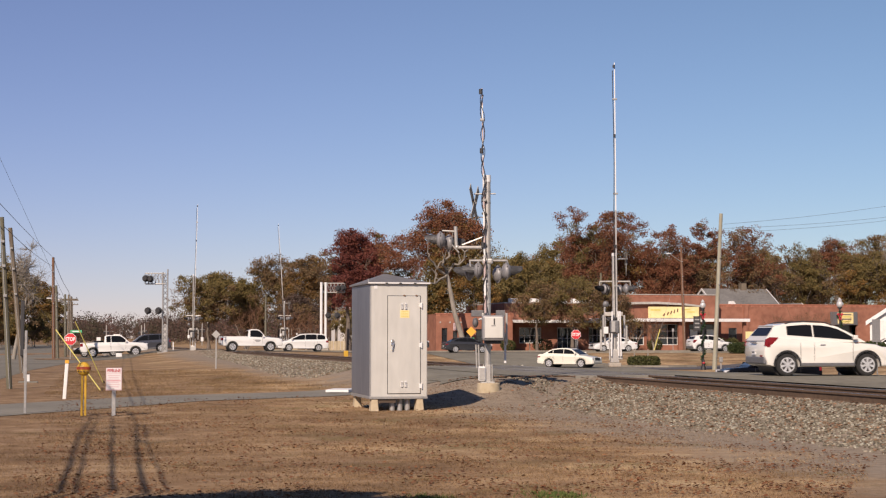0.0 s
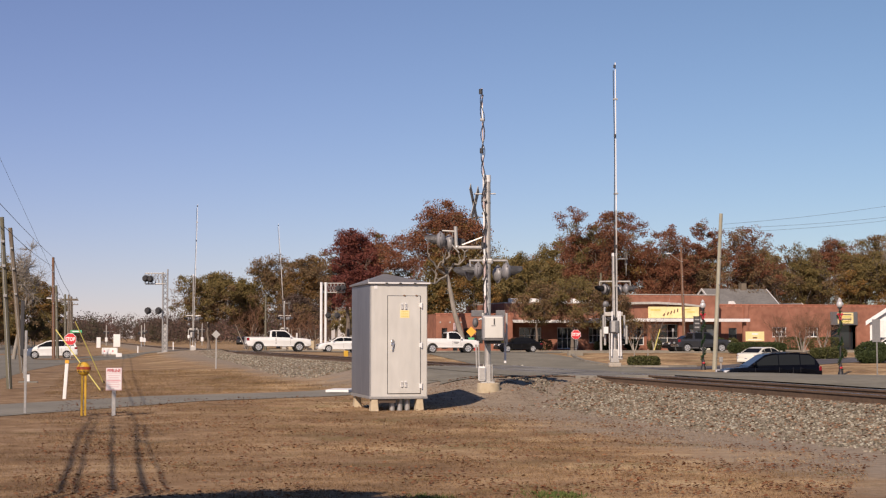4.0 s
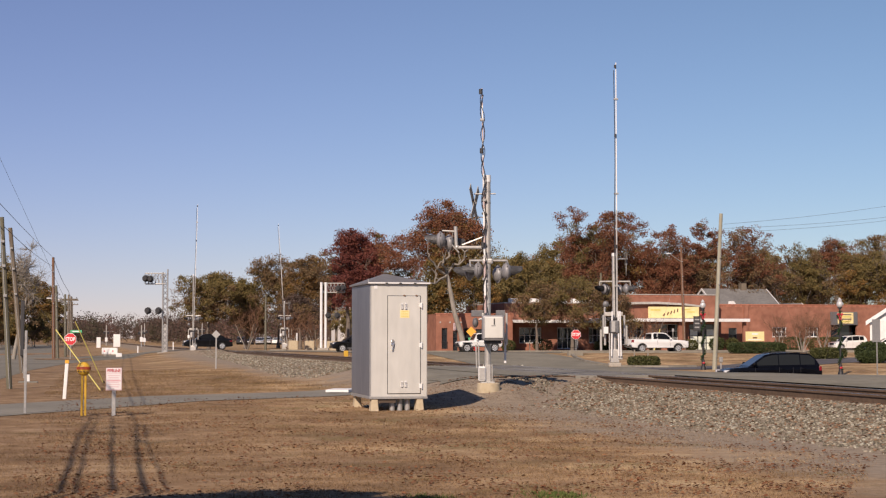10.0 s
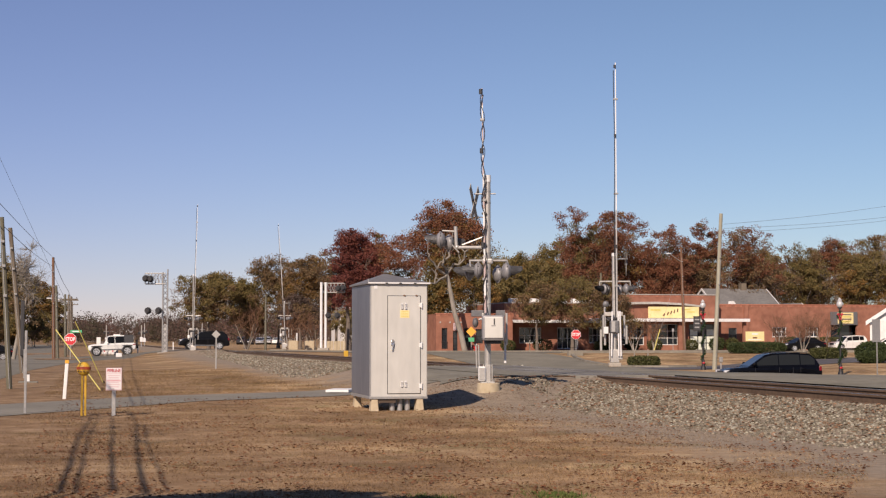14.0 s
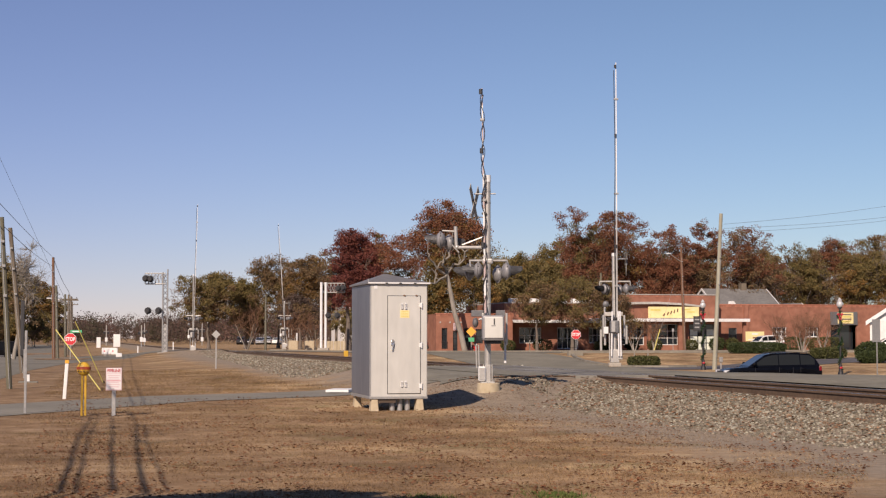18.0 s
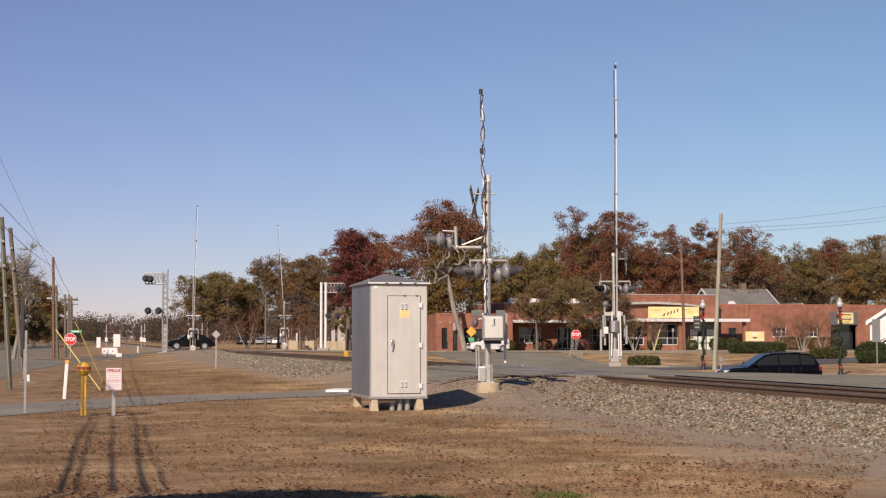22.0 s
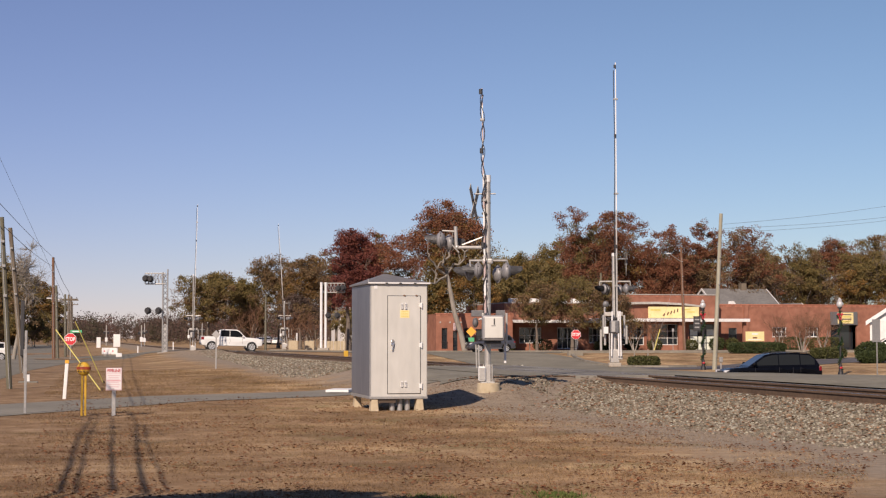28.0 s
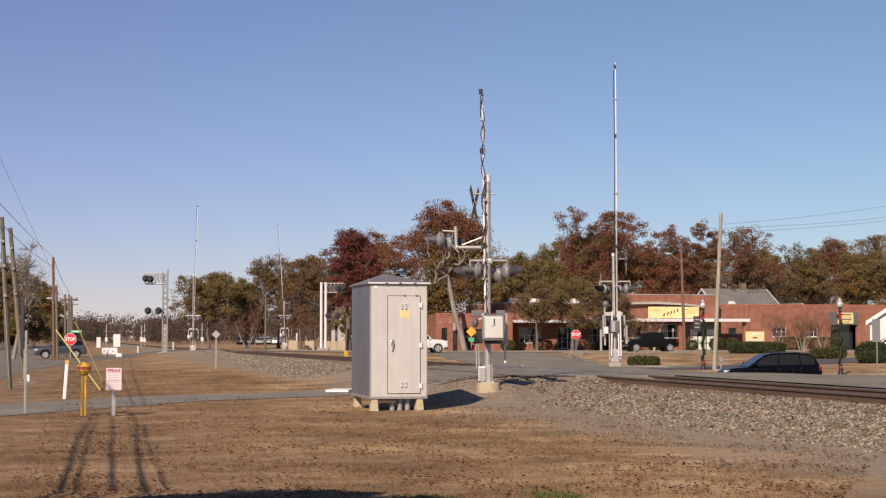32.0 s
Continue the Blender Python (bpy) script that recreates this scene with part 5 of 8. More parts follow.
def gable_house(x0, x1, y, depth, eave, ridge, wall_mat, roof_mat, label, along_x=True, chimney=None, dormer=False):
    h = thing("house", pose(0, 0, 0), label, "house", "houses behind the shops")
    cx, cy = (x0 + x1) / 2, y + depth / 2
    part("wall", box((x1 - x0, depth, eave), (cx, cy, eave / 2)), wall_mat, h)
    o = 0.4
    if along_x:
        pts = [(-depth / 2 - o, eave - 0.15), (0, ridge), (depth / 2 + o, eave - 0.15), (depth / 2 + o, eave), (0, ridge + 0.18), (-depth / 2 - o, eave)]
        part("roof", prism(pts, x1 - x0 + 2 * o, Matrix.Translation((cx, cy, 0)) @ pose(0, 0, 0, 0, 0, 90)), roof_mat, h)
        part("gable", prism([(-depth / 2, eave - 0.05), (0, ridge - 0.05), (depth / 2, eave - 0.05)], x1 - x0, Matrix.Translation((cx, cy, 0)) @ pose(0, 0, 0, 0, 0, 90)), M_WHITE, h)
        for s in (-1, 1):
            part("barge_board", prism([(-depth / 2 - o, eave - 0.2), (0, ridge - 0.05), (depth / 2 + o, eave - 0.2), (depth / 2 + o, eave + 0.05), (0, ridge + 0.22), (-depth / 2 - o, eave + 0.05)], 0.08, Matrix.Translation((cx + s * ((x1 - x0) / 2 + o), cy, 0)) @ pose(0, 0, 0, 0, 0, 90)), M_TRIM, h)
    else:
        w = x1 - x0
        pts = [(-w / 2 - o, eave - 0.25), (0, ridge), (w / 2 + o, eave - 0.25), (w / 2 + o, eave - 0.05), (0, ridge + 0.22), (-w / 2 - o, eave - 0.05)]
        part("roof", prism(pts, depth + 2 * o, Matrix.Translation((cx, cy, 0))), roof_mat, h)
        part("gable", prism([(-w / 2, eave - 0.05), (0, ridge - 0.05), (w / 2, eave - 0.05)], depth, Matrix.Translation((cx, cy, 0))), wall_mat, h)
        part("barge_board", prism([(-w / 2 - o, eave - 0.45), (0, ridge - 0.2), (w / 2 + o, eave - 0.45), (w / 2 + o, eave), (0, ridge + 0.25), (-w / 2 - o, eave)], 0.1, Matrix.Translation((cx, y - o - 0.03, 0))), M_TRIM, h)
        for k in range(int(eave / 0.16)):
            part("clapboard", box((w + 0.02, 0.03, 0.14), (cx, y - 0.012, 0.08 + 0.16 * k), 0, None, pose(0, 0, 0, 6, 0, 0)), M_WHITE, h)
    if chimney:
        part("chimney", box((0.8, 0.8, 1.5), chimney, 0.02), M_WOOD, h, "dull grey-brown chimney")
    if dormer:
        part("dormer", prism([(-0.8, 0), (0, 0.9), (0.8, 0)], 1.6, Matrix.Translation((x0 + 2.0, y + 0.6, eave + 0.1))), M_WHITE, h)
    return h


gable_house(81.0, 89.4, 184.0, 9.0, 5.2, 7.75, M_WHITE, M_ROOF, "house with a grey shingle roof behind the shops", True, (86.4, 188.5, 7.9), True)
gable_house(91.6, 96.2, 188.0, 8.0, 4.4, 6.0, M_WHITE, M_ROOF, "low grey-roofed house behind the shops", True)
wh = gable_house(82.6, 92.4, 148.5, 6.0, 3.25, 6.5, M_WHITE, M_ROOF, "white clapboard house with a low gable", False)
wh.matrix_basis = Matrix.Translation((82.6, 148.5, 0)) @ pose(0, 0, 0, 0, 0, -33) @ Matrix.Translation((-82.6, -148.5, 0))
gable_house(31.2, 36.0, 178.0, 8.0, 3.9, 6.6, M_WHITE, M_ROOF, "pale house with a steep grey roof among the trees", False)
# wall sign board and picket fence by the far crossing
fence = thing("wooden_fence", pose(26.2, 158.0, gz(26, 158)), "tan wooden fence panels beside the crossing", "fence")
for k in range(9):
    part("board", box((0.32, 0.03, 1.05), (0.36 * k, 0, 0.55), 0.008), M_TANCONC, fence)
for x_, y_ in ((23.9, 156.0), (22.6, 158.5)):
    bx = part("utility_box", box((0.9, 0.6, 1.1), (0, 0, 0.55), 0.03), M_TANCONC)
    bx.matrix_basis = pose(x_, y_, gz(x_, y_))
    tagged(bx, "tan metal utility box beside the crossing", "utility box")


# ---- trees ----
def limb(vs, fs, p, q, r0, r1, sides=7):
    d = (q - p)
    if d.length < 1e-4:
        return
    m = d.to_track_quat("Z", "Y").to_matrix()
    k = len(vs)
    for c, r in ((p, r0), (q, r1)):
        for i in range(sides):
            a = 6.28318 * i / sides
            vs.append(c + m @ Vector((r * math.cos(a), r * math.sin(a), 0)))
    for i in range(sides):
        j = (i + 1) % sides
        fs.append((k + i, k + j, k + sides + j, k + sides + i))


def bent(vs, fs, p, q, r0, r1, rng, wob=0.12, n=4):
    """A limb that bends on its way."""
    L = (q - p).length
    pts = [p]
    for i in range(1, n):
        pts.append(p.lerp(q, i / n) + Vector(rng.normal(0, wob * L / n, 3)))
    pts.append(q)
    for i in range(n):
        limb(vs, fs, pts[i], pts[i + 1], r0 + (r1 - r0) * i / n, r0 + (r1 - r0) * (i + 1) / n)
    return pts


def tree(x, y, height, width, base, sets, leaves, seed, label, leaf=0.2, trunk=0.35, bark=None, lean=(0, 0), bare=0.0, blobs=34, name="tree", deep=0.75, z=None, split=0.55, arms=(), fork=None, twigs=2):
    """Trunk, limbs to uneven lobes, branches to many small clumps of leaves, and bare twigs between them."""
    rng = np.random.default_rng(seed)
    bark = bark or M_BARK
    g = gz(x, y) - 0.05 if z is None else z
    t = thing(name, pose(x, y, g), label, "tree", "trees")
    vs, fs = [], []
    fork = Vector(fork) if fork else Vector((lean[0] * 0.6, lean[1], base * 0.95))
    top = Vector((lean[0], lean[1], base + (height - base) * 0.62))
    bent(vs, fs, Vector((0, 0, 0)), fork, trunk * 1.25, trunk * 0.78, rng, 0.05)
    wood = bent(vs, fs, fork, top, trunk * 0.7, trunk * 0.15, rng, 0.15, 5)
    for dx, dy, dz, r in arms:
        pts = bent(vs, fs, fork, Vector((dx, dy, dz)), trunk * 0.5, r * 0.45, rng, 0.3, 6)
        wood = wood + pts[2:]
        for k in (3, 5):
            bent(vs, fs, pts[k], pts[k] + Vector((rng.normal(0, 1.0), rng.normal(0, 0.5), rng.uniform(0.8, 2.2))), r * 0.4, 0.025, rng, 0.3, 4)
    ha, hc = width / 2, (height - base) / 2
    mid = Vector((lean[0], lean[1], base + hc))
    lobes = []
    for i in range(max(7, blobs // 6)):
        d = rng.normal(0, 1, 3) + (np.array([0, 0, 4.0]) if i == 0 else np.array([0, 0, 0.25]))
        d /= np.linalg.norm(d)
        k = 0.60 if i == 0 else rng.uniform(0.25, 0.70)
        rl = rng.uniform(0.30, 0.46)
        c = mid + Vector((d[0] * ha, d[1] * ha * deep, d[2] * hc)) * k
        lobes.append((c, rl, sets[0] if len(sets) == 1 or rng.random() < split + 0.45 * d[2] else sets[1 + rng.integers(0, len(sets) - 1)]))
    for c, _, _ in sorted(lobes, key=lambda q: (q[0] - fork).length):
        st = min(wood, key=lambda q: (c - q).length + 0.8 * max(0.0, q.z - c.z + 0.4))
        wood = wood + bent(vs, fs, st, c, trunk * rng.uniform(0.16, 0.26), trunk * 0.08, rng, 0.25, 4)[1:]
    total = blobs * 3
    weight = np.array([rl ** 2 for _, rl, _ in lobes])
    weight /= weight.sum()
    groups = {}
    for i in range(total):
        c0, rl, key = lobes[rng.choice(len(lobes), p=weight)]
        d = rng.normal(0, 1, 3) + np.array([0, 0, 0.35])
        d /= np.linalg.norm(d)
        q = c0 + Vector((d[0] * ha, d[1] * ha * deep, d[2] * min(hc, ha * 1.2))) * rl * rng.uniform(0.5, 1.06)
        q.z = min(q.z, height - 0.15)
        if q.z < base * 0.8:
            continue
        r = (0.30 + 0.035 * width) * rng.uniform(0.55, 1.25)
        if i % 2 == 0:
            pts = bent(vs, fs, c0, q, trunk * 0.07, 0.018, rng, 0.2, 2)
            for _ in range(twigs):
                limb(vs, fs, pts[1], q + Vector(rng.normal(0, r * 0.75, 3)), 0.022, 0.008, 3)
        if len(sets) > 1 and rng.random() < 0.22:
            key = sets[rng.integers(0, len(sets))]
        n = int(leaves * (1 - bare) / total * rng.uniform(0.25, 1.75))
        d = rng.normal(0, 1, (n, 3))
        d /= np.linalg.norm(d, axis=1)[:, None] + 1e-9
        rad = r * (rng.uniform(0.02, 1.0, (n, 1)) ** 0.7 + np.abs(rng.normal(0, 0.22, (n, 1))))
        p = np.array(q[:]) + d * rad * np.array([1.15, 1.1, 0.75])
        u1 = rng.normal(0, 1, (n, 3))
        u1 /= np.linalg.norm(u1, axis=1)[:, None]
        u2 = np.cross(u1, rng.normal(0, 1, (n, 3)))
        u2 /= np.linalg.norm(u2, axis=1)[:, None] + 1e-9
        sz = leaf * rng.uniform(0.4, 1.0, (n, 1))
        tri = np.stack([p - u1 * sz, p + u2 * sz * 0.8, p + u1 * sz], 1)
        groups.setdefault(key, []).append(tri.reshape(-1, 3))
    raw("trunk", vs, fs, bark, t, smooth=True)
    for key, arr in groups.items():
        v = np.concatenate(arr)
        if len(v):
            raw("crown", v, np.arange(len(v)).reshape(-1, 3), LEAF_SETS[key], t)
    return t


# the great oak by the corner shop and its neighbours
tree(39.3, 152.3, 15.5, 15.0, 5.6, ("russet", "gold", "olive", "brown"), 44000, 1, "large oak with russet and gold leaves and a pale leaning trunk", 0.17, 0.25, M_BARKPALE, (-0.9, 3.0), blobs=120, split=0.5, fork=(-1.85, 0.2, 7.9), arms=((-2.75, -2.4, 10.6, 0.22), (-4.6, -2.8, 9.6, 0.18), (-0.3, -2.4, 10.3, 0.18), (-4.2, -2.4, 6.9, 0.15), (2.2, -1.0, 10.5, 0.14)))
tree(28.3, 158.0, 12.9, 8.0, 3.2, ("maroon",), 30000, 2, "dense oak with dark maroon leaves", 0.16, 0.3, blobs=80)
tree(45.2, 171.0, 12.2, 11.0, 3.0, ("olive", "gold"), 26000, 3, "olive-green autumn oak behind the shop", 0.17, 0.35, blobs=80)
tree(33.5, 168.0, 13.5, 10.0, 3.0, ("russet", "olive"), 26000, 4, "rust-coloured oak behind the corner shop", 0.17, 0.35, blobs=80)
tree(50.6, 172.0, 11.6, 8.5, 2.5, ("olive", "gold"), 24000, 8, "olive-green oak behind the low shop", 0.17, 0.3, blobs=80)
tree(51.0, 153.0, 7.8, 8.8, 1.9, ("olive", "brown"), 20000, 5, "low spreading olive street tree in front of the shop", 0.13, 0.2, blobs=60)
tree(46.9, 152.2, 7.6, 7.2, 1.9, ("brown", "olive"), 16000, 7, "brown street tree over the shop awning", 0.13, 0.16, blobs=50)
tree(55.4, 153.0, 7.0, 6.8, 1.4, ("brown", "olive"), 9500, 6, "small dark brown street tree by the shop", 0.13, 0.16, blobs=50)
# undergrowth behind the great oak and beside the left street
for x_, y_, h_, w_, s_, k_ in ((36.6, 169.5, 9.0, 7.0, ("olive", "brown"), 71), (40.4, 171.0, 9.5, 7.0, ("olive", "gold"), 72), (31.5, 172.0, 7.5, 7.0, ("brown", "olive"), 73), (-13.0, 262, 6.0, 8.0, ("olive", "brown"), 74), (-8.5, 268, 5.5, 7.0, ("olive", "gold"), 75), (-11.5, 290, 7.0, 9.0, ("brown", "olive"), 76), (-16.0, 268, 7.0, 8.0, ("olive",), 77), (-6.0, 305, 5.5, 7.0, ("olive", "brown"), 78), (-3.5, 335, 5.0, 7.0, ("brown", "olive"), 79)):
    tree(x_, y_, h_, w_, 0.35, s_, 14000, k_, "dense low autumn thicket under the oaks", 0.2, 0.12, blobs=60, name="thicket")
# row behind the shops
ROW = [(58.0, 186, 11.6, 8.5, ("olive", "gold"), 21), (64.8, 190, 17.3, 12, ("russet", "olive"), 22), (71.5, 196, 17.2, 12, ("russet", "gold"), 23), (77.5, 192, 16.3, 10, ("russet",), 24),
       (84.6, 197, 17.4, 7.5, ("russet", "brown"), 25), (88.0, 190, 15.3, 11, ("russet", "brown"), 26), (94.0, 200, 12.9, 12, ("olive", "gold"), 27), (99.5, 196, 13.3, 12, ("olive", "brown"), 28),
       (108.3, 204, 16.3, 9, ("russet", "brown"), 29), (109.5, 198, 14.9, 11, ("olive", "gold"), 30), (115.0, 203, 15.5, 12, ("brown", "olive"), 31), (121.0, 200, 16.0, 12, ("olive",), 32),
       (91.0, 212, 13.4, 13, ("olive", "russet"), 33), (68.0, 206, 15.7, 13, ("olive", "russet"), 34), (75.0, 210, 15.7, 13, ("olive", "gold"), 35), (84.0, 212, 14.8, 13, ("olive",), 36), (60.5, 198, 10.6, 9, ("brown",), 37),
       (53.0, 190, 11.0, 11, ("olive", "brown"), 38), (112.0, 215, 13.9, 14, ("olive", "brown"), 39), (101.5, 215, 13.3, 14, ("gold", "olive"), 40)]
for x_, y_, h_, w_, s_, k_ in ROW:
    tree(x_, y_, h_ * 1.10, w_ * 1.08, 1.6, s_, 36000, k_, {"russet": "tall oak with rust-red autumn leaves", "olive": "broad olive-green autumn oak behind the shops", "brown": "brown-leaved oak behind the shops", "gold": "gold-brown oak behind the shops"}[s_[0]], 0.185, 0.28, bare=0.4 if k_ in (25, 29, 26) else 0.1, blobs=100)
tree(112.6, 193.0, 17.2, 8.5, 5.0, ("twig",), 5000, 41, "pale bare tree with fine grey twigs behind the shops", 0.09, 0.2, M_BARKPALE, blobs=70, twigs=7)
# left of the cabinet, behind the far crossing
LEFT = [(17.3, 196, 10.3, 9.6, ("olive", "brown"), 51, 0), (22.4, 200, 8.8, 6.6, ("olive", "brown"), 52, 0), (27.4, 206, 12.0, 9.5, ("brown", "olive"), 53, 0.2), (31.0, 204, 12.8, 10, ("brown", "gold"), 54, 0.15),
        (35.5, 212, 13.4, 10, ("brown", "haze"), 55, 0.25), (40.0, 206, 13.0, 11, ("olive", "brown"), 57, 0.1), (28.0, 190, 6.5, 6, ("haze", "brown"), 58, 0.3)]
for x_, y_, h_, w_, s_, k_, b_ in LEFT:
    tree(x_, y_, h_ * 1.05, w_ * 1.1, 1.0, s_, 34000, k_, "brown-green autumn oak beyond the crossing" if s_[0] != "haze" else "small bare reddish tree beyond the crossing", 0.17, 0.24, bare=b_, blobs=95)
# along the left street
SIDE = [(-15.0, 250, 17.5, 12, ("olive", "gold"), 61), (-11.5, 272, 16.5, 11, ("olive", "brown"), 62), (-9.5, 300, 17.0, 12, ("brown", "olive"), 63), (-7.0, 322, 15.0, 10, ("olive", "gold"), 64), (-4.2, 345, 12.0, 9, ("brown", "olive"), 65), (-16, 300, 20.0, 14, ("olive",), 66), (-12.5, 235, 9.0, 8, ("gold", "olive"), 68)]
for x_, y_, h_, w_, s_, k_ in SIDE:
    tree(x_, y_, h_, w_, 0.9, s_, 22000, k_, "autumn oak along the side street", 0.24, 0.3, bare=0.05, blobs=80)
tree(-4.6, 142.0, 11.2, 6.5, 4.5, ("twig",), 2600, 67, "bare tree with pale twigs over the street", 0.05, 0.16, M_BARKPALE, (1.2, 0), blobs=60, twigs=7)
# far woods: one mass of small crowns where the street ends, coloured with haze
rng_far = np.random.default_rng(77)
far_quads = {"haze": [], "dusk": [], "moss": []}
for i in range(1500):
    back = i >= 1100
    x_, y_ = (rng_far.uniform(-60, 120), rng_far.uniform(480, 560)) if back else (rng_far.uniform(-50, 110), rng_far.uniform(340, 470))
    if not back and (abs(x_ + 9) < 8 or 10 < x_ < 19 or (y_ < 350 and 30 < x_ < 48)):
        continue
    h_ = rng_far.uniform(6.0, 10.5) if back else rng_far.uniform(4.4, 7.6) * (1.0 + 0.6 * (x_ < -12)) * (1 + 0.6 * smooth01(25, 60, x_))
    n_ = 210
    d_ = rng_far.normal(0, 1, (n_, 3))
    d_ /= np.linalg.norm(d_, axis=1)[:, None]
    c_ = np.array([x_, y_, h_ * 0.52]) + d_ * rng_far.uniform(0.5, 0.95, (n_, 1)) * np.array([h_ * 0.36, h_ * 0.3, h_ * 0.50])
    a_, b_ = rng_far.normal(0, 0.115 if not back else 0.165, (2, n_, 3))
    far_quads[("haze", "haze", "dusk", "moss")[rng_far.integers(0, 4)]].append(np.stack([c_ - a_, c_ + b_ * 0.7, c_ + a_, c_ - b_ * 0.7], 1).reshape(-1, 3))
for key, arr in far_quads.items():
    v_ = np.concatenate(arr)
    tagged(raw("far_woods", v_, np.arange(len(v_)).reshape(-1, 4), LEAF_SETS[key]), "purple-brown woods at the end of the street, haze put into the colour", "woods", kind="stuff")


def hedge(name, x, y, lx, ly, h, count, material, label, category="hedge", seed=1, round_=0.5, turn=0.0):
    """A clipped bush: stems inside, and a skin of small leaves."""
    rng = np.random.default_rng(seed)
    count = int(count * 1.5)
    t = thing(name, pose(x, y, gz(x, y), 0, 0, turn), label, category, "hedges")
    part("trunk", tube((0, 0, 0), (0.05, 0, h * 0.7), 0.05, 0.02, 8), M_BARK, t)
    d = rng.normal(0, 1, (count, 3))
    d /= np.abs(d).max(1)[:, None] * (1 - round_) + np.linalg.norm(d, axis=1)[:, None] * round_
    p = d * rng.uniform(0.72, 1.03, (count, 1)) * np.array([lx / 2, ly / 2, h / 2]) + np.array([0, 0, h / 2])
    p += rng.normal(0, 0.03, p.shape)
    a, b = rng.normal(0, 0.042, (2, count, 3))
    q = np.stack([p - a, p + b * 0.7, p + a, p - b * 0.7], 1).reshape(-1, 3)
    raw("foliage", q, np.arange(len(q)).reshape(-1, 4), material, t)
    return t


# ---- posts, signs, poles and lamps ----
def octagon(r):
    return [(r * math.cos(math.radians(22.5 + 45 * k)), r * math.sin(math.radians(22.5 + 45 * k))) for k in range(8)]


def stop_sign(x, y, h, size, turn, label, street=False):
    s = thing("stop_sign", pose(x, y, gz(x, y), 0, 0, turn), label, "stop sign", "stop signs")
    part("post", box((0.06, 0.05, h + size * 0.4), (0, 0.04, (h + size * 0.4) / 2), 0.006), M_GALV, s)
    r = size / 2 / math.cos(math.radians(22.5))
    pl = part("sign_border", prism(octagon(r), 0.01, Matrix.Translation((0, 0, h))), M_TRIM, s, "white octagonal border")
    part("sign_face", prism(octagon(r * 0.94), 0.01, Matrix.Translation((0, -0.006, h))), M_RED, s, "red octagonal stop face")
    lettering("letters", "STOP", size * 0.44, pose(0, -0.014, h, 90, 0, 0), M_WHITE, s, "white letters", 0.002, 0.78)
    if street:
        b = part("street_name_sign", box((0.9, 0.02, 0.2), (0.45, 0, h + size * 0.5 + 0.15), 0.004), M_GREEN, s, "green street name plate")
        part("plate_bar", box((0.6, 0.006, 0.07), (0.45, -0.014, h + size * 0.5 + 0.15)), M_TRIM, b)
    return s


stop_sign(0.24, 124.5, 1.58, 0.92, -13, "red octagonal stop sign with a green street plate", True)
stop_sign(43.32, 129.0, 1.78, 0.82, -13, "red octagonal stop sign on a thin post")


def pipeline_sign():
    s = thing("pipeline_sign", pose(0.88, 30.35, gz(0.88, 30.35), 0, 0, -8), "faded pink pipeline warning sign on a metal post", "warning sign")
    part("post", box((0.075, 0.045, 0.86), (0, 0.035, 0.42), 0.006), M_GALV, s, "galvanised channel post")
    f = part("sign_face", box((0.30, 0.008, 0.43), (0, 0, 0.705), 0.003), M_PRINT, s, "sign plate with a faded pink border")
    part("sign_panel", box((0.275, 0.006, 0.30), (0, -0.004, 0.66), 0.002), M_SIGNPINK, s, "faded pale lower panel")
    part("sign_panel", box((0.275, 0.006, 0.092), (0, -0.004, 0.865), 0.002), M_SIGNPINK, s, "pale heading panel")
    lettering("heading", "PIPELINE", 0.082, pose(0, -0.009, 0.865, 90, 0, 0), M_DEEPRED, s, "red heading letters", 0.001, 0.80)
    for k in range(6):
        part("writing_bar", box((0.22 - 0.03 * (k % 2), 0.002, 0.018), (0, -0.0085, 0.775 - 0.043 * k)), M_PRINT, s)
    part("panel_rule", box((0.27, 0.002, 0.008), (0, -0.0085, 0.672)), M_SIGNRED, s)
    for z in (0.52, 0.89):
        part("bolt", tube((0, -0.012, z), (0, 0.0, z), 0.01, sides=8), M_GALV, s)
    return s


pipeline_sign()


def pipe_marker():
    s = thing("pipeline_marker", pose(0.32, 30.7, gz(0.32, 30.7)), "yellow pipeline marker with a round head and red band", "pipeline marker")
    for px in (-0.03, 0.035):
        part("leg", box((0.042, 0.05, 0.80), (px, 0, 0.39), 0.008), M_YELLOW, s, "yellow plastic leg")
    hd = part("head", ball(0.135, (0, 0, 0.90), (1, 0.8, 0.98), u=20, v=12), M_YELLOW, s, "rounded yellow head")
    bm = bmesh.new()
    bmesh.ops.create_cone(bm, cap_ends=False, segments=24, radius1=0.137, radius2=0.134, depth=0.055, matrix=Matrix.Translation((0, 0, 0.915)) @ Matrix.Diagonal((1, 0.82, 1, 1)))
    part("band", bm, M_DULLRED, hd, "dull red printed band")
    for k in range(5):
        a = -0.9 + 0.45 * k
        part("writing_bar", box((0.03, 0.004, 0.02), (0.132 * math.sin(a), -0.112 * math.cos(a), 0.855)), M_WOODBROWN, hd)
    return s


pipe_marker()


def small_post(name, x, y, h, w, material, label, cap=None, category="post", lean=0.0, d=None):
    s = thing(name, pose(x, y, gz(x, y), 0, lean, 0), label, category)
    part("shaft", box((w, d or w, h), (0, 0, h / 2 - 0.02), min(w, d or w) * 0.15), material, s)
    if cap is not None:
        part("cap", box((w * 1.15, (d or w) * 1.15, h * 0.09), (0, 0, h - 0.01), w * 0.1), cap, s)
    return s


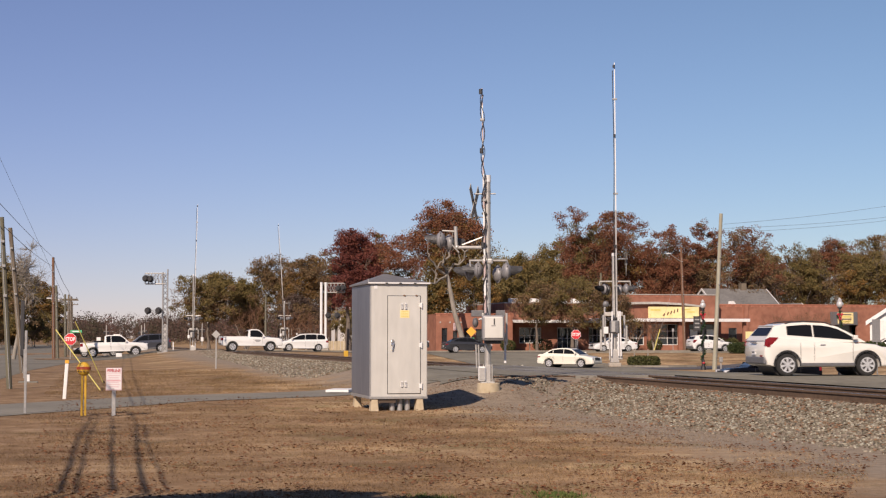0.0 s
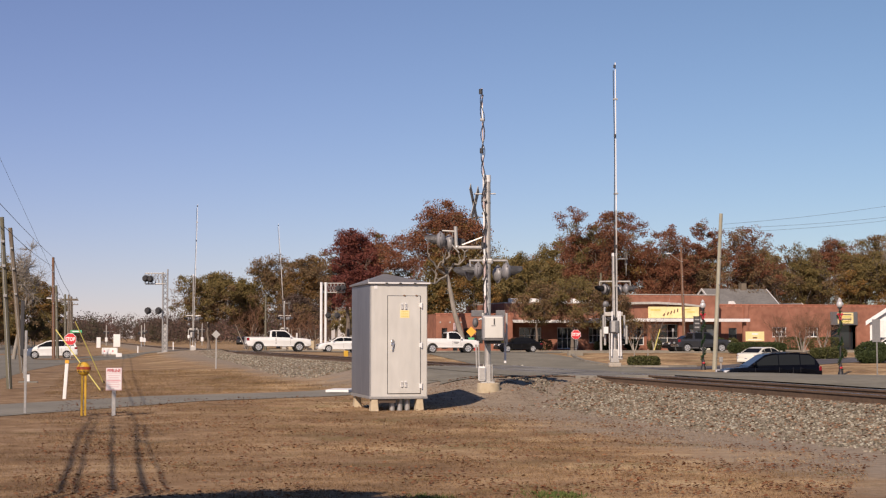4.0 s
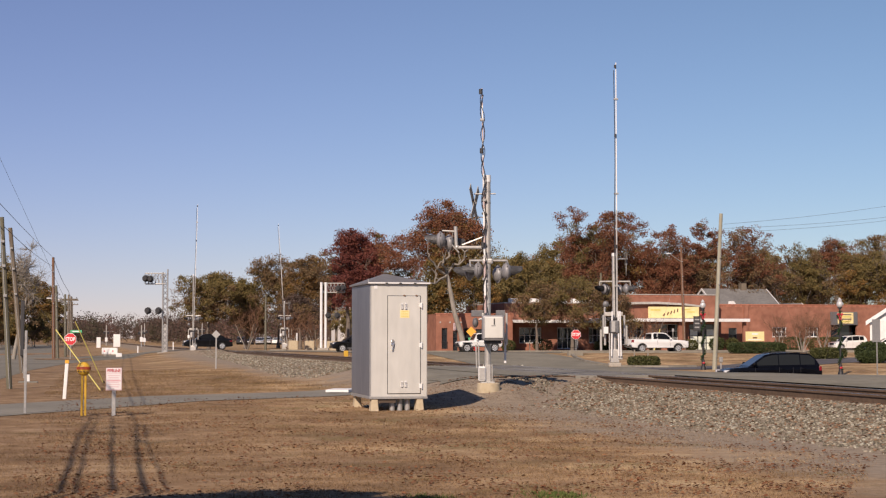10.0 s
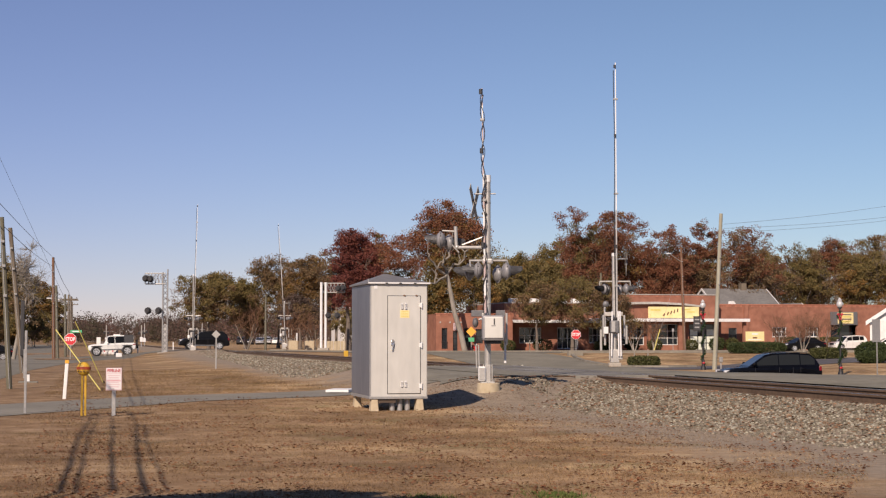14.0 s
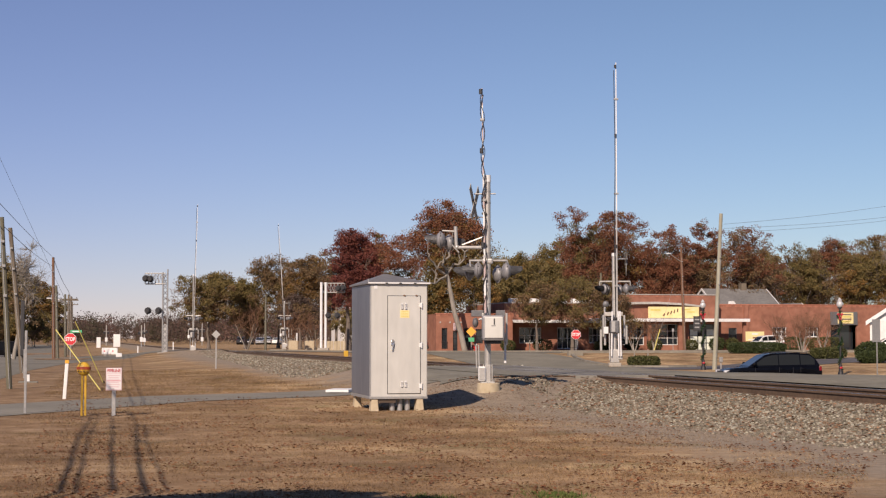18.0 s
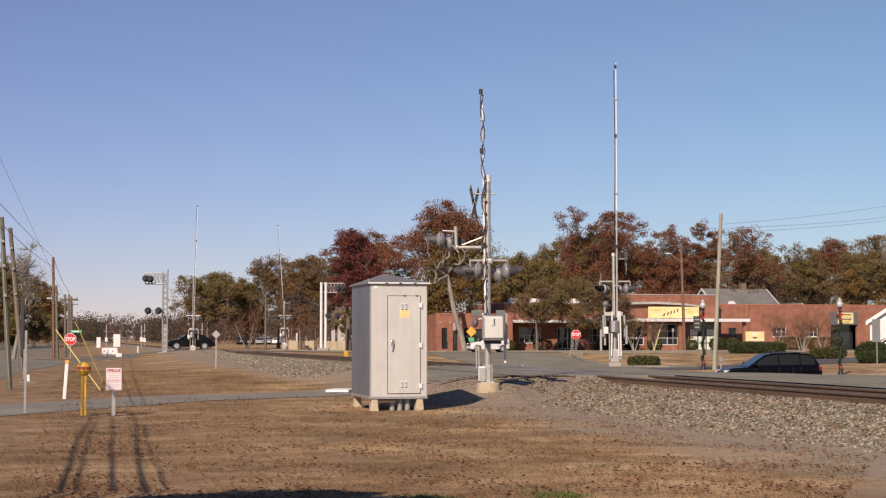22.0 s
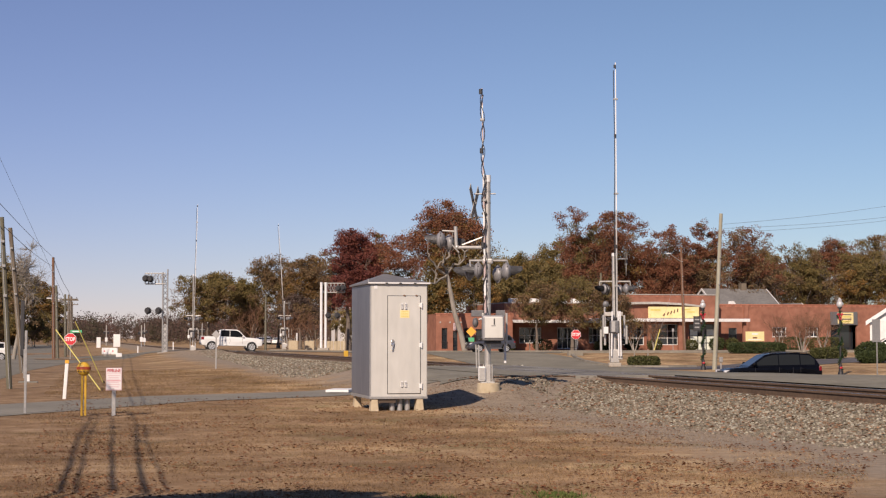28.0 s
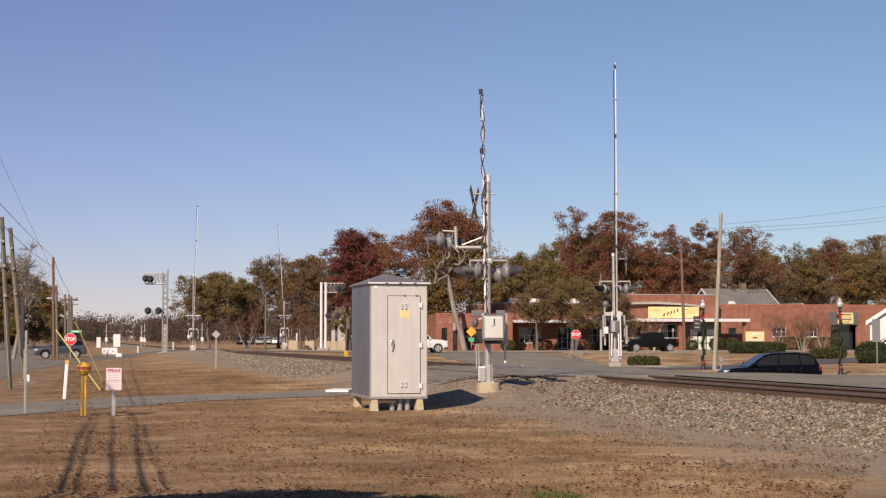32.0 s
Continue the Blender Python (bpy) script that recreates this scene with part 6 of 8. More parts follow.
small_post("marker_post", -0.05, 39.2, 0.92, 0.085, M_WHITE, "white plastic marker post with an orange cap", M_ORANGE, lean=3.5)
small_post("sign_post", -0.79, 31.75, 1.66, 0.05, M_GALV, "bare galvanised post by the path", None)
vent_slab = part("concrete_slab", box((0.62, 0.6, 0.05), (0, 0, 0.02), 0.01), M_KERBDULL)
vent_slab.matrix_basis = pose(-1.25, 53.6, gz(-1.25, 53.6))
tagged(vent_slab, "thin concrete slab round a small vent pipe", "slab")
small_post("vent_pipe", -1.25, 53.6, 0.3, 0.11, M_WHITE, "short white vent pipe on a slab", M_DARKPLASTIC, "pipe")
small_post("sign_post", -1.55, 60.0, 1.1, 0.06, M_GALV, "short grey post by the street")
small_post("bollard", 16.4, 92.4, 0.48, 0.26, M_YELLOW, "short yellow bollard by the track")
small_post("marker_post", 16.7, 90.5, 1.35, 0.10, M_WHITE, "white marker post by the track")
small_post("marker_post", 9.9, 150.5, 0.8, 0.10, M_WHITE, "short white marker post by the crossing")
small_post("marker_post", 12.1, 152.0, 0.8, 0.10, M_WHITE, "short white marker post by the crossing")
small_post("marker_post", 23.0, 158.5, 1.9, 0.12, M_TRIM, "white slender post by the crossing")
small_post("marker_post", 6.5, 148.8, 0.7, 0.10, M_WHITE, "short white marker post by the street")
for k, (x_, y_) in enumerate(((47.7, 157.4), (43.9, 116.2), (45.2, 116.6))):
    small_post("wooden_stake", x_, y_, 1.1, 0.10, M_BARKPALE, "pale stub post beside the hedge")


def sign_on_post(name, x, y, h, shapes, label, category, post_mat=None, turn=-13):
    s = thing(name, pose(x, y, gz(x, y), 0, 0, turn), label, category, "street signs")
    part("post", box((0.06, 0.05, h), (0, 0.04, h / 2), 0.006), post_mat or M_GALV, s)
    for nm, kind, w, hh, z, mt, lb in shapes:
        if kind == "diamond":
            part(nm, prism([(-w / 2, 0), (0, -w / 2), (w / 2, 0), (0, w / 2)], 0.012, Matrix.Translation((0, 0, z))), mt, s, lb)
        else:
            part(nm, box((w, 0.012, hh), (0, -0.01 if nm == "writing_bar" else 0, z), 0.004), mt, s, lb)
    return s


sign_on_post("warning_sign", 7.1, 76.4, 1.75, [("sign_back", "diamond", 0.42, 0, 1.68, M_GALV, "unpainted back of a diamond sign")], "grey back of a diamond sign on a post", "street sign")
sign_on_post("warning_sign", 40.65, 155.0, 2.6, [("sign_face", "diamond", 1.05, 0, 2.05, M_ORANGE, "amber diamond face"), ("sub_plate", "box", 0.62, 0.42, 1.22, M_GREEN, "green plate below")], "amber diamond sign over a green plate", "street sign")
sign_on_post("street_sign", 43.7, 77.9, 3.45, [("sign_back", "box", 0.62, 1.26, 2.82, M_GALV, "grey back of a sign")], "grey back of a tall street sign", "street sign", turn=-75)
sign_on_post("shop_sign", 71.03, 152.0, 2.0, [("sign_face", "box", 2.15, 1.02, 1.57, M_CREAM, "yellow printed panel"), ("writing_bar", "box", 0.7, 0.16, 1.82, M_WHITE, ""), ("writing_bar", "box", 0.5, 0.16, 1.42, M_WOODBROWN, ""), ("writing_bar", "box", 1.5, 0.1, 1.22, M_WHITE, "")], "low yellow shop sign on posts behind the hedge", "shop sign", turn=0)
sign_on_post("street_sign", 60.6, 149.2, 2.4, [("sign_back", "box", 0.22, 0.3, 2.2, M_GALV, "grey back of a sign")], "small grey sign on a post by the pavement", "street sign")
lo = thing("low_sign_board", pose(3.95, 149.8, gz(3.95, 149.8), 0, 0, -13), "low white printed board on the verge", "sign board")
part("board", box((1.5, 0.3, 0.62), (0, 0, 0.42), 0.03), M_WHITE, lo)
part("foot", box((1.2, 0.2, 0.12), (0, 0, 0.06)), M_CONC, lo)
for k in range(2):
    part("writing_bar", box((0.12, 0.01, 0.12), (-0.5 + 0.8 * k, -0.155, 0.42)), M_SIGNRED, lo)
for x_, y_, w_, h_, nm in ((8.0, 262.0, 1.1, 2.1, "equipment_cabinet"), (5.05, 262.0, 0.66, 1.75, "equipment_cabinet"), (4.3, 134.6, 0.5, 0.35, "meter_box")):
    e = part(nm, box((w_, w_, h_), (0, 0, h_ / 2), 0.04), M_WHITE)
    e.matrix_basis = pose(x_, y_, gz(x_, y_))
    tagged(e, "white metal equipment cabinet by the railway" if h_ > 1 else "small white meter box on the verge", "cabinet")
hy = thing("fire_hydrant", pose(41.3, 155.6, gz(41.3, 155.6)), "red fire hydrant with a white cap", "hydrant")
part("barrel", tube((0, 0, 0), (0, 0, 0.6), 0.17, 0.15), M_RED, hy)
part("bonnet", ball(0.17, (0, 0, 0.66), (1, 1, 0.8)), M_WHITE, hy, "white bonnet")
for s_ in (-1, 1):
    part("outlet", tube((0, 0, 0.42), (0.26 * s_, 0, 0.42), 0.07), M_RED, hy)


def utility_pole(x, y, h, r, lean_x, material, label, arms=0, gear=False, lamp=False):
    g = gz(x, y)
    s = thing("utility_pole", pose(x, y, g - 0.1), label, "utility pole", "utility poles")
    part("shaft", tube((0, 0, 0), (lean_x, 0, h), r, r * 0.72, 14), material, s)
    part("ground_wire", tube((0, -r - 0.01, 0.1), (lean_x, -r * 0.72 - 0.01, h * 0.9), 0.012, sides=5), M_GALV, s)
    for k in range(arms):
        a = part("crossarm", box((1.9, 0.1, 0.12), (lean_x * 0.95, -0.12, h - 0.5 - 0.9 * k), 0.01), material, s)
        for q in (-0.8, -0.35, 0.35, 0.8):
            part("insulator", tube((lean_x * 0.95 + q, -0.12, h - 0.44 - 0.9 * k), (lean_x * 0.95 + q, -0.12, h - 0.27 - 0.9 * k), 0.04, sides=8), M_GREYLENS, a)
    if gear:
        part("cable_guard", box((0.16, 0.14, 2.4), (lean_x * 0.25 + 0.12, -0.14, h * 0.32), 0.03), M_DARKPLASTIC, s, "dark cable guard")
    for z in (0.55, 0.72, 0.86):
        part("hardware", box((0.1, r * 2 + 0.16, 0.08), (lean_x * z, 0, h * z), 0.01), M_GALV, s)
    if lamp:
        ar = part("lamp_arm", tube((lean_x, 0, h * 0.86), (lean_x - 1.3, -0.2, h * 0.93), 0.035, sides=8), M_GALV, s)
        part("lamp_head", box((0.5, 0.22, 0.12), (lean_x - 1.5, -0.2, h * 0.935), 0.04), M_TRIM, ar)
    return s


utility_pole(-1.62, 47.2, 5.15, 0.085, -0.30, M_WOODGREY, "grey-green wooden pole leaning over the lawn")
utility_pole(-1.85, 69.5, 6.4, 0.12, -0.62, M_WOOD, "leaning brown wooden pole with a cable guard", gear=True)
utility_pole(-1.02, 127.0, 8.2, 0.14, -0.15, M_WOODBROWN, "brown wooden utility pole beside the street")
utility_pole(-0.75, 133.0, 6.3, 0.14, -0.2, M_WOODGREY, "grey wooden pole beside the street")
utility_pole(-0.15, 155.0, 6.2, 0.14, -0.1, M_WOODGREY, "grey wooden pole beside the street", lamp=True)
utility_pole(0.1, 168.0, 6.5, 0.14, 0.0, M_WOOD, "wooden utility pole down the street", 1)
utility_pole(0.3, 200.0, 7.0, 0.16, 0.1, M_WOOD, "wooden utility pole down the street", 1, lamp=True)
utility_pole(0.7, 250.0, 7.5, 0.17, 0.0, M_WOOD, "wooden utility pole down the street", 1)
utility_pole(22.2, 178.0, 6.5, 0.15, 0.0, M_WOODGREY, "grey pole beyond the crossing")
utility_pole(29.4, 172.0, 8.0, 0.16, 0.05, M_WOOD, "wooden pole beyond the crossing", 1)
utility_pole(44.10, 101.0, 11.1, 0.17, 0.62, M_PALEPOLE, "tall pale wooden pole beside the bending street")
utility_pole(61.95, 149.4, 10.9, 0.17, -0.3, M_WOODBROWN, "tall brown wooden pole in front of the shop", lamp=True)
utility_pole(54.15, 153.0, 8.3, 0.13, 0.0, M_WOODGREY, "pale pole beside the shop")


def wire(name, p, q, sag, r, label, material=None):
    """A hanging line between two places."""
    p, q = Vector(p), Vector(q)
    n = 14
    pts = [p.lerp(q, k / n) - Vector((0, 0, sag * 4 * (k / n) * (1 - k / n))) for k in range(n + 1)]
    return tagged(chain(name, pts, r, material or M_DARKPLASTIC, sides=5), label, "wire")


wire("overhead_wire", (-1.17, 127, 7.9), (-3.2, 28.0, 6.1), 0.15, 0.012, "thin overhead cable along the street")
wire("overhead_wire", (-1.17, 127, 7.2), (-2.6, 28.0, 5.0), 0.3, 0.012, "thin overhead cable along the street")
wire("overhead_wire", (-1.17, 127, 7.9), (0.1, 168, 6.4), 0.3, 0.02, "thin overhead cable along the street")
wire("overhead_wire", (0.1, 168, 6.4), (0.3, 200, 6.9), 0.3, 0.02, "thin overhead cable along the street")
for a, b in (((44.9, 101.0, 9.5), (74.5, 125.0, 14.3)), ((44.9, 101.0, 9.2), (74.6, 125.0, 13.2)), ((44.8, 101.0, 8.9), (74.6, 125.0, 12.9))):
    wire("overhead_wire", a, (Vector(b) - Vector(a)) * 1.6 + Vector(a), 0.5, 0.011, "thin overhead cable over the shops", M_GREYLENS)
# guy wires with yellow covers
for a, b, u in (((0.95, 44.0, 0.0), (-1.80, 47.0, 3.75), 0.46), ((1.18, 52.0, 0.0), (-3.1, 48.0, 9.2), 0.22)):
    A, B = Vector(a), Vector(b)
    gw = thing("guy_wire", pose(*a), "steel guy wire with a yellow plastic cover", "guy wire", "guy wires")
    part("cable", tube((0, 0, 0), B - A, 0.0045, sides=5), M_DARKPLASTIC, gw)
    part("cover", tube((0, 0, 0), (B - A) * u, 0.015, sides=10), M_YELLOWPIPE, gw, "yellow plastic guy cover")
    part("anchor", tube((0, 0, -0.1), (0, 0, 0.08), 0.04, sides=8), M_RUST, gw)


def street_lamp(x, y, h, label, banner):
    """Ornamental post lamp wound with a garland and a red bow."""
    s = thing("street_lamp", pose(x, y, gz(x, y), 0, 0, -13), label, "street lamp", "street lamps")
    bm = bmesh.new()
    for z0, z1, r0, r1 in ((0, 0.25, 0.2, 0.17), (0.25, 0.7, 0.13, 0.1), (0.7, h - 0.75, 0.065, 0.05), (h - 0.75, h - 0.62, 0.09, 0.06)):
        tube((0, 0, z0), (0, 0, z1), r0, r1, 12, bm)
    part("post", bm, M_BLACK, s, "black fluted lamp post")
    part("globe", ball(0.2, (0, 0, h - 0.42), (1, 1, 1.15)), M_LIGHTSNOW, s, "frosted lamp globe")
    part("finial", tube((0, 0, h - 0.2), (0, 0, h), 0.15, 0.02, 12), M_LIGHTSNOW, s)
    part("collar", tube((0, 0, h - 0.68), (0, 0, h - 0.6), 0.15, sides=12), M_BLACK, s)
    rng = np.random.default_rng(int(x * 10))
    n = 900
    t = rng.random(n)
    a = t * 24 + rng.normal(0, 0.25, n)
    z = 0.35 + t * (h - 1.2)
    p = np.stack([0.10 * np.cos(a), 0.10 * np.sin(a), z], 1) + rng.normal(0, 0.035, (n, 3))
    d, e = rng.normal(0, 0.045, (2, n, 3))
    q = np.stack([p - d, p + e * 0.4, p + d, p - e * 0.4], 1).reshape(-1, 3)
    raw("garland", q, np.arange(len(q)).reshape(-1, 4), M_GARLAND, s, "green garland wound round the post")
    for sx, nm in ((-1, "bow_loop"), (1, "bow_loop")):
        part(nm, ball(0.11, (0.11 * sx, -0.08, h - 1.05), (1, 0.35, 0.7)), M_RIBBON, s, "red ribbon bow")
        part("bow_tail", box((0.06, 0.02, 0.30), (0.06 * sx, -0.09, h - 1.25), 0, None, pose(0, 0, 0, 0, 12 * sx, 0)), M_RIBBON, s)
    part("foot_bow", ball(0.10, (0, -0.14, 0.5), (1, 0.4, 0.7)), M_RIBBON, s)
    if banner:
        bn = part("banner", box((0.5, 0.02, 0.95), (-0.42, 0, h - 1.7)), M_DARKPLASTIC, s, "dark fabric banner with pale print")
        part("banner_arm", tube((-0.7, 0, h - 1.2), (0, 0, h - 1.2), 0.02, sides=6), M_BLACK, s)
        part("banner_arm", tube((-0.7, 0, h - 2.2), (0, 0, h - 2.2), 0.02, sides=6), M_BLACK, s)
        for k in range(3):
            part("writing_bar", box((0.32, 0.006, 0.09), (-0.42, -0.014, h - 1.42 - 0.27 * k)), M_GALV, bn)
    return s


street_lamp(43.4, 101.3, 4.95, "black ornamental street lamp with a garland and banner", True)
street_lamp(47.2, 88.6, 4.9, "black ornamental street lamp with a garland and red bow", False)
street_lamp(55.3, 152.0, 4.4, "black ornamental street lamp with a garland and red bow", False)

# ---- hedges and small trees in front of the shops ----
hedge("hedge", 42.45, 110.4, 2.4, 1.3, 0.82, 3200, M_HEDGE, "low clipped green hedge on the kerb island", seed=1, round_=0.25, turn=-13)
hedge("hedge", 61.4, 131.0, 5.6, 1.4, 1.0, 8000, M_SHRUBDARK, "low dark hedge in front of the shops", seed=2, round_=0.3)
hedge("hedge", 61.5, 117.6, 3.4, 1.5, 0.9, 5000, M_HEDGE, "low green clipped hedge beside the street", seed=3, round_=0.3, turn=15)
hedge("hedge", 82.5, 158.5, 4.5, 1.4, 1.5, 2600, M_HEDGE, "green hedge against the brick wall", seed=4, round_=0.4)
hedge("hedge", 78.5, 159.0, 3.5, 1.4, 1.5, 2200, M_SHRUBDARK, "dark hedge against the brick wall", seed=5, round_=0.4)
hedge("shrub", 60.8, 108.9, 2.9, 2.0, 1.65, 6000, M_SHRUBDARK, "large rounded dark shrub by the street", "shrub", 6, 0.9)
hedge("shrub", 59.7, 107.2, 2.3, 1.6, 0.95, 4500, M_SHRUBDARK, "rounded dark shrub by the street", "shrub", 7, 0.9)
for k, (x_, y_, w_, h_) in enumerate(((62.2, 158.3, 1.7, 1.3), (59.6, 158.4, 1.6, 1.3), (66.4, 158.2, 1.5, 1.2), (70.0, 159.5, 1.8, 1.5), (71.8, 159.5, 1.6, 1.4), (57.3, 158.0, 1.5, 1.2), (55.8, 158.0, 1.4, 1.1), (48.7, 156.0, 2.2, 1.3), (44.6, 154.9, 1.6, 1.2))):
    hedge("shrub", x_, y_, w_, 1.4, h_, 1300, M_SHRUBDARK if k % 2 else M_HEDGE, "clipped round shrub in front of the shop", "shrub", 10 + k, 0.85)


def bare_bush(x, y, h, w, seed, label):
    """A many-stemmed small tree with thin reddish twigs."""
    rng = np.random.default_rng(seed)
    s = thing("crape_myrtle", pose(x, y, gz(x, y)), label, "small tree", "small trees")
    tw, tf = [], []
    for _ in range(4):
        a = rng.uniform(0, 6.283)
        foot, top = Vector((0.12 * math.cos(a), 0.12 * math.sin(a), 0)), Vector((w * 0.28 * math.cos(a), w * 0.28 * math.sin(a), h * 0.55))
        pts = [foot.lerp(top, k / 4) + Vector(rng.normal(0, 0.03 * (0 < k < 4), 3)) for k in range(5)]
        chain("stem", pts, 0.055, M_BARKPALE, s, r2=0.03, sides=7)
        for _ in range(9):
            st = pts[rng.integers(2, 5)]
            tip = st + Vector((rng.normal(0, w * 0.22), rng.normal(0, w * 0.22), rng.uniform(0.15, 0.5) * h))
            bent(tw, tf, st, tip, 0.022, 0.008, rng, 0.15, 3)
            for _ in range(9):
                q = tip + Vector(rng.normal(0, 0.28, 3))
                limb(tw, tf, st.lerp(tip, rng.uniform(0.4, 1)), q, 0.009, 0.004, 3)
    raw("crown", tw, tf, M_WOODBROWN, s, "thin reddish-brown bare crown")
    return s


bare_bush(57.7, 152.8, 4.0, 3.6, 1, "small bare crape myrtle with brown twigs")
bare_bush(60.4, 154.0, 3.4, 3.0, 2, "small bare crape myrtle with brown twigs")
bare_bush(65.3, 134.4, 3.4, 3.0, 3, "small bare crape myrtle behind the hedge")
bare_bush(67.8, 134.6, 3.6, 3.2, 4, "small bare crape myrtle behind the hedge")
bare_bush(75.8, 151.0, 4.2, 3.4, 5, "small bare crape myrtle with pale stems")
bare_bush(78.4, 151.0, 4.0, 3.2, 6, "small bare crape myrtle with pale stems")
bare_bush(26.8, 170.0, 4.2, 4.0, 7, "bare shrub with reddish twigs beyond the crossing")
bare_bush(23.4, 166.0, 4.6, 4.2, 8, "bare shrub with reddish twigs beyond the crossing")
bare_bush(20.5, 182.0, 5.5, 5.0, 9, "bare shrub with reddish twigs beyond the crossing")

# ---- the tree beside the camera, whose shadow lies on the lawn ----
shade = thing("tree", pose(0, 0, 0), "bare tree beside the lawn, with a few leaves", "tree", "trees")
svs, sfs = [], []
SD = Vector((-math.sin(sa) * math.cos(se) / math.sin(se), -math.cos(sa) * math.cos(se) / math.sin(se), -1.0))
rng_s = np.random.default_rng(9)


def shade_point(x, y, h):
    """Where a twig at height h must be for its shadow to fall on x, y."""
    return Vector((x, y, 0)) - SD * h


stem0 = Vector((-8.6, -1.2, -0.1))
fork0 = Vector((-8.2, -0.6, 4.4))
bent(svs, sfs, stem0, fork0, 0.34, 0.26, rng_s, 0.03)
for (x0, y0), (x1, y1), (x2, y2), h0, h1, r in (((-0.05, 15.5), (0.13, 22.0), (0.53, 31.8), 4.3, 5.6, 0.030), ((0.11, 15.5), (0.28, 21.9), (0.64, 31.7), 3.9, 5.0, 0.020), ((0.46, 15.4), (0.61, 21.9), (0.89, 31.7), 4.0, 5.0, 0.026), ((0.77, 15.3), (0.95, 21.8), (1.28, 31.6), 3.8, 5.0, 0.027), ((0.98, 15.5), (1.08, 21.0), (1.35, 28.0), 3.8, 5.0, 0.014)):
    a, m_, b = shade_point(x0, y0, h0), shade_point(x1, y1, (h0 + h1) / 2), shade_point(x2, y2, h1)
    bent(svs, sfs, fork0, a, 0.1, r, rng_s, 0.01)
    bent(svs, sfs, a, m_, r, r * 0.75, rng_s, 0.005)
    bent(svs, sfs, m_, b, r * 0.75, r * 0.35, rng_s, 0.006)
    for _ in range(7):
        st = m_.lerp(b, rng_s.uniform(0.1, 1.0))
        bent(svs, sfs, st, st + Vector(rng_s.normal(0, 0.6, 3)), 0.02, 0.008, rng_s, 0.1, 3)
raw("trunk", svs, sfs, M_BARK, shade, smooth=True)
# dense low crown: the dark edge of shade at the lawn's near side
cl = []
for (x0, y0, h0, rr) in ((1.0, 14.25, 4.6, 0.7), (1.6, 14.5, 4.8, 0.7), (2.15, 14.4, 5.0, 0.6), (0.3, 13.85, 4.4, 0.8), (2.7, 13.6, 5.2, 0.7), (7.0, 12.4, 5.0, 0.6)):
    c = shade_point(x0, y0, h0)
    d = rng_s.normal(0, 1, (1500, 3))
    d /= np.linalg.norm(d, axis=1)[:, None]
    cl.append(np.array(c[:]) + d * rr * rng_s.uniform(0.2, 1.0, (1500, 1)) * np.array([1.2, 1, 0.6]))
    bent(svs, sfs, fork0, c, 0.08, 0.03, rng_s, 0.05)
p_ = np.concatenate(cl)
d_, e_ = rng_s.normal(0, 0.07, (2, len(p_), 3))
q_ = np.stack([p_ - d_, p_ + e_ * 0.6, p_ + d_, p_ - e_ * 0.6], 1).reshape(-1, 3)
raw("crown", q_, np.arange(len(q_)).reshape(-1, 4), LEAF_SETS["olive"], shade)

# parked cars far behind the crossing
PARKED = []
for k, (kind, pt, x_, y_, h_) in enumerate((("sedan", "P_WHITE", 43.2, 325.0, 70), ("suv", "P_GREY", 35.6, 327.0, 82), ("sedan", "P_SILVER", 39.4, 325.0, 80), ("sedan", "P_GREY", 37.2, 326.0, 78), ("suv", "P_SILVER", 41.2, 326.0, 74), ("suv", "P_SILVER", -10.0, 190.0, 90), ("sedan", "P_GREY", -8.6, 150.0, 88))):
    PARKED.append((kind, pt, x_, y_, h_))
for x_, y_, h_ in ((7.2, 300.0, 4.0), (14.5, 304.0, 4.4), (12.0, 262.0, 3.6), (25.2, 300.0, 4.5)):
    fm = thing("signal_mast", pose(x_, y_, gz(x_, y_)), "small silver crossing mast far down the track", "signal mast", "far signal masts")
    part("mast", tube((0, 0, 0), (0, 0, h_), 0.09, sides=8), M_ALU, fm)
    part("crossarm", box((0.9, 0.08, 0.08), (0, 0, h_ * 0.68)), M_GALV, fm)
    for s_ in (-1, 1):
        part("lamp", tube((0.4 * s_, -0.1, h_ * 0.62), (0.4 * s_, 0.05, h_ * 0.62), 0.22, sides=12), M_BLACK, fm)
    part("case", box((0.5, 0.4, 0.8), (0, -0.1, 1.2), 0.05), M_TRIM, fm)
gw = thing("guy_wire", pose(62.0, 150.0, gz(62.0, 150.0)), "steel guy wire with a yellow plastic cover", "guy wire", "guy wires")
part("cable", tube((-3.2, 0, 0), (-0.9, 0, 7.0), 0.012, sides=5), M_GALV, gw)
part("cover", tube((-3.2, 0, 0), (-2.5, 0, 2.3), 0.05, sides=8), M_YELLOWPIPE, gw, "yellow plastic guy cover")
cb_ = part("concrete_block", box((1.3, 0.6, 0.5), (0, 0, 0.2), 0.03), M_KERBDULL)
cb_.matrix_basis = pose(42.9, 128.0, gz(42.9, 128.0))
tagged(cb_, "grey concrete block beside the stop sign", "block")
mt = thing("meter_pedestal", pose(44.42, 100.6, gz(44.42, 100.6)), "grey meter box beside the tall pole", "meter box")
part("pipe", tube((0, 0, 0), (0, 0, 0.6), 0.05, sides=8), M_GALV, mt)
part("meter", box((0.26, 0.18, 0.38), (0, 0, 0.72), 0.04), M_GALV, mt)


# ---- vehicles ----
def paint(name, colour, rough=0.3, metal=0.0):
    lo = tuple(max(0.0, v * 0.94) for v in colour)
    return mat(name, [lo, colour], 3, rough, metal, coat=0.6 if max(colour) > 0.3 else 0.15, stain=0.06, spec=0.5 if max(colour) > 0.3 else 0.25)


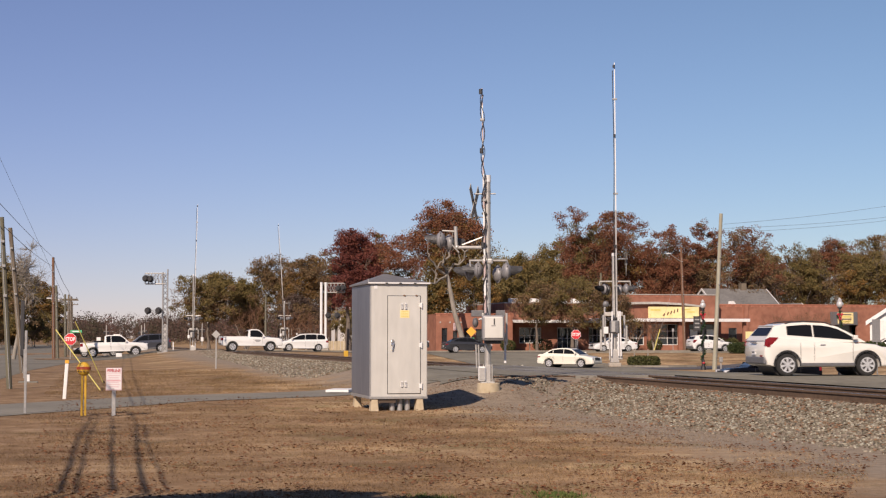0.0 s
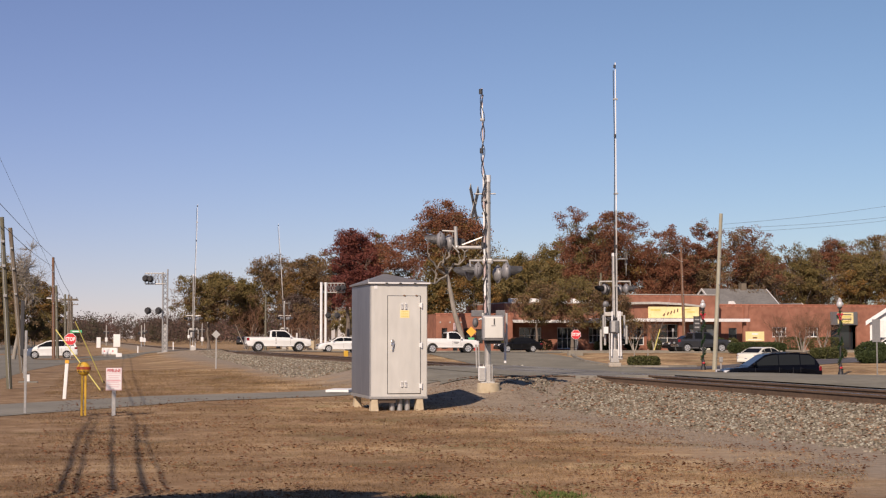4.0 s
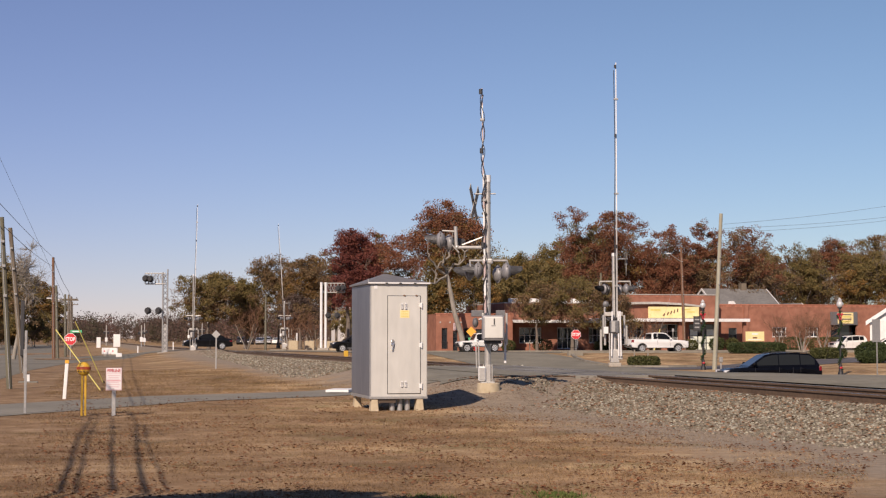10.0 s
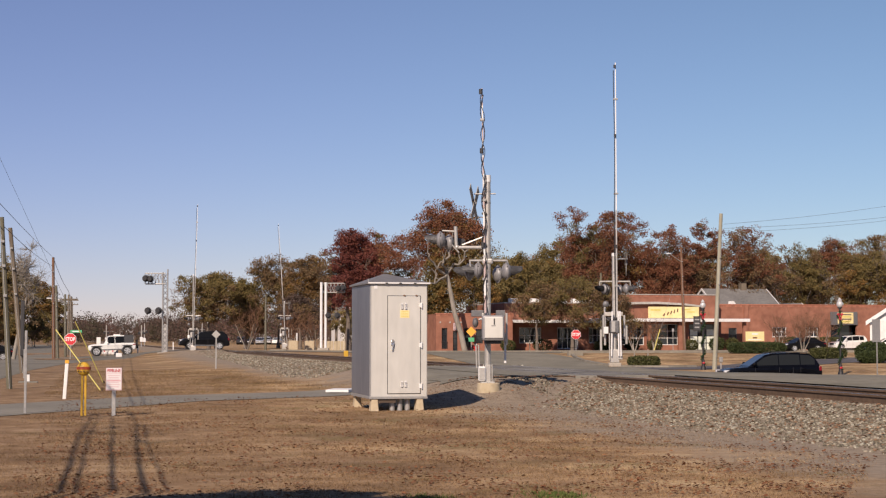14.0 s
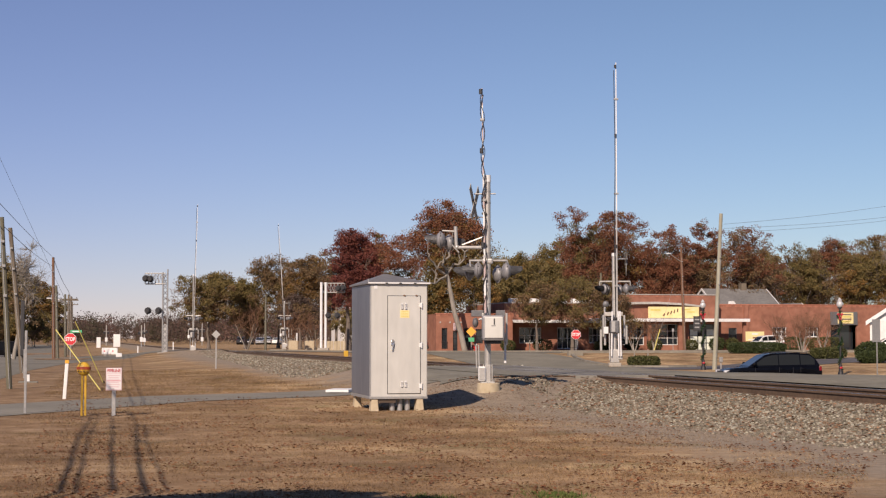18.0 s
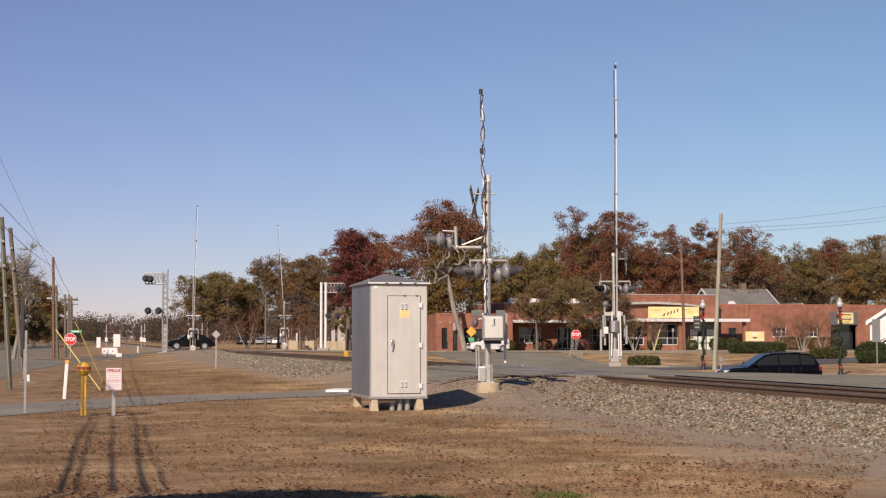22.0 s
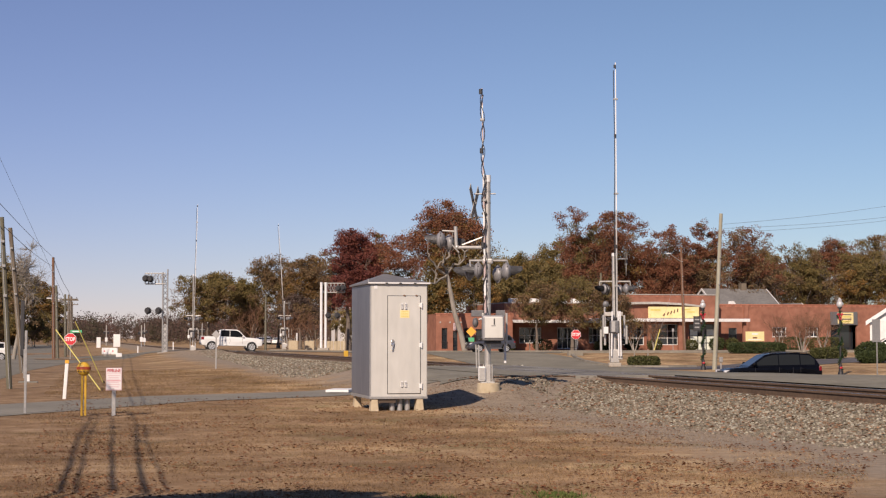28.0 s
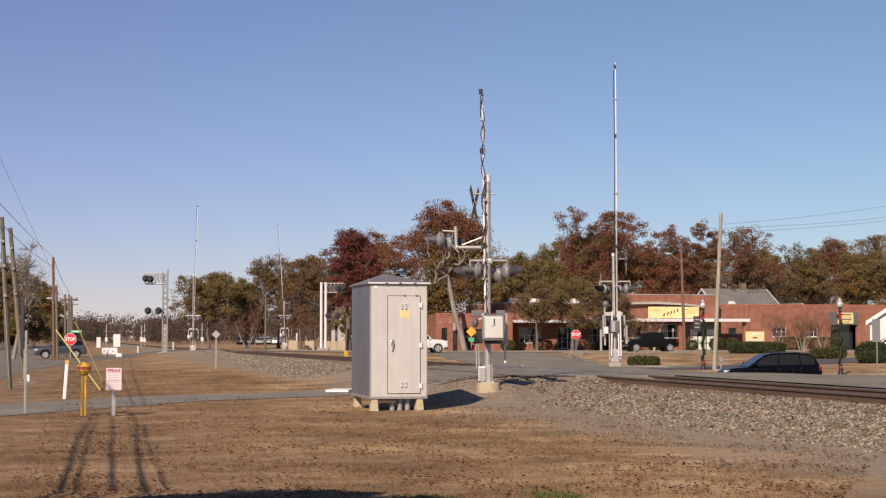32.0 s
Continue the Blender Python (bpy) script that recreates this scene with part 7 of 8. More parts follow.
P_WHITE = paint("car_white", (0.73, 0.73, 0.71))
P_PEARL = paint("car_pearl_white", (0.72, 0.705, 0.645))
P_CREAM = paint("car_cream_white", (0.74, 0.72, 0.62))
P_BLACK = mat("car_black", [(0.006, 0.006, 0.007), (0.009, 0.009, 0.010)], 3, 0.18, 0.0, spec=0.16, coat=0.06)
P_NAVY = mat("car_dark_navy", [(0.002, 0.0022, 0.004), (0.003, 0.0035, 0.006)], 3, 0.22, 0.0, spec=0.11, coat=0.05)
P_GREY = paint("car_dark_grey", (0.055, 0.058, 0.066), 0.25, 0.4)
P_GUN = paint("car_gunmetal", (0.10, 0.105, 0.125), 0.25, 0.5)
P_SILVER = paint("car_silver", (0.42, 0.43, 0.44), 0.25, 0.6)

SHAPES = {
    # length, width, wheelbase, wheel radius, underside, belt; top line of the lower body front of the tail; cabin outline; pillars
    "sedan": dict(w=1.80, wb=2.75, r=0.325, low=0.24, belt=0.93,
                  top=[(-2.36, 0.50), (-2.40, 0.66), (-2.36, 0.92), (-2.20, 0.99), (-1.55, 1.0), (0.2, 0.95), (1.1, 0.93), (1.9, 0.84), (2.28, 0.72), (2.40, 0.56), (2.38, 0.34)],
                  cab=[(-1.95, 0.98), (-1.15, 1.36), (-0.55, 1.43), (0.05, 1.43), (0.45, 1.37), (1.28, 0.92)], pillars=(-1.05, -0.15), glass=(-1.5, 0.95)),
    "suv": dict(w=1.84, wb=2.68, r=0.355, low=0.30, belt=1.05,
                top=[(-2.22, 0.55), (-2.27, 0.75), (-2.25, 1.0), (-2.12, 1.08), (-0.6, 1.06), (1.05, 1.02), (1.85, 0.97), (2.18, 0.84), (2.30, 0.62), (2.28, 0.38)],
                cab=[(-2.16, 1.07), (-1.98, 1.42), (-1.72, 1.64), (-0.9, 1.68), (-0.1, 1.66), (0.35, 1.58), (1.18, 1.02)], pillars=(-1.25, -0.25), glass=(-1.95, 0.9)),
    "crossover": dict(w=1.80, wb=2.74, r=0.345, low=0.28, belt=1.06,
                      top=[(-2.08, 0.48), (-2.16, 0.66), (-2.13, 1.0), (-2.02, 1.20), (-1.3, 1.15), (-0.5, 1.10), (0.91, 1.04), (1.66, 0.98), (2.09, 0.84), (2.27, 0.62), (2.25, 0.36)],
                      cab=[(-2.12, 1.09), (-1.74, 1.52), (-1.40, 1.61), (-0.7, 1.66), (0.0, 1.63), (0.45, 1.52), (1.36, 1.04)], pillars=(-0.45, 9), glass=(-1.36, 0.93), rise=0.15),
    "minivan": dict(w=1.95, wb=3.0, r=0.34, low=0.24, belt=1.0,
                    top=[(-2.46, 0.5), (-2.52, 0.7), (-2.48, 1.0), (-2.40, 1.05), (-0.6, 1.02), (1.35, 1.0), (2.05, 0.92), (2.42, 0.74), (2.55, 0.55), (2.52, 0.34)],
                    cab=[(-2.43, 1.04), (-2.2, 1.50), (-1.95, 1.62), (-0.9, 1.66), (0.1, 1.62), (0.45, 1.54), (1.75, 0.98)], pillars=(-1.35, -0.15), glass=(-2.2, 1.25)),
    "pickup": dict(w=1.96, wb=3.65, r=0.39, low=0.42, belt=1.2,
                   top=[(-2.85, 0.62), (-2.92, 0.75), (-2.90, 1.22), (-0.85, 1.22), (-0.80, 1.20), (1.15, 1.19), (1.30, 1.22), (2.50, 1.13), (2.82, 1.0), (2.90, 0.75), (2.86, 0.48)],
                   cab=[(-0.86, 1.19), (-0.78, 1.80), (-0.5, 1.88), (0.45, 1.87), (0.65, 1.82), (1.34, 1.19)], pillars=(-0.25, 9), glass=(-0.68, 1.05)),
    "worktruck": dict(w=2.0, wb=3.6, r=0.40, low=0.46, belt=1.22,
                      top=[(-2.85, 0.66), (-2.95, 0.75), (-2.93, 1.28), (-0.35, 1.28), (-0.30, 1.22), (1.25, 1.21), (1.35, 1.25), (2.55, 1.18), (2.86, 1.05), (2.94, 0.75), (2.90, 0.5)],
                      cab=[(-0.36, 1.21), (-0.28, 1.85), (0.0, 1.95), (0.6, 1.94), (0.78, 1.88), (1.38, 1.21)], pillars=(9, 9), glass=(-0.15, 1.1)),
    "crewpickup": dict(w=1.98, wb=3.9, r=0.41, low=0.46, belt=1.24,
                       top=[(-2.95, 0.64), (-3.0, 0.78), (-2.98, 1.25), (-1.30, 1.25), (-1.25, 1.23), (1.20, 1.22), (1.32, 1.25), (2.55, 1.18), (2.90, 1.04), (2.98, 0.75), (2.94, 0.5)],
                       cab=[(-1.32, 1.22), (-1.22, 1.84), (-0.9, 1.93), (0.42, 1.92), (0.66, 1.86), (1.38, 1.22)], pillars=(-0.20, 9), glass=(-1.1, 1.08)),
    "boxcar": dict(w=1.76, wb=2.50, r=0.335, low=0.26, belt=1.02,
                   top=[(-1.86, 0.50), (-1.92, 0.70), (-1.90, 1.0), (-1.80, 1.08), (-0.6, 1.04), (0.85, 1.0), (1.50, 0.96), (1.84, 0.82), (1.95, 0.60), (1.93, 0.36)],
                   cab=[(-1.86, 1.05), (-1.74, 1.45), (-1.58, 1.60), (-0.8, 1.64), (0.0, 1.61), (0.36, 1.53), (0.98, 1.0)], pillars=(-0.95, -0.10), glass=(-1.5, 0.72)),
    "jeep": dict(w=1.86, wb=2.80, r=0.41, low=0.48, belt=1.10,
                 top=[(-2.13, 0.64), (-2.17, 0.78), (-2.15, 1.04), (-1.98, 1.10), (0.72, 1.11), (1.80, 1.06), (2.10, 0.96), (2.17, 0.76), (2.13, 0.60)],
                 cab=[(-2.02, 1.09), (-1.96, 1.78), (-1.85, 1.83), (0.15, 1.84), (0.34, 1.80), (0.72, 1.10)], pillars=(-1.15, -0.28), glass=(-1.85, 0.42)),
}



def shortened(kind, k):
    """The same shape with its length scaled by k."""
    a = SHAPES[kind]
    return dict(a, wb=a["wb"] * k, top=[(x * k, z) for x, z in a["top"]], cab=[(x * k, z) for x, z in a["cab"]], pillars=tuple(x * k if x < 5 else x for x in a["pillars"]), glass=tuple(x * k for x in a["glass"]))


for kind, k in (("sedan", 0.93), ("crewpickup", 0.91), ("worktruck", 0.94), ("minivan", 0.93), ("crossover", 0.95)):
    SHAPES[kind] = shortened(kind, k)


def make_wheel(parent, x, y, z, r, side):
    """Tyre with rim and spokes; local origin at the hub."""
    hub = part("wheel", tube((0, -0.02, 0), (0, 0.02, 0), r * 0.3, sides=10), M_DARKPLASTIC, parent)
    hub.matrix_basis = pose(x, y, z)
    bm = tube((0, -0.11, 0), (0, 0.11, 0), r, sides=24)
    bmesh.ops.bevel(bm, geom=[e for e in bm.edges if abs(e.verts[0].co.y - e.verts[1].co.y) < 0.01], offset=0.03, segments=2, affect="EDGES")
    part("tyre", bm, M_RUBBER, hub)
    o = 0.112 * side
    # dark disc stands in for the shade in the gaps between spokes
    part("spoke_shade", tube((0, o - 0.03 * side, 0), (0, o - 0.012 * side, 0), r * 0.64, sides=20), M_DARKPLASTIC, hub)
    bm = tube((0, o - 0.012 * side, 0), (0, o + 0.012 * side, 0), r * 0.15, sides=12)
    for k in range(7):
        for lean in (-6, 6):
            box((0.042 * r / 0.35, 0.02, r * 0.50), (0, 0, 0), 0, bm, Matrix.Translation((0, o, 0)) @ pose(0, 0, 0, 0, 360 / 7 * k + lean, 0) @ pose(0, 0, r * 0.38))
    n = 20
    ring = []
    for rr in (r * 0.585, r * 0.68):
        for k in range(n):
            a = 6.28318 * k / n
            ring.append(bm.verts.new((rr * math.cos(a), o + 0.008 * side, rr * math.sin(a))))
    for k in range(n):
        bm.faces.new((ring[k], ring[(k + 1) % n], ring[n + (k + 1) % n], ring[n + k]))
    part("rim", bm, M_RIM, hub, "bright alloy rim")
    return hub


def vehicle(name, kind, body_paint, label, category, group="traffic", roof_rails=False, plate=True, logo=False):
    """A road vehicle that faces +x, its origin on the ground under its middle."""
    s = SHAPES[kind]
    v = thing(name, pose(0, 0, 0), label, category, group)
    w, wb, r, low, belt = s["w"], s["wb"], s["r"], s["low"], s["belt"]
    top, cab = s["top"], s["cab"]
    # lower body: side outline with wheel arches, given width, edges rounded
    out = [(top[0][0] + 0.03, low + 0.06)]
    ra = r * 1.16
    for cx in (-wb / 2, wb / 2):
        a0 = math.asin(max(-0.9, min(0.9, (low - r) / ra)))
        for k in range(9):
            a = (math.pi - a0) + (a0 - (math.pi - a0)) * k / 8
            out.append((cx + ra * math.cos(a), r + ra * math.sin(a)))
    out += [(top[-1][0] - 0.03, low + 0.04)]
    outline = out + top[::-1]
    body = part("body", prism(outline, w, bevel=0.075), body_paint, v, smooth=True, crease=28)
    # dark floor and wheel housings
    bm = box((wb + 0.9, w - 0.3, 0.12), (0, 0, low + 0.06))
    for cx in (-wb / 2, wb / 2):
        tube((cx, -w / 2 + 0.24, r), (cx, w / 2 - 0.24, r), ra * 0.97, sides=20, bm=bm)
    part("underbody", bm, M_BLACK, v)
    # cabin, narrower towards the roof
    cb = cab[0][1]
    tall = max(z for _, z in cab) - cb

    def half(z):
        return w / 2 - 0.035 - 0.17 * max(0.0, (z - cb)) / tall - 0.02

    bm = bmesh.new()
    a = [bm.verts.new((x, -half(z), z)) for x, z in cab]
    b = [bm.verts.new((x, half(z), z)) for x, z in cab]
    n = len(cab)
    fs = [bm.faces.new(a), bm.faces.new(b[::-1])]
    for i in range(n):
        fs.append(bm.faces.new((a[i], b[i], b[(i + 1) % n], a[(i + 1) % n])))
    bmesh.ops.recalc_face_normals(bm, faces=fs)
    bmesh.ops.bevel(bm, geom=[e for e in bm.edges if min(x.co.z for x in e.verts) > cb + 0.05 and abs(e.verts[0].co.y - e.verts[1].co.y) < 0.3], offset=0.06, segments=3, affect="EDGES")
    roof = part("cabin", bm, body_paint, v, smooth=True, crease=28)
    tops = [p for p in cab]

    def roofline(x):
        return float(np.interp(x, [p[0] for p in tops], [p[1] for p in tops]))

    # side glass between the pillars
    g0, g1 = s["glass"]
    cuts = [g0] + [p for p in s["pillars"] if p < 5] + [g1]
    for side in (-1, 1):
        for xa, xb in zip(cuts, cuts[1:]):
            xa2, xb2 = xa + 0.022, xb - 0.022
            pts = [(xa2, cb + 0.025 + s.get('rise', 0.05) * (g1 - xa2) / (g1 - g0))]
            bottom_right = (xb2, cb + 0.025 + s.get('rise', 0.05) * (g1 - xb2) / (g1 - g0))
            tp = []
            for k in range(6):
                x = xb2 + (xa2 - xb2) * k / 5
                z = roofline(x) - 0.075
                if z > cb + 0.07 + s.get('rise', 0.05) * (g1 - x) / (g1 - g0):
                    tp.append((x, z))
            pts = pts + [bottom_right] + tp
            bm = bmesh.new()
            vs = [bm.verts.new((x, side * (half(z) + 0.006), z)) for x, z in pts]
            bm.faces.new(vs)
            part("side_window", bm, M_CARGLASS, roof, "dark tinted side glass")
    # windscreen and rear glass
    for (xa, za), (xb, zb), nm in ((cab[-1], cab[-2], "windscreen"), (cab[0], cab[1], "rear_window")):
        d = Vector((xb - xa, 0, zb - za))
        nrm = Vector((d.z, 0, -d.x)).normalized() * (1 if nm == "windscreen" else -1)
        p0, p1 = Vector((xa, 0, za)) + d * (0.34 if kind == 'crossover' and nm == 'rear_window' else 0.10) + nrm * 0.008, Vector((xa, 0, za)) + d * 0.93 + nrm * 0.008
        bm = bmesh.new()
        bm.faces.new([bm.verts.new(q) for q in ((p0.x, -half(p0.z) + 0.07, p0.z), (p0.x, half(p0.z) - 0.07, p0.z), (p1.x, half(p1.z) - 0.08, p1.z), (p1.x, -half(p1.z) + 0.08, p1.z))])
        part(nm, bm, M_CARGLASS, roof, "dark sloping glass")
    # doors: shut lines, handles, mirrors, sills
    doors = [p for p in s["pillars"] if p < 5] + [g1 - 0.05, max(g0 + 0.35, -wb / 2 + ra + 0.03)]
    for side in (-1, 1):
        for x in doors:
            part("door_gap", box((0.012, 0.006, belt - low - 0.22), (x, side * (w / 2 + 0.0005), (belt + low) / 2 + 0.08)), M_BLACK, body)
        for x in [p for p in s["pillars"] if p < 5] or [g0 + 0.15]:
            for q in (x - 0.32 if len([p for p in s["pillars"] if p < 5]) > 1 else x + 0.12,):
                part("door_handle", box((0.17, 0.03, 0.03), (q + 0.15, side * (w / 2 + 0.012), belt - 0.10), 0.008), M_CHROME if kind == "crossover" else body_paint, body)
        part("mirror", box((0.14, 0.16, 0.14), (g1 - 0.02, side * (w / 2 + 0.09), cb + 0.10), 0.03), body_paint, body, "door mirror")
        part("sill_trim", box((wb - 2 * ra - 0.05, 0.02, 0.09), (0, side * (w / 2 + 0.003), low + 0.08), 0.006), M_GREYLENS if kind in ("crossover", "suv", "jeep") else body_paint, body)
        fx, rx = top[-2][0] - 0.16, top[1][0] + 0.12
        hz = belt - 0.24 if kind not in ("pickup", "worktruck", "crewpickup", "jeep") else belt - 0.2
        part("headlight", box((0.34, 0.22, 0.15), (fx - 0.03, side * (w / 2 - 0.14), hz), 0.03), M_LENSW, body, "clear headlight")
        tz = belt - 0.09 if kind in ("crossover", "suv", "minivan") else belt - 0.14
        th = 0.26 if kind in ("crossover", "suv", "minivan") else (0.34 if "truck" in kind or "pickup" in kind else 0.16)
        if kind == "crossover":
            part("tail_light", prism([(-2.04, 0.93), (-2.00, 1.13), (-1.86, 1.20), (-1.58, 1.19), (-1.66, 1.10), (-1.80, 0.97), (-1.92, 0.90)], 0.05, Matrix.Translation((0, side * (w / 2 - 0.02), 0)), 0.006), M_LENSR, body, "swept dark red tail light")
        part("tail_light" if kind != "crossover" else "tail_light_corner", box((0.14 if kind in ("suv", "crossover") else 0.26, 0.24, th * 0.8), (rx + (-0.01 if kind == "suv" else 0.03), side * (w / 2 - 0.115), tz), 0.03), M_LENSR, body, "red tail light")
        for cx in (-wb / 2, wb / 2):
            bm = bmesh.new()
            m_ = 14
            arc = []
            for rr in (ra - 0.01, ra + 0.055):
                for k in range(m_ + 1):
                    a = -0.12 + (math.pi + 0.24) * k / m_
                    arc.append(bm.verts.new((cx + rr * math.cos(a), side * (w / 2 + 0.004), r + rr * math.sin(a))))
            for k in range(m_):
                bm.faces.new((arc[k], arc[k + 1], arc[m_ + 2 + k], arc[m_ + 1 + k]))
            bmesh.ops.solidify(bm, geom=bm.faces[:], thickness=0.02)
            part("arch_lip", bm, M_GREYLENS if kind in ("crossover", "jeep") else body_paint, body)
    part("front_bumper", box((0.16, w - 0.12, 0.22), (top[-1][0] - 0.03, 0, low + 0.16), 0.05), M_CHROME if "pickup" in kind or kind == "worktruck" else (M_BLACK if kind == "jeep" else body_paint), v)
    part("rear_bumper", box((0.18, w - 0.12, 0.24), (top[0][0] + 0.02, 0, low + 0.2), 0.05), M_CHROME if "pickup" in kind or kind == "worktruck" else (M_GREYLENS if kind in ("crossover", "jeep") else body_paint), v)
    part("grille", box((0.05, w * 0.5, 0.22), (top[-2][0] - 0.015, 0, belt - 0.3), 0.02), M_DARKPLASTIC, body)
    if plate:
        pl = part("number_plate", box((0.02, 0.31, 0.15), (top[1][0] - 0.012, 0, belt - 0.33 if kind != "pickup" else low + 0.3), 0.004), M_TRIM, body)
        part("plate_bar", box((0.006, 0.22, 0.05), (top[1][0] - 0.025, 0, belt - 0.33 if kind != "pickup" else low + 0.3)), M_GREYLENS, pl)
    if "pickup" in kind or kind == "worktruck":
        x0, x1 = top[2][0] + 0.08, cab[0][0] - 0.06
        zt = top[2][1]
        part("bed_floor", box((x1 - x0, w - 0.22, 0.02), ((x0 + x1) / 2, 0, zt + 0.004)), M_DARKPLASTIC, v, "dark load bed")
        for side in (-1, 1):
            part("bed_rail", box((x1 - x0 + 0.1, 0.09, 0.05), ((x0 + x1) / 2, side * (w / 2 - 0.075), zt + 0.02), 0.012), body_paint, v)
        part("tailgate", box((0.06, w - 0.2, 0.07), (x0 - 0.04, 0, zt + 0.02), 0.015), body_paint, v)
    if roof_rails:
        for side in (-1, 1):
            xa, xb = cab[2][0] + 0.05, cab[-2][0] - 0.2
            pts = []
            for k in range(11):
                x = xa + (xb - xa) * k / 10
                pts.append((x, side * (half(roofline(x)) - 0.05), roofline(x) + (0.035 if 0 < k < 10 else 0.0)))
            chain("roof_rail", pts, 0.017, M_BLACK, roof, "thin dark roof rail", sides=7)
    if kind == "jeep":
        bm = bmesh.new()
        x0, x1 = -2.0, -1.12
        cs = [(x0, 1.13), (x1, 1.13), (x1, 1.868), (-1.85, 1.858), (-1.97, 1.80)]
        a_ = [bm.verts.new((x, -half(z) - 0.012, z)) for x, z in cs]
        b_ = [bm.verts.new((x, half(z) + 0.012, z)) for x, z in cs]
        bm.faces.new(a_)
        bm.faces.new(b_[::-1])
        for i in range(len(cs)):
            bm.faces.new((a_[i], b_[i], b_[(i + 1) % len(cs)], a_[(i + 1) % len(cs)]))
        bmesh.ops.recalc_face_normals(bm, faces=bm.faces[:])
        part("soft_top", bm, M_BLACK, roof, "black fabric rear top")
        sw = part("spare_wheel", tube((-2.2, 0, 1.0), (-2.40, 0, 1.0), 0.4, sides=24), M_RUBBER, v, "spare wheel on the tail")
        for side in (-1, 1):
            part("fender", box((0.95, 0.2, 0.06), (wb / 2, side * (w / 2 + 0.02), r + ra + 0.02), 0.02), M_BLACK, v)
            part("fender", box((0.9, 0.16, 0.06), (-wb / 2, side * (w / 2 + 0.02), r + ra + 0.02), 0.02), M_BLACK, v)
    if logo:
        for side in (-1, 1):
            part("door_mark", box((0.5, 0.004, 0.08), (0.55, side * (w / 2 + 0.003), 0.98)), M_GREYLENS, body, "small dark mark on the door")
            part("door_mark", box((0.35, 0.004, 0.05), (0.55, side * (w / 2 + 0.003), 0.86)), M_GREYLENS, body)
    if kind == "crossover":
        part("spoiler", box((0.22, w - 0.5, 0.03), (cab[2][0] - 0.22, 0, cab[2][1] - 0.06), 0.01), body_paint, roof)
        part("tailgate_bar", box((0.03, 0.5, 0.05), (top[2][0] - 0.04, 0, belt - 0.02), 0.008), M_CHROME, body)
        part("reflector", box((0.02, 0.2, 0.05), (top[1][0] + 0.01, -w / 2 + 0.3, 0.62)), M_LENSR, body)
    wheels = []
    for cx in (-wb / 2, wb / 2):
        for side in (-1, 1):
            wheels.append(make_wheel(v, cx, side * (w / 2 - 0.12), r, r, side))
    return v, wheels, r


EAST, WEST = 139.2, 144.6
FLEET = {
    "ext_pickup": vehicle("pickup_truck", "pickup", P_WHITE, "white extended-cab pickup truck driving along the street", "pickup truck"),
    "work_truck": vehicle("pickup_truck", "worktruck", P_WHITE, "white two-door work pickup with a dark door mark", "pickup truck", logo=True),
    "crew_pickup": vehicle("pickup_truck", "crewpickup", P_WHITE, "white crew-cab pickup truck", "pickup truck"),
    "grey_pickup": vehicle("pickup_truck", "crewpickup", P_GREY, "dark grey crew-cab pickup truck", "pickup truck"),
    "black_pickup": vehicle("pickup_truck", "crewpickup", P_BLACK, "black crew-cab pickup truck", "pickup truck"),
    "grey_sedan": vehicle("sedan_car", "sedan", P_GREY, "dark grey four-door sedan on the street", "car"),
    "hatch": vehicle("suv_car", "crossover", P_WHITE, "small white hatchback on the street", "car"),
    "minivan": vehicle("minivan", "minivan", P_WHITE, "white minivan with dark windows", "minivan"),
    "dark_sedan_a": vehicle("sedan_car", "sedan", P_BLACK, "black four-door sedan on the street", "car"),
    "grey_suv_a": vehicle("suv_car", "suv", P_GUN, "grey sport utility car", "car"),
    "white_sedan_w": vehicle("sedan_car", "sedan", P_WHITE, "white four-door sedan on the street", "car"),
    "black_sedan": vehicle("sedan_car", "sedan", P_BLACK, "black four-door sedan on the street", "car"),
    "black_suv": vehicle("suv_car", "suv", P_BLACK, "black sport utility car", "car", roof_rails=True),
    "jeep": vehicle("off_road_car", "jeep", P_WHITE, "white boxy four-door off-road car", "car"),
    "black_sedan_b": vehicle("sedan_car", "sedan", P_BLACK, "black sedan with bright rims", "car"),
    "white_suv": vehicle("suv_car", "boxcar", P_WHITE, "small boxy white hatchback with dark glass", "car"),
    "grey_suv": vehicle("suv_car", "suv", P_GUN, "dark grey sport utility car", "car", roof_rails=True),
    "crossover": vehicle("suv_car", "crossover", P_PEARL, "pearl-white crossover with grey lower trim crossing the track", "car", roof_rails=True),
    "cream_sedan": vehicle("sedan_car", "sedan", P_CREAM, "cream-white four-door sedan turning into the side street", "car"),
}
parked, _, _ = vehicle("suv_car", "suv", P_NAVY, "dark navy sport utility car waiting behind the road", "car", "parked cars", roof_rails=True)
# this car's glass takes the paler colour that stands for daylight seen through it
for ob_ in parked.children_recursive:
    if ob_.type == "MESH" and ob_.name.startswith(("side_window", "windscreen")):
        ob_.data.materials[0] = M_CARGLASSPALE
parked.matrix_basis = pose(31.5, 66.0, gz(31.5, 66.0) + 0.02, 0, 0, 180 - 10)
for kind, pt, x_, y_, h_ in PARKED:
    pc, _, _ = vehicle("parked_car", kind, {"P_WHITE": P_WHITE, "P_GREY": P_GREY, "P_SILVER": P_SILVER}[pt], "%s car parked far down the street" % {"P_WHITE": "white", "P_GREY": "dark grey", "P_SILVER": "silver"}[pt], "car", "parked cars")
    pc.matrix_basis = pose(x_, y_, gz(x_, y_), 0, 0, h_)
pc, _, _ = vehicle("parked_car", "sedan", P_WHITE, "white car parked behind the shrubs", "car", "parked cars")
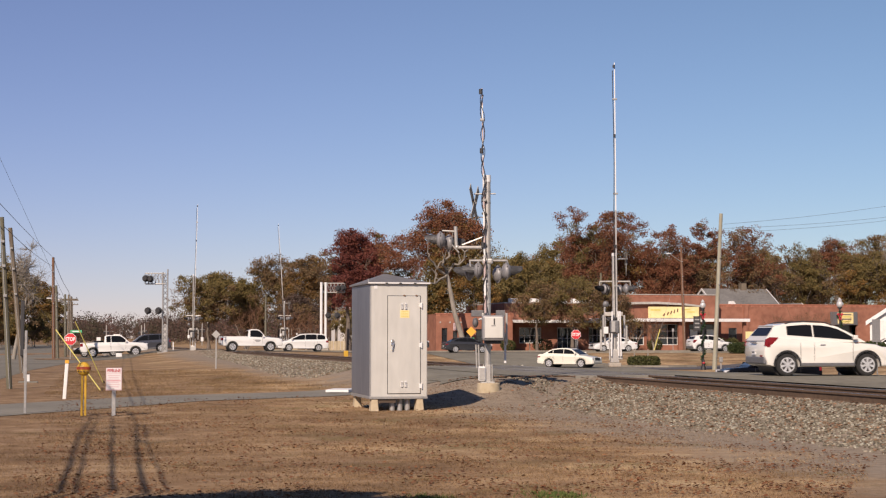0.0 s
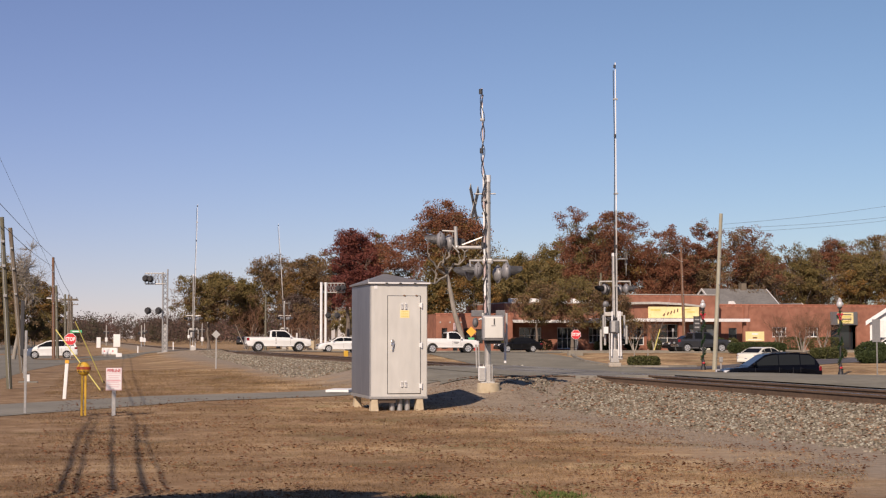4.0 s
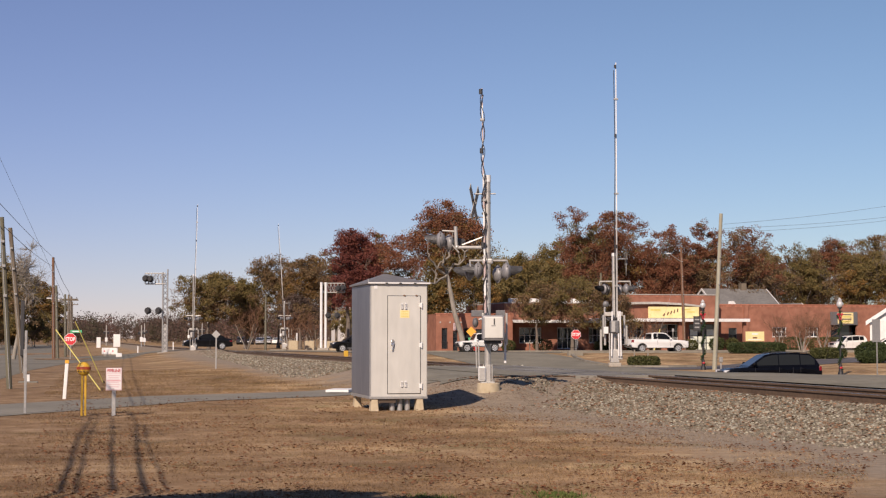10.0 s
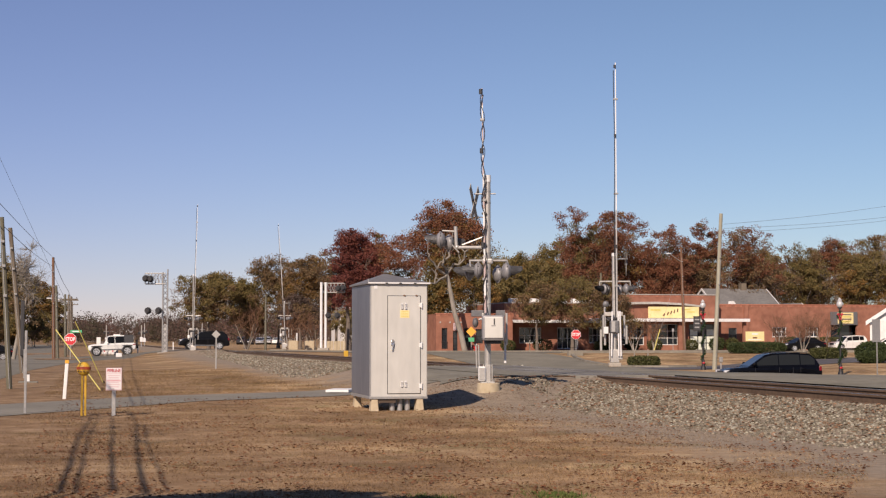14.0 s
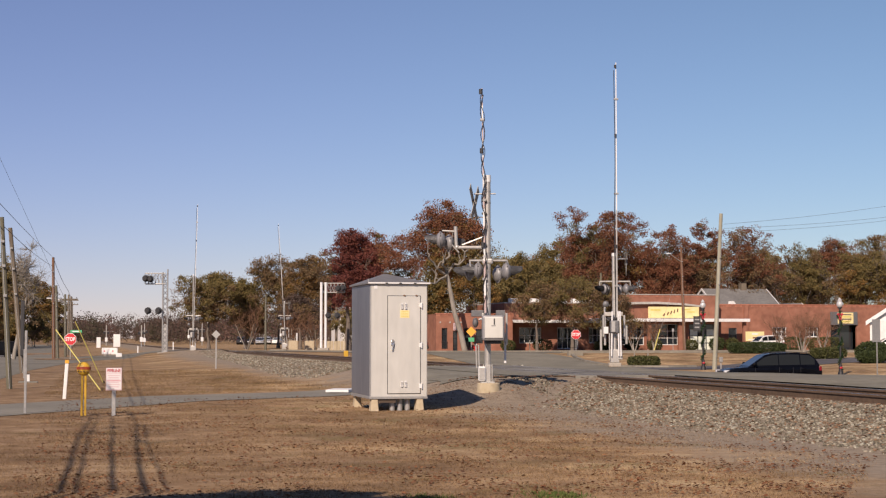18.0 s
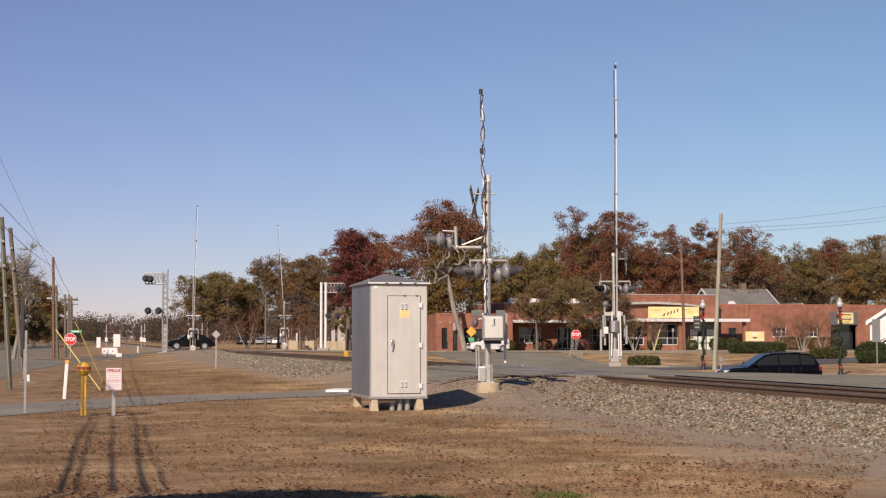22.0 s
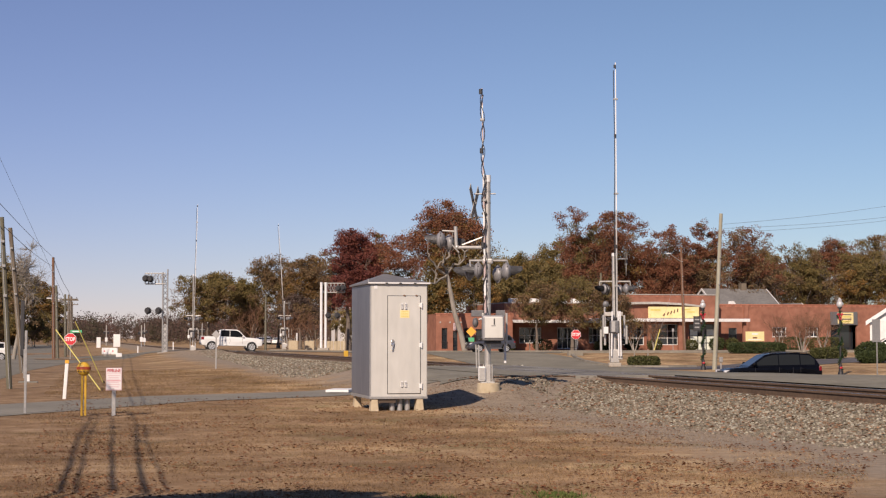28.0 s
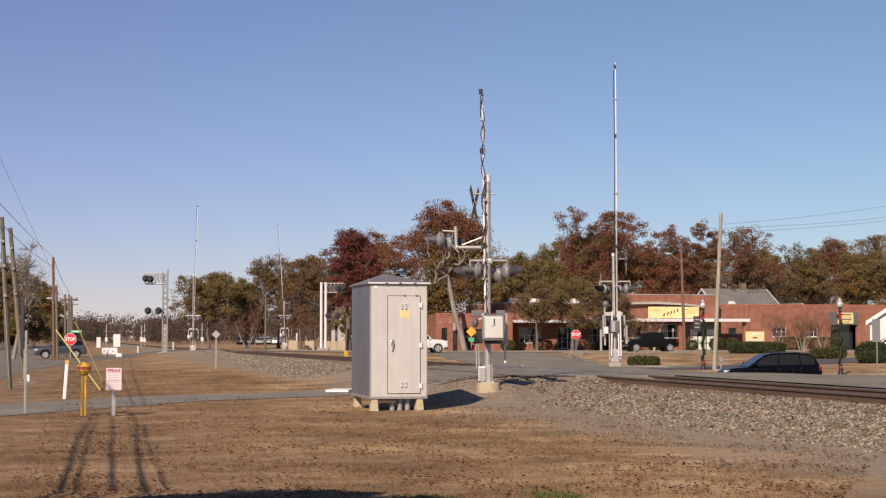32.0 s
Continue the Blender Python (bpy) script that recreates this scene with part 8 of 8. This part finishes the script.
pc.matrix_basis = pose(76.6, 134.0, gz(76.6, 134.0), 0, 0, 160)


# ---- all that moves ----
def street_z(x, y):
    return gz(x, y) + 0.03


CROSS_YAW = -5.0
CROSS_ROWS = [(0, 22.95), (0.3, 24.15), (0.6, 25.33), (1.0, 26.94), (2.5, 32.53), (4.0, 34.92), (32, 34.92)]
CREAM_ROWS = [(0, 36.09, 108.98, -0.65, -42.0), (0.5, 37.56, 107.66, -0.69, -52.0), (1, 38.85, 105.45, -0.74, -39.6), (1.5, 40.79, 104.98, -0.78, -13.6), (2, 42.37, 104.6, -0.78, -13.7), (2.5, 43.87, 104.23, -0.76, 1.3), (3, 45.91, 104.67, -0.71, 21.2), (3.5, 48.42, 105.99, -0.67, 29.3), (5.5, 59.44, 112.27, -0.47, 27.0), (6, 62.59, 113.23, -0.43, 21.2), (6.6, 66.9, 115.16, -0.41, 24.2), (8.5, 82.9, 119.16, -0.41, 24.2), (32.0, 82.9, 119.16, -0.41, 24.2)]


def motions():
    """Traffic on the main street by its place along the street at each time; wheels roll with it."""
    drive = {
        "ext_pickup": (EAST, 0, [(0, 4.03), (0.5, 6.37), (1, 8.39), (1.5, 10.18), (2, 11.82), (2.5, 13.83), (3, 15.34), (3.5, 16.86), (5.5, 24.33), (6, 26.94), (7, 32.89), (7.5, 35.86), (8, 39.73), (8.5, 42.87), (9, 46.66), (9.5, 50.67), (10, 54.85), (10.5, 58.79), (11, 63.02), (11.5, 67.18), (12, 71.46), (12.5, 75.43), (13, 79.57), (15, 97.14), (17.5, 107.14), (32, 107.14)]),
        "work_truck": (EAST, 0, [(0, 16), (0.5, 17.88), (1, 19.62), (1.5, 21.63), (2, 23.54), (2.5, 26.05), (3.5, 31.45), (5.5, 43.31), (6, 46.66), (6.5, 50.9), (7, 55.37), (7.5, 59.37), (8, 64.08), (8.5, 68.8), (9, 73.84), (9.5, 78.95), (11, 94.53), (14.1, 111.03), (32, 111.03)]),
        "crew_pickup": (EAST, 0, [(0, -83.79), (20, -35.15), (24, -9.14), (24.5, -6.34), (25, -2.08), (25.5, 1.61), (27.5, 12.27), (28, 14.23), (28.5, 15.74), (29, 17.17), (29.5, 18.65), (30, 20.85), (30.5, 22.66), (31, 25.11), (31.5, 28.05), (32, 31.34)]),
        "grey_pickup": (EAST, 0, [(0, 29.58), (0.5, 33.16), (1, 36.29), (1.5, 39.4), (2, 43.04), (2.5, 46.94), (3, 50.9), (3.5, 55.02), (5.5, 72.98), (6, 77.4), (8, 97.14), (12.3, 126.64), (32, 126.64)]),
        "grey_sedan": (EAST, 0, [(0, 36.07), (0.5, 40.83), (1, 45.43), (1.5, 50.33), (2, 55.65), (2.5, 61.37), (3, 67.24), (3.5, 73.29), (4, 79.45), (5.5, 99.12), (10.4, 135.12), (32, 135.12)]),
        "hatch": (EAST, 0, [(0, 60.25), (0.5, 65.75), (1, 71.46), (1.5, 77.15), (2, 83.01), (3.5, 101.52), (9, 144.02), (32, 144.02)]),
        "minivan": (WEST, 180, [(0, 21.5), (0.5, 18.52), (1, 15.57), (1.5, 13.21), (2, 10.73), (2.5, 8.05), (3, 5.1), (3.5, 1.92), (4.5, -4.87), (5.5, -12.14), (7, -22.47), (13.1, -32.47), (32, -32.47)]),
        "dark_sedan_a": (WEST, 180, [(0, 2.82), (0.5, -1.52), (1, -4.48), (1.5, -7.56), (3, -16.88), (9.7, -33.38), (32, -33.38)]),
        "grey_suv_a": (WEST, 180, [(0, 7.03), (0.5, 3.98), (1, 0.87), (1.5, -2.07), (2, -5.36), (2.5, -8.77), (4, -18.76), (11.3, -41.76), (32, -41.76)]),
        "white_sedan_w": (WEST, 180, [(0, 52.4), (0.5, 48.65), (1, 44.65), (1.5, 41.38), (2, 38.09), (2.5, 34.73), (3.5, 28.37), (5.5, 16.09), (6, 13.32), (6.5, 9.59), (7, 6.42), (7.5, 2.67), (8, -1.32), (8.5, -4.78), (9, -8.29), (11, -22.01), (18.9, -51.51), (32, -51.51)]),
        "black_sedan": (WEST, 180, [(0, 74.67), (1, 65.21), (1.5, 60.71), (2, 56.56), (2.5, 52.99), (3, 49.46), (3.5, 45.98), (5.5, 33.11), (7, 24.3), (7.5, 21.61), (8, 19.16), (8.5, 17.41), (9, 15.78), (9.5, 14.26), (10, 12.64), (10.5, 11.14), (11, 9.18), (11.5, 6.72), (12, 4.79), (12.5, 1.97), (13, -1.12), (13.5, -3.84), (14, -6.83), (15, -13.09), (17, -25.17), (25.5, -61.17), (32, -61.17)]),
        "black_suv": (WEST, 180, [(0, 96.84), (2, 76.95), (2.5, 72.35), (3, 67.93), (3.5, 63.93), (5.5, 49.93), (6, 46.73), (6.5, 43.79), (7, 40.81), (7.5, 38.26), (8, 35.79), (8.5, 33.11), (10, 26.52), (10.5, 24.35), (11, 22.79), (11.5, 20.7), (12, 19.21), (12.5, 17.67), (13, 15.78), (13.5, 14.15), (14, 12.33), (14.5, 10), (16.5, 0.62), (17, -1.67), (17.5, -3.99), (18, -6.34), (20, -16.88), (29.1, -59.38), (32, -59.38)]),
        "jeep": (WEST, 180, [(0, 144.12, 147.3), (5, 102.79, 147.3), (6.5, 81.25, 147.3), (7, 74.78, 147.3), (7.5, 68.31, 147.3), (8, 62.09, 147.3), (8.5, 56.22, 147.3), (9, 50.45, 147.3), (9.5, 44.66, 147.3), (10, 39.38, 147.3), (10.5, 34.18, 147.3), (11.5, 25.02, 147.3), (12, 21.09, 147.3), (12.5, 15.96, 147.3), (13, 12.3, 147.3), (13.5, 8.05, 147.3), (14, 4.06, 147.3), (14.5, -0.44, 147.3), (15, -4.71, 147.3), (16, -13.34, 147.3), (18, -29.92, 147.3), (27.7, -78.92, 147.3), (32, -78.92, 147.3)]),
        "black_sedan_b": (WEST, 180, [(0, 180.01), (10, 119.47), (14, 72.79), (14.5, 66.88), (16.5, 45.11), (17, 40.13), (17.5, 35.62), (19, 23.38), (19.5, 20.33), (20, 18.04), (20.5, 16.35), (21, 14.62), (21.5, 12.95), (22, 11.04), (22.5, 8.26), (23, 5.25), (23.5, 1.92), (24, -2.07), (24.5, -5.61), (25, -9.49), (27, -25.17), (31.9, -80.67), (32, -80.67)]),
        "white_suv": (WEST, 180, [(0, 109.74, 144.6), (4.5, 88.83, 147.83), (5.5, 85.02, 150.5), (6, 83.29, 151), (6.5, 82.56, 151.5), (7, 82.3, 152), (7.5, 81.96, 152), (8.5, 81.9, 152), (14.5, 81.9, 152), (15.5, 81.29, 152), (16.5, 77.19, 149.73), (17, 74.8, 148.6), (18, 69.18, 145.93), (18.5, 66.07, 144.6), (19, 62.77, 144.6), (19.5, 59.26, 144.6), (20, 55.78, 144.6), (20.5, 52.58, 144.6), (21, 48.01, 144.6), (21.5, 43.96, 144.6), (22, 39.62, 144.6), (22.5, 35.51, 144.6), (23.5, 26.19, 144.6), (24, 22.3, 144.6), (24.5, 18.36, 144.6), (25, 14.57, 144.6), (25.5, 11.04, 144.6), (27.5, -2.91, 144.6), (28.5, -10.22, 144.6), (31, -27.88, 144.6), (31.9, -89.88, 144.6), (32, -89.88, 144.6)]),
        "grey_suv": (WEST, 180, [(0, 217.85), (20, 131.36), (24, 86.89), (25, 75.05), (27.5, 45.57), (28, 39.85), (29.5, 24.03), (30, 18.47), (30.5, 13.79), (31, 9.18), (31.5, 4.59), (32, -0.53)]),
        "black_pickup": (WEST, 180, [(0, 271.9), (20, 196.23), (29, 99.55), (30.5, 76.7), (31, 69.04), (31.5, 62.28), (32, 56.26)]),
    }
    for key, (lane, heading, rows) in drive.items():
        car, wheels, r = FLEET[key]
        poses = []
        for t, x, *side in rows:
            e = 2.0
            y = side[0] if side else lane
            pitch = math.degrees(math.atan2(street_z(x + e, y) - street_z(x - e, y), 2 * e))
            poses.append((t, pose(x, y, street_z(x, y), 0, -0.45 * pitch if heading == 0 else 0.45 * pitch, heading)))
        walk(car, poses)
        roll_wheels(wheels, r, [q[:2] for q in rows], 1 if heading == 0 else -1)
    # the pearl crossover leaves over the track to the right
    car, wheels, r = FLEET["crossover"]
    rows = [(t, x) for t, x in CROSS_ROWS]
    walk(car, [(t, pose(x, 44.6 - 0.0875 * (x - 23.4), gz(x, 44.6) + 0.035, 0, -math.degrees(math.atan2(gz(x + 1.3, 44.6) - gz(x - 1.3, 44.6), 2.6)), CROSS_YAW)) for t, x in rows])
    roll_wheels(wheels, r, rows, 1)
    car, wheels, r = FLEET["cream_sedan"]
    walk(car, [(t, pose(x, y, gz(x, y) + 0.03, 0, 0, h)) for t, x, y, z, h in CREAM_ROWS])
    dist = [(CREAM_ROWS[i][0], sum(math.dist(CREAM_ROWS[k][1:3], CREAM_ROWS[k + 1][1:3]) for k in range(i))) for i in range(len(CREAM_ROWS))]
    roll_wheels(wheels, r, dist, 1)
    # the long gate arm sways a little in the wind
    walk(ARM2, [(t, pose(0, 0, 0, 0, a, 0)) for t, a in ((0, -0.22), (1.0, 0.0), (3, -0.08), (6, 0.0), (9, 0.06), (13, -0.06), (18, 0.05), (23, 0.05), (28, -0.03), (32, -0.03))])


def roll_wheels(wheels, r, rows, sign):
    ts, xs = [a for a, _ in rows], [b for _, b in rows]
    for w in wheels:
        home = w.matrix_basis.copy()
        keys, t, ang, last = [(0.0, home)], 0.0, 0.0, xs[0]
        t += 1 / 30
        while t < 32.0 - 1e-6:
            x = float(np.interp(t, ts, xs))
            if abs(x - last) > 0.36 * r:
                ang += (x - last) / r
                last = x
                keys.append((t, home @ Matrix.Rotation(sign * ang, 4, "Y")))
            t += 1 / 30
        keys.append((32.0, keys[-1][1]))
        walk(w, keys)


motions()
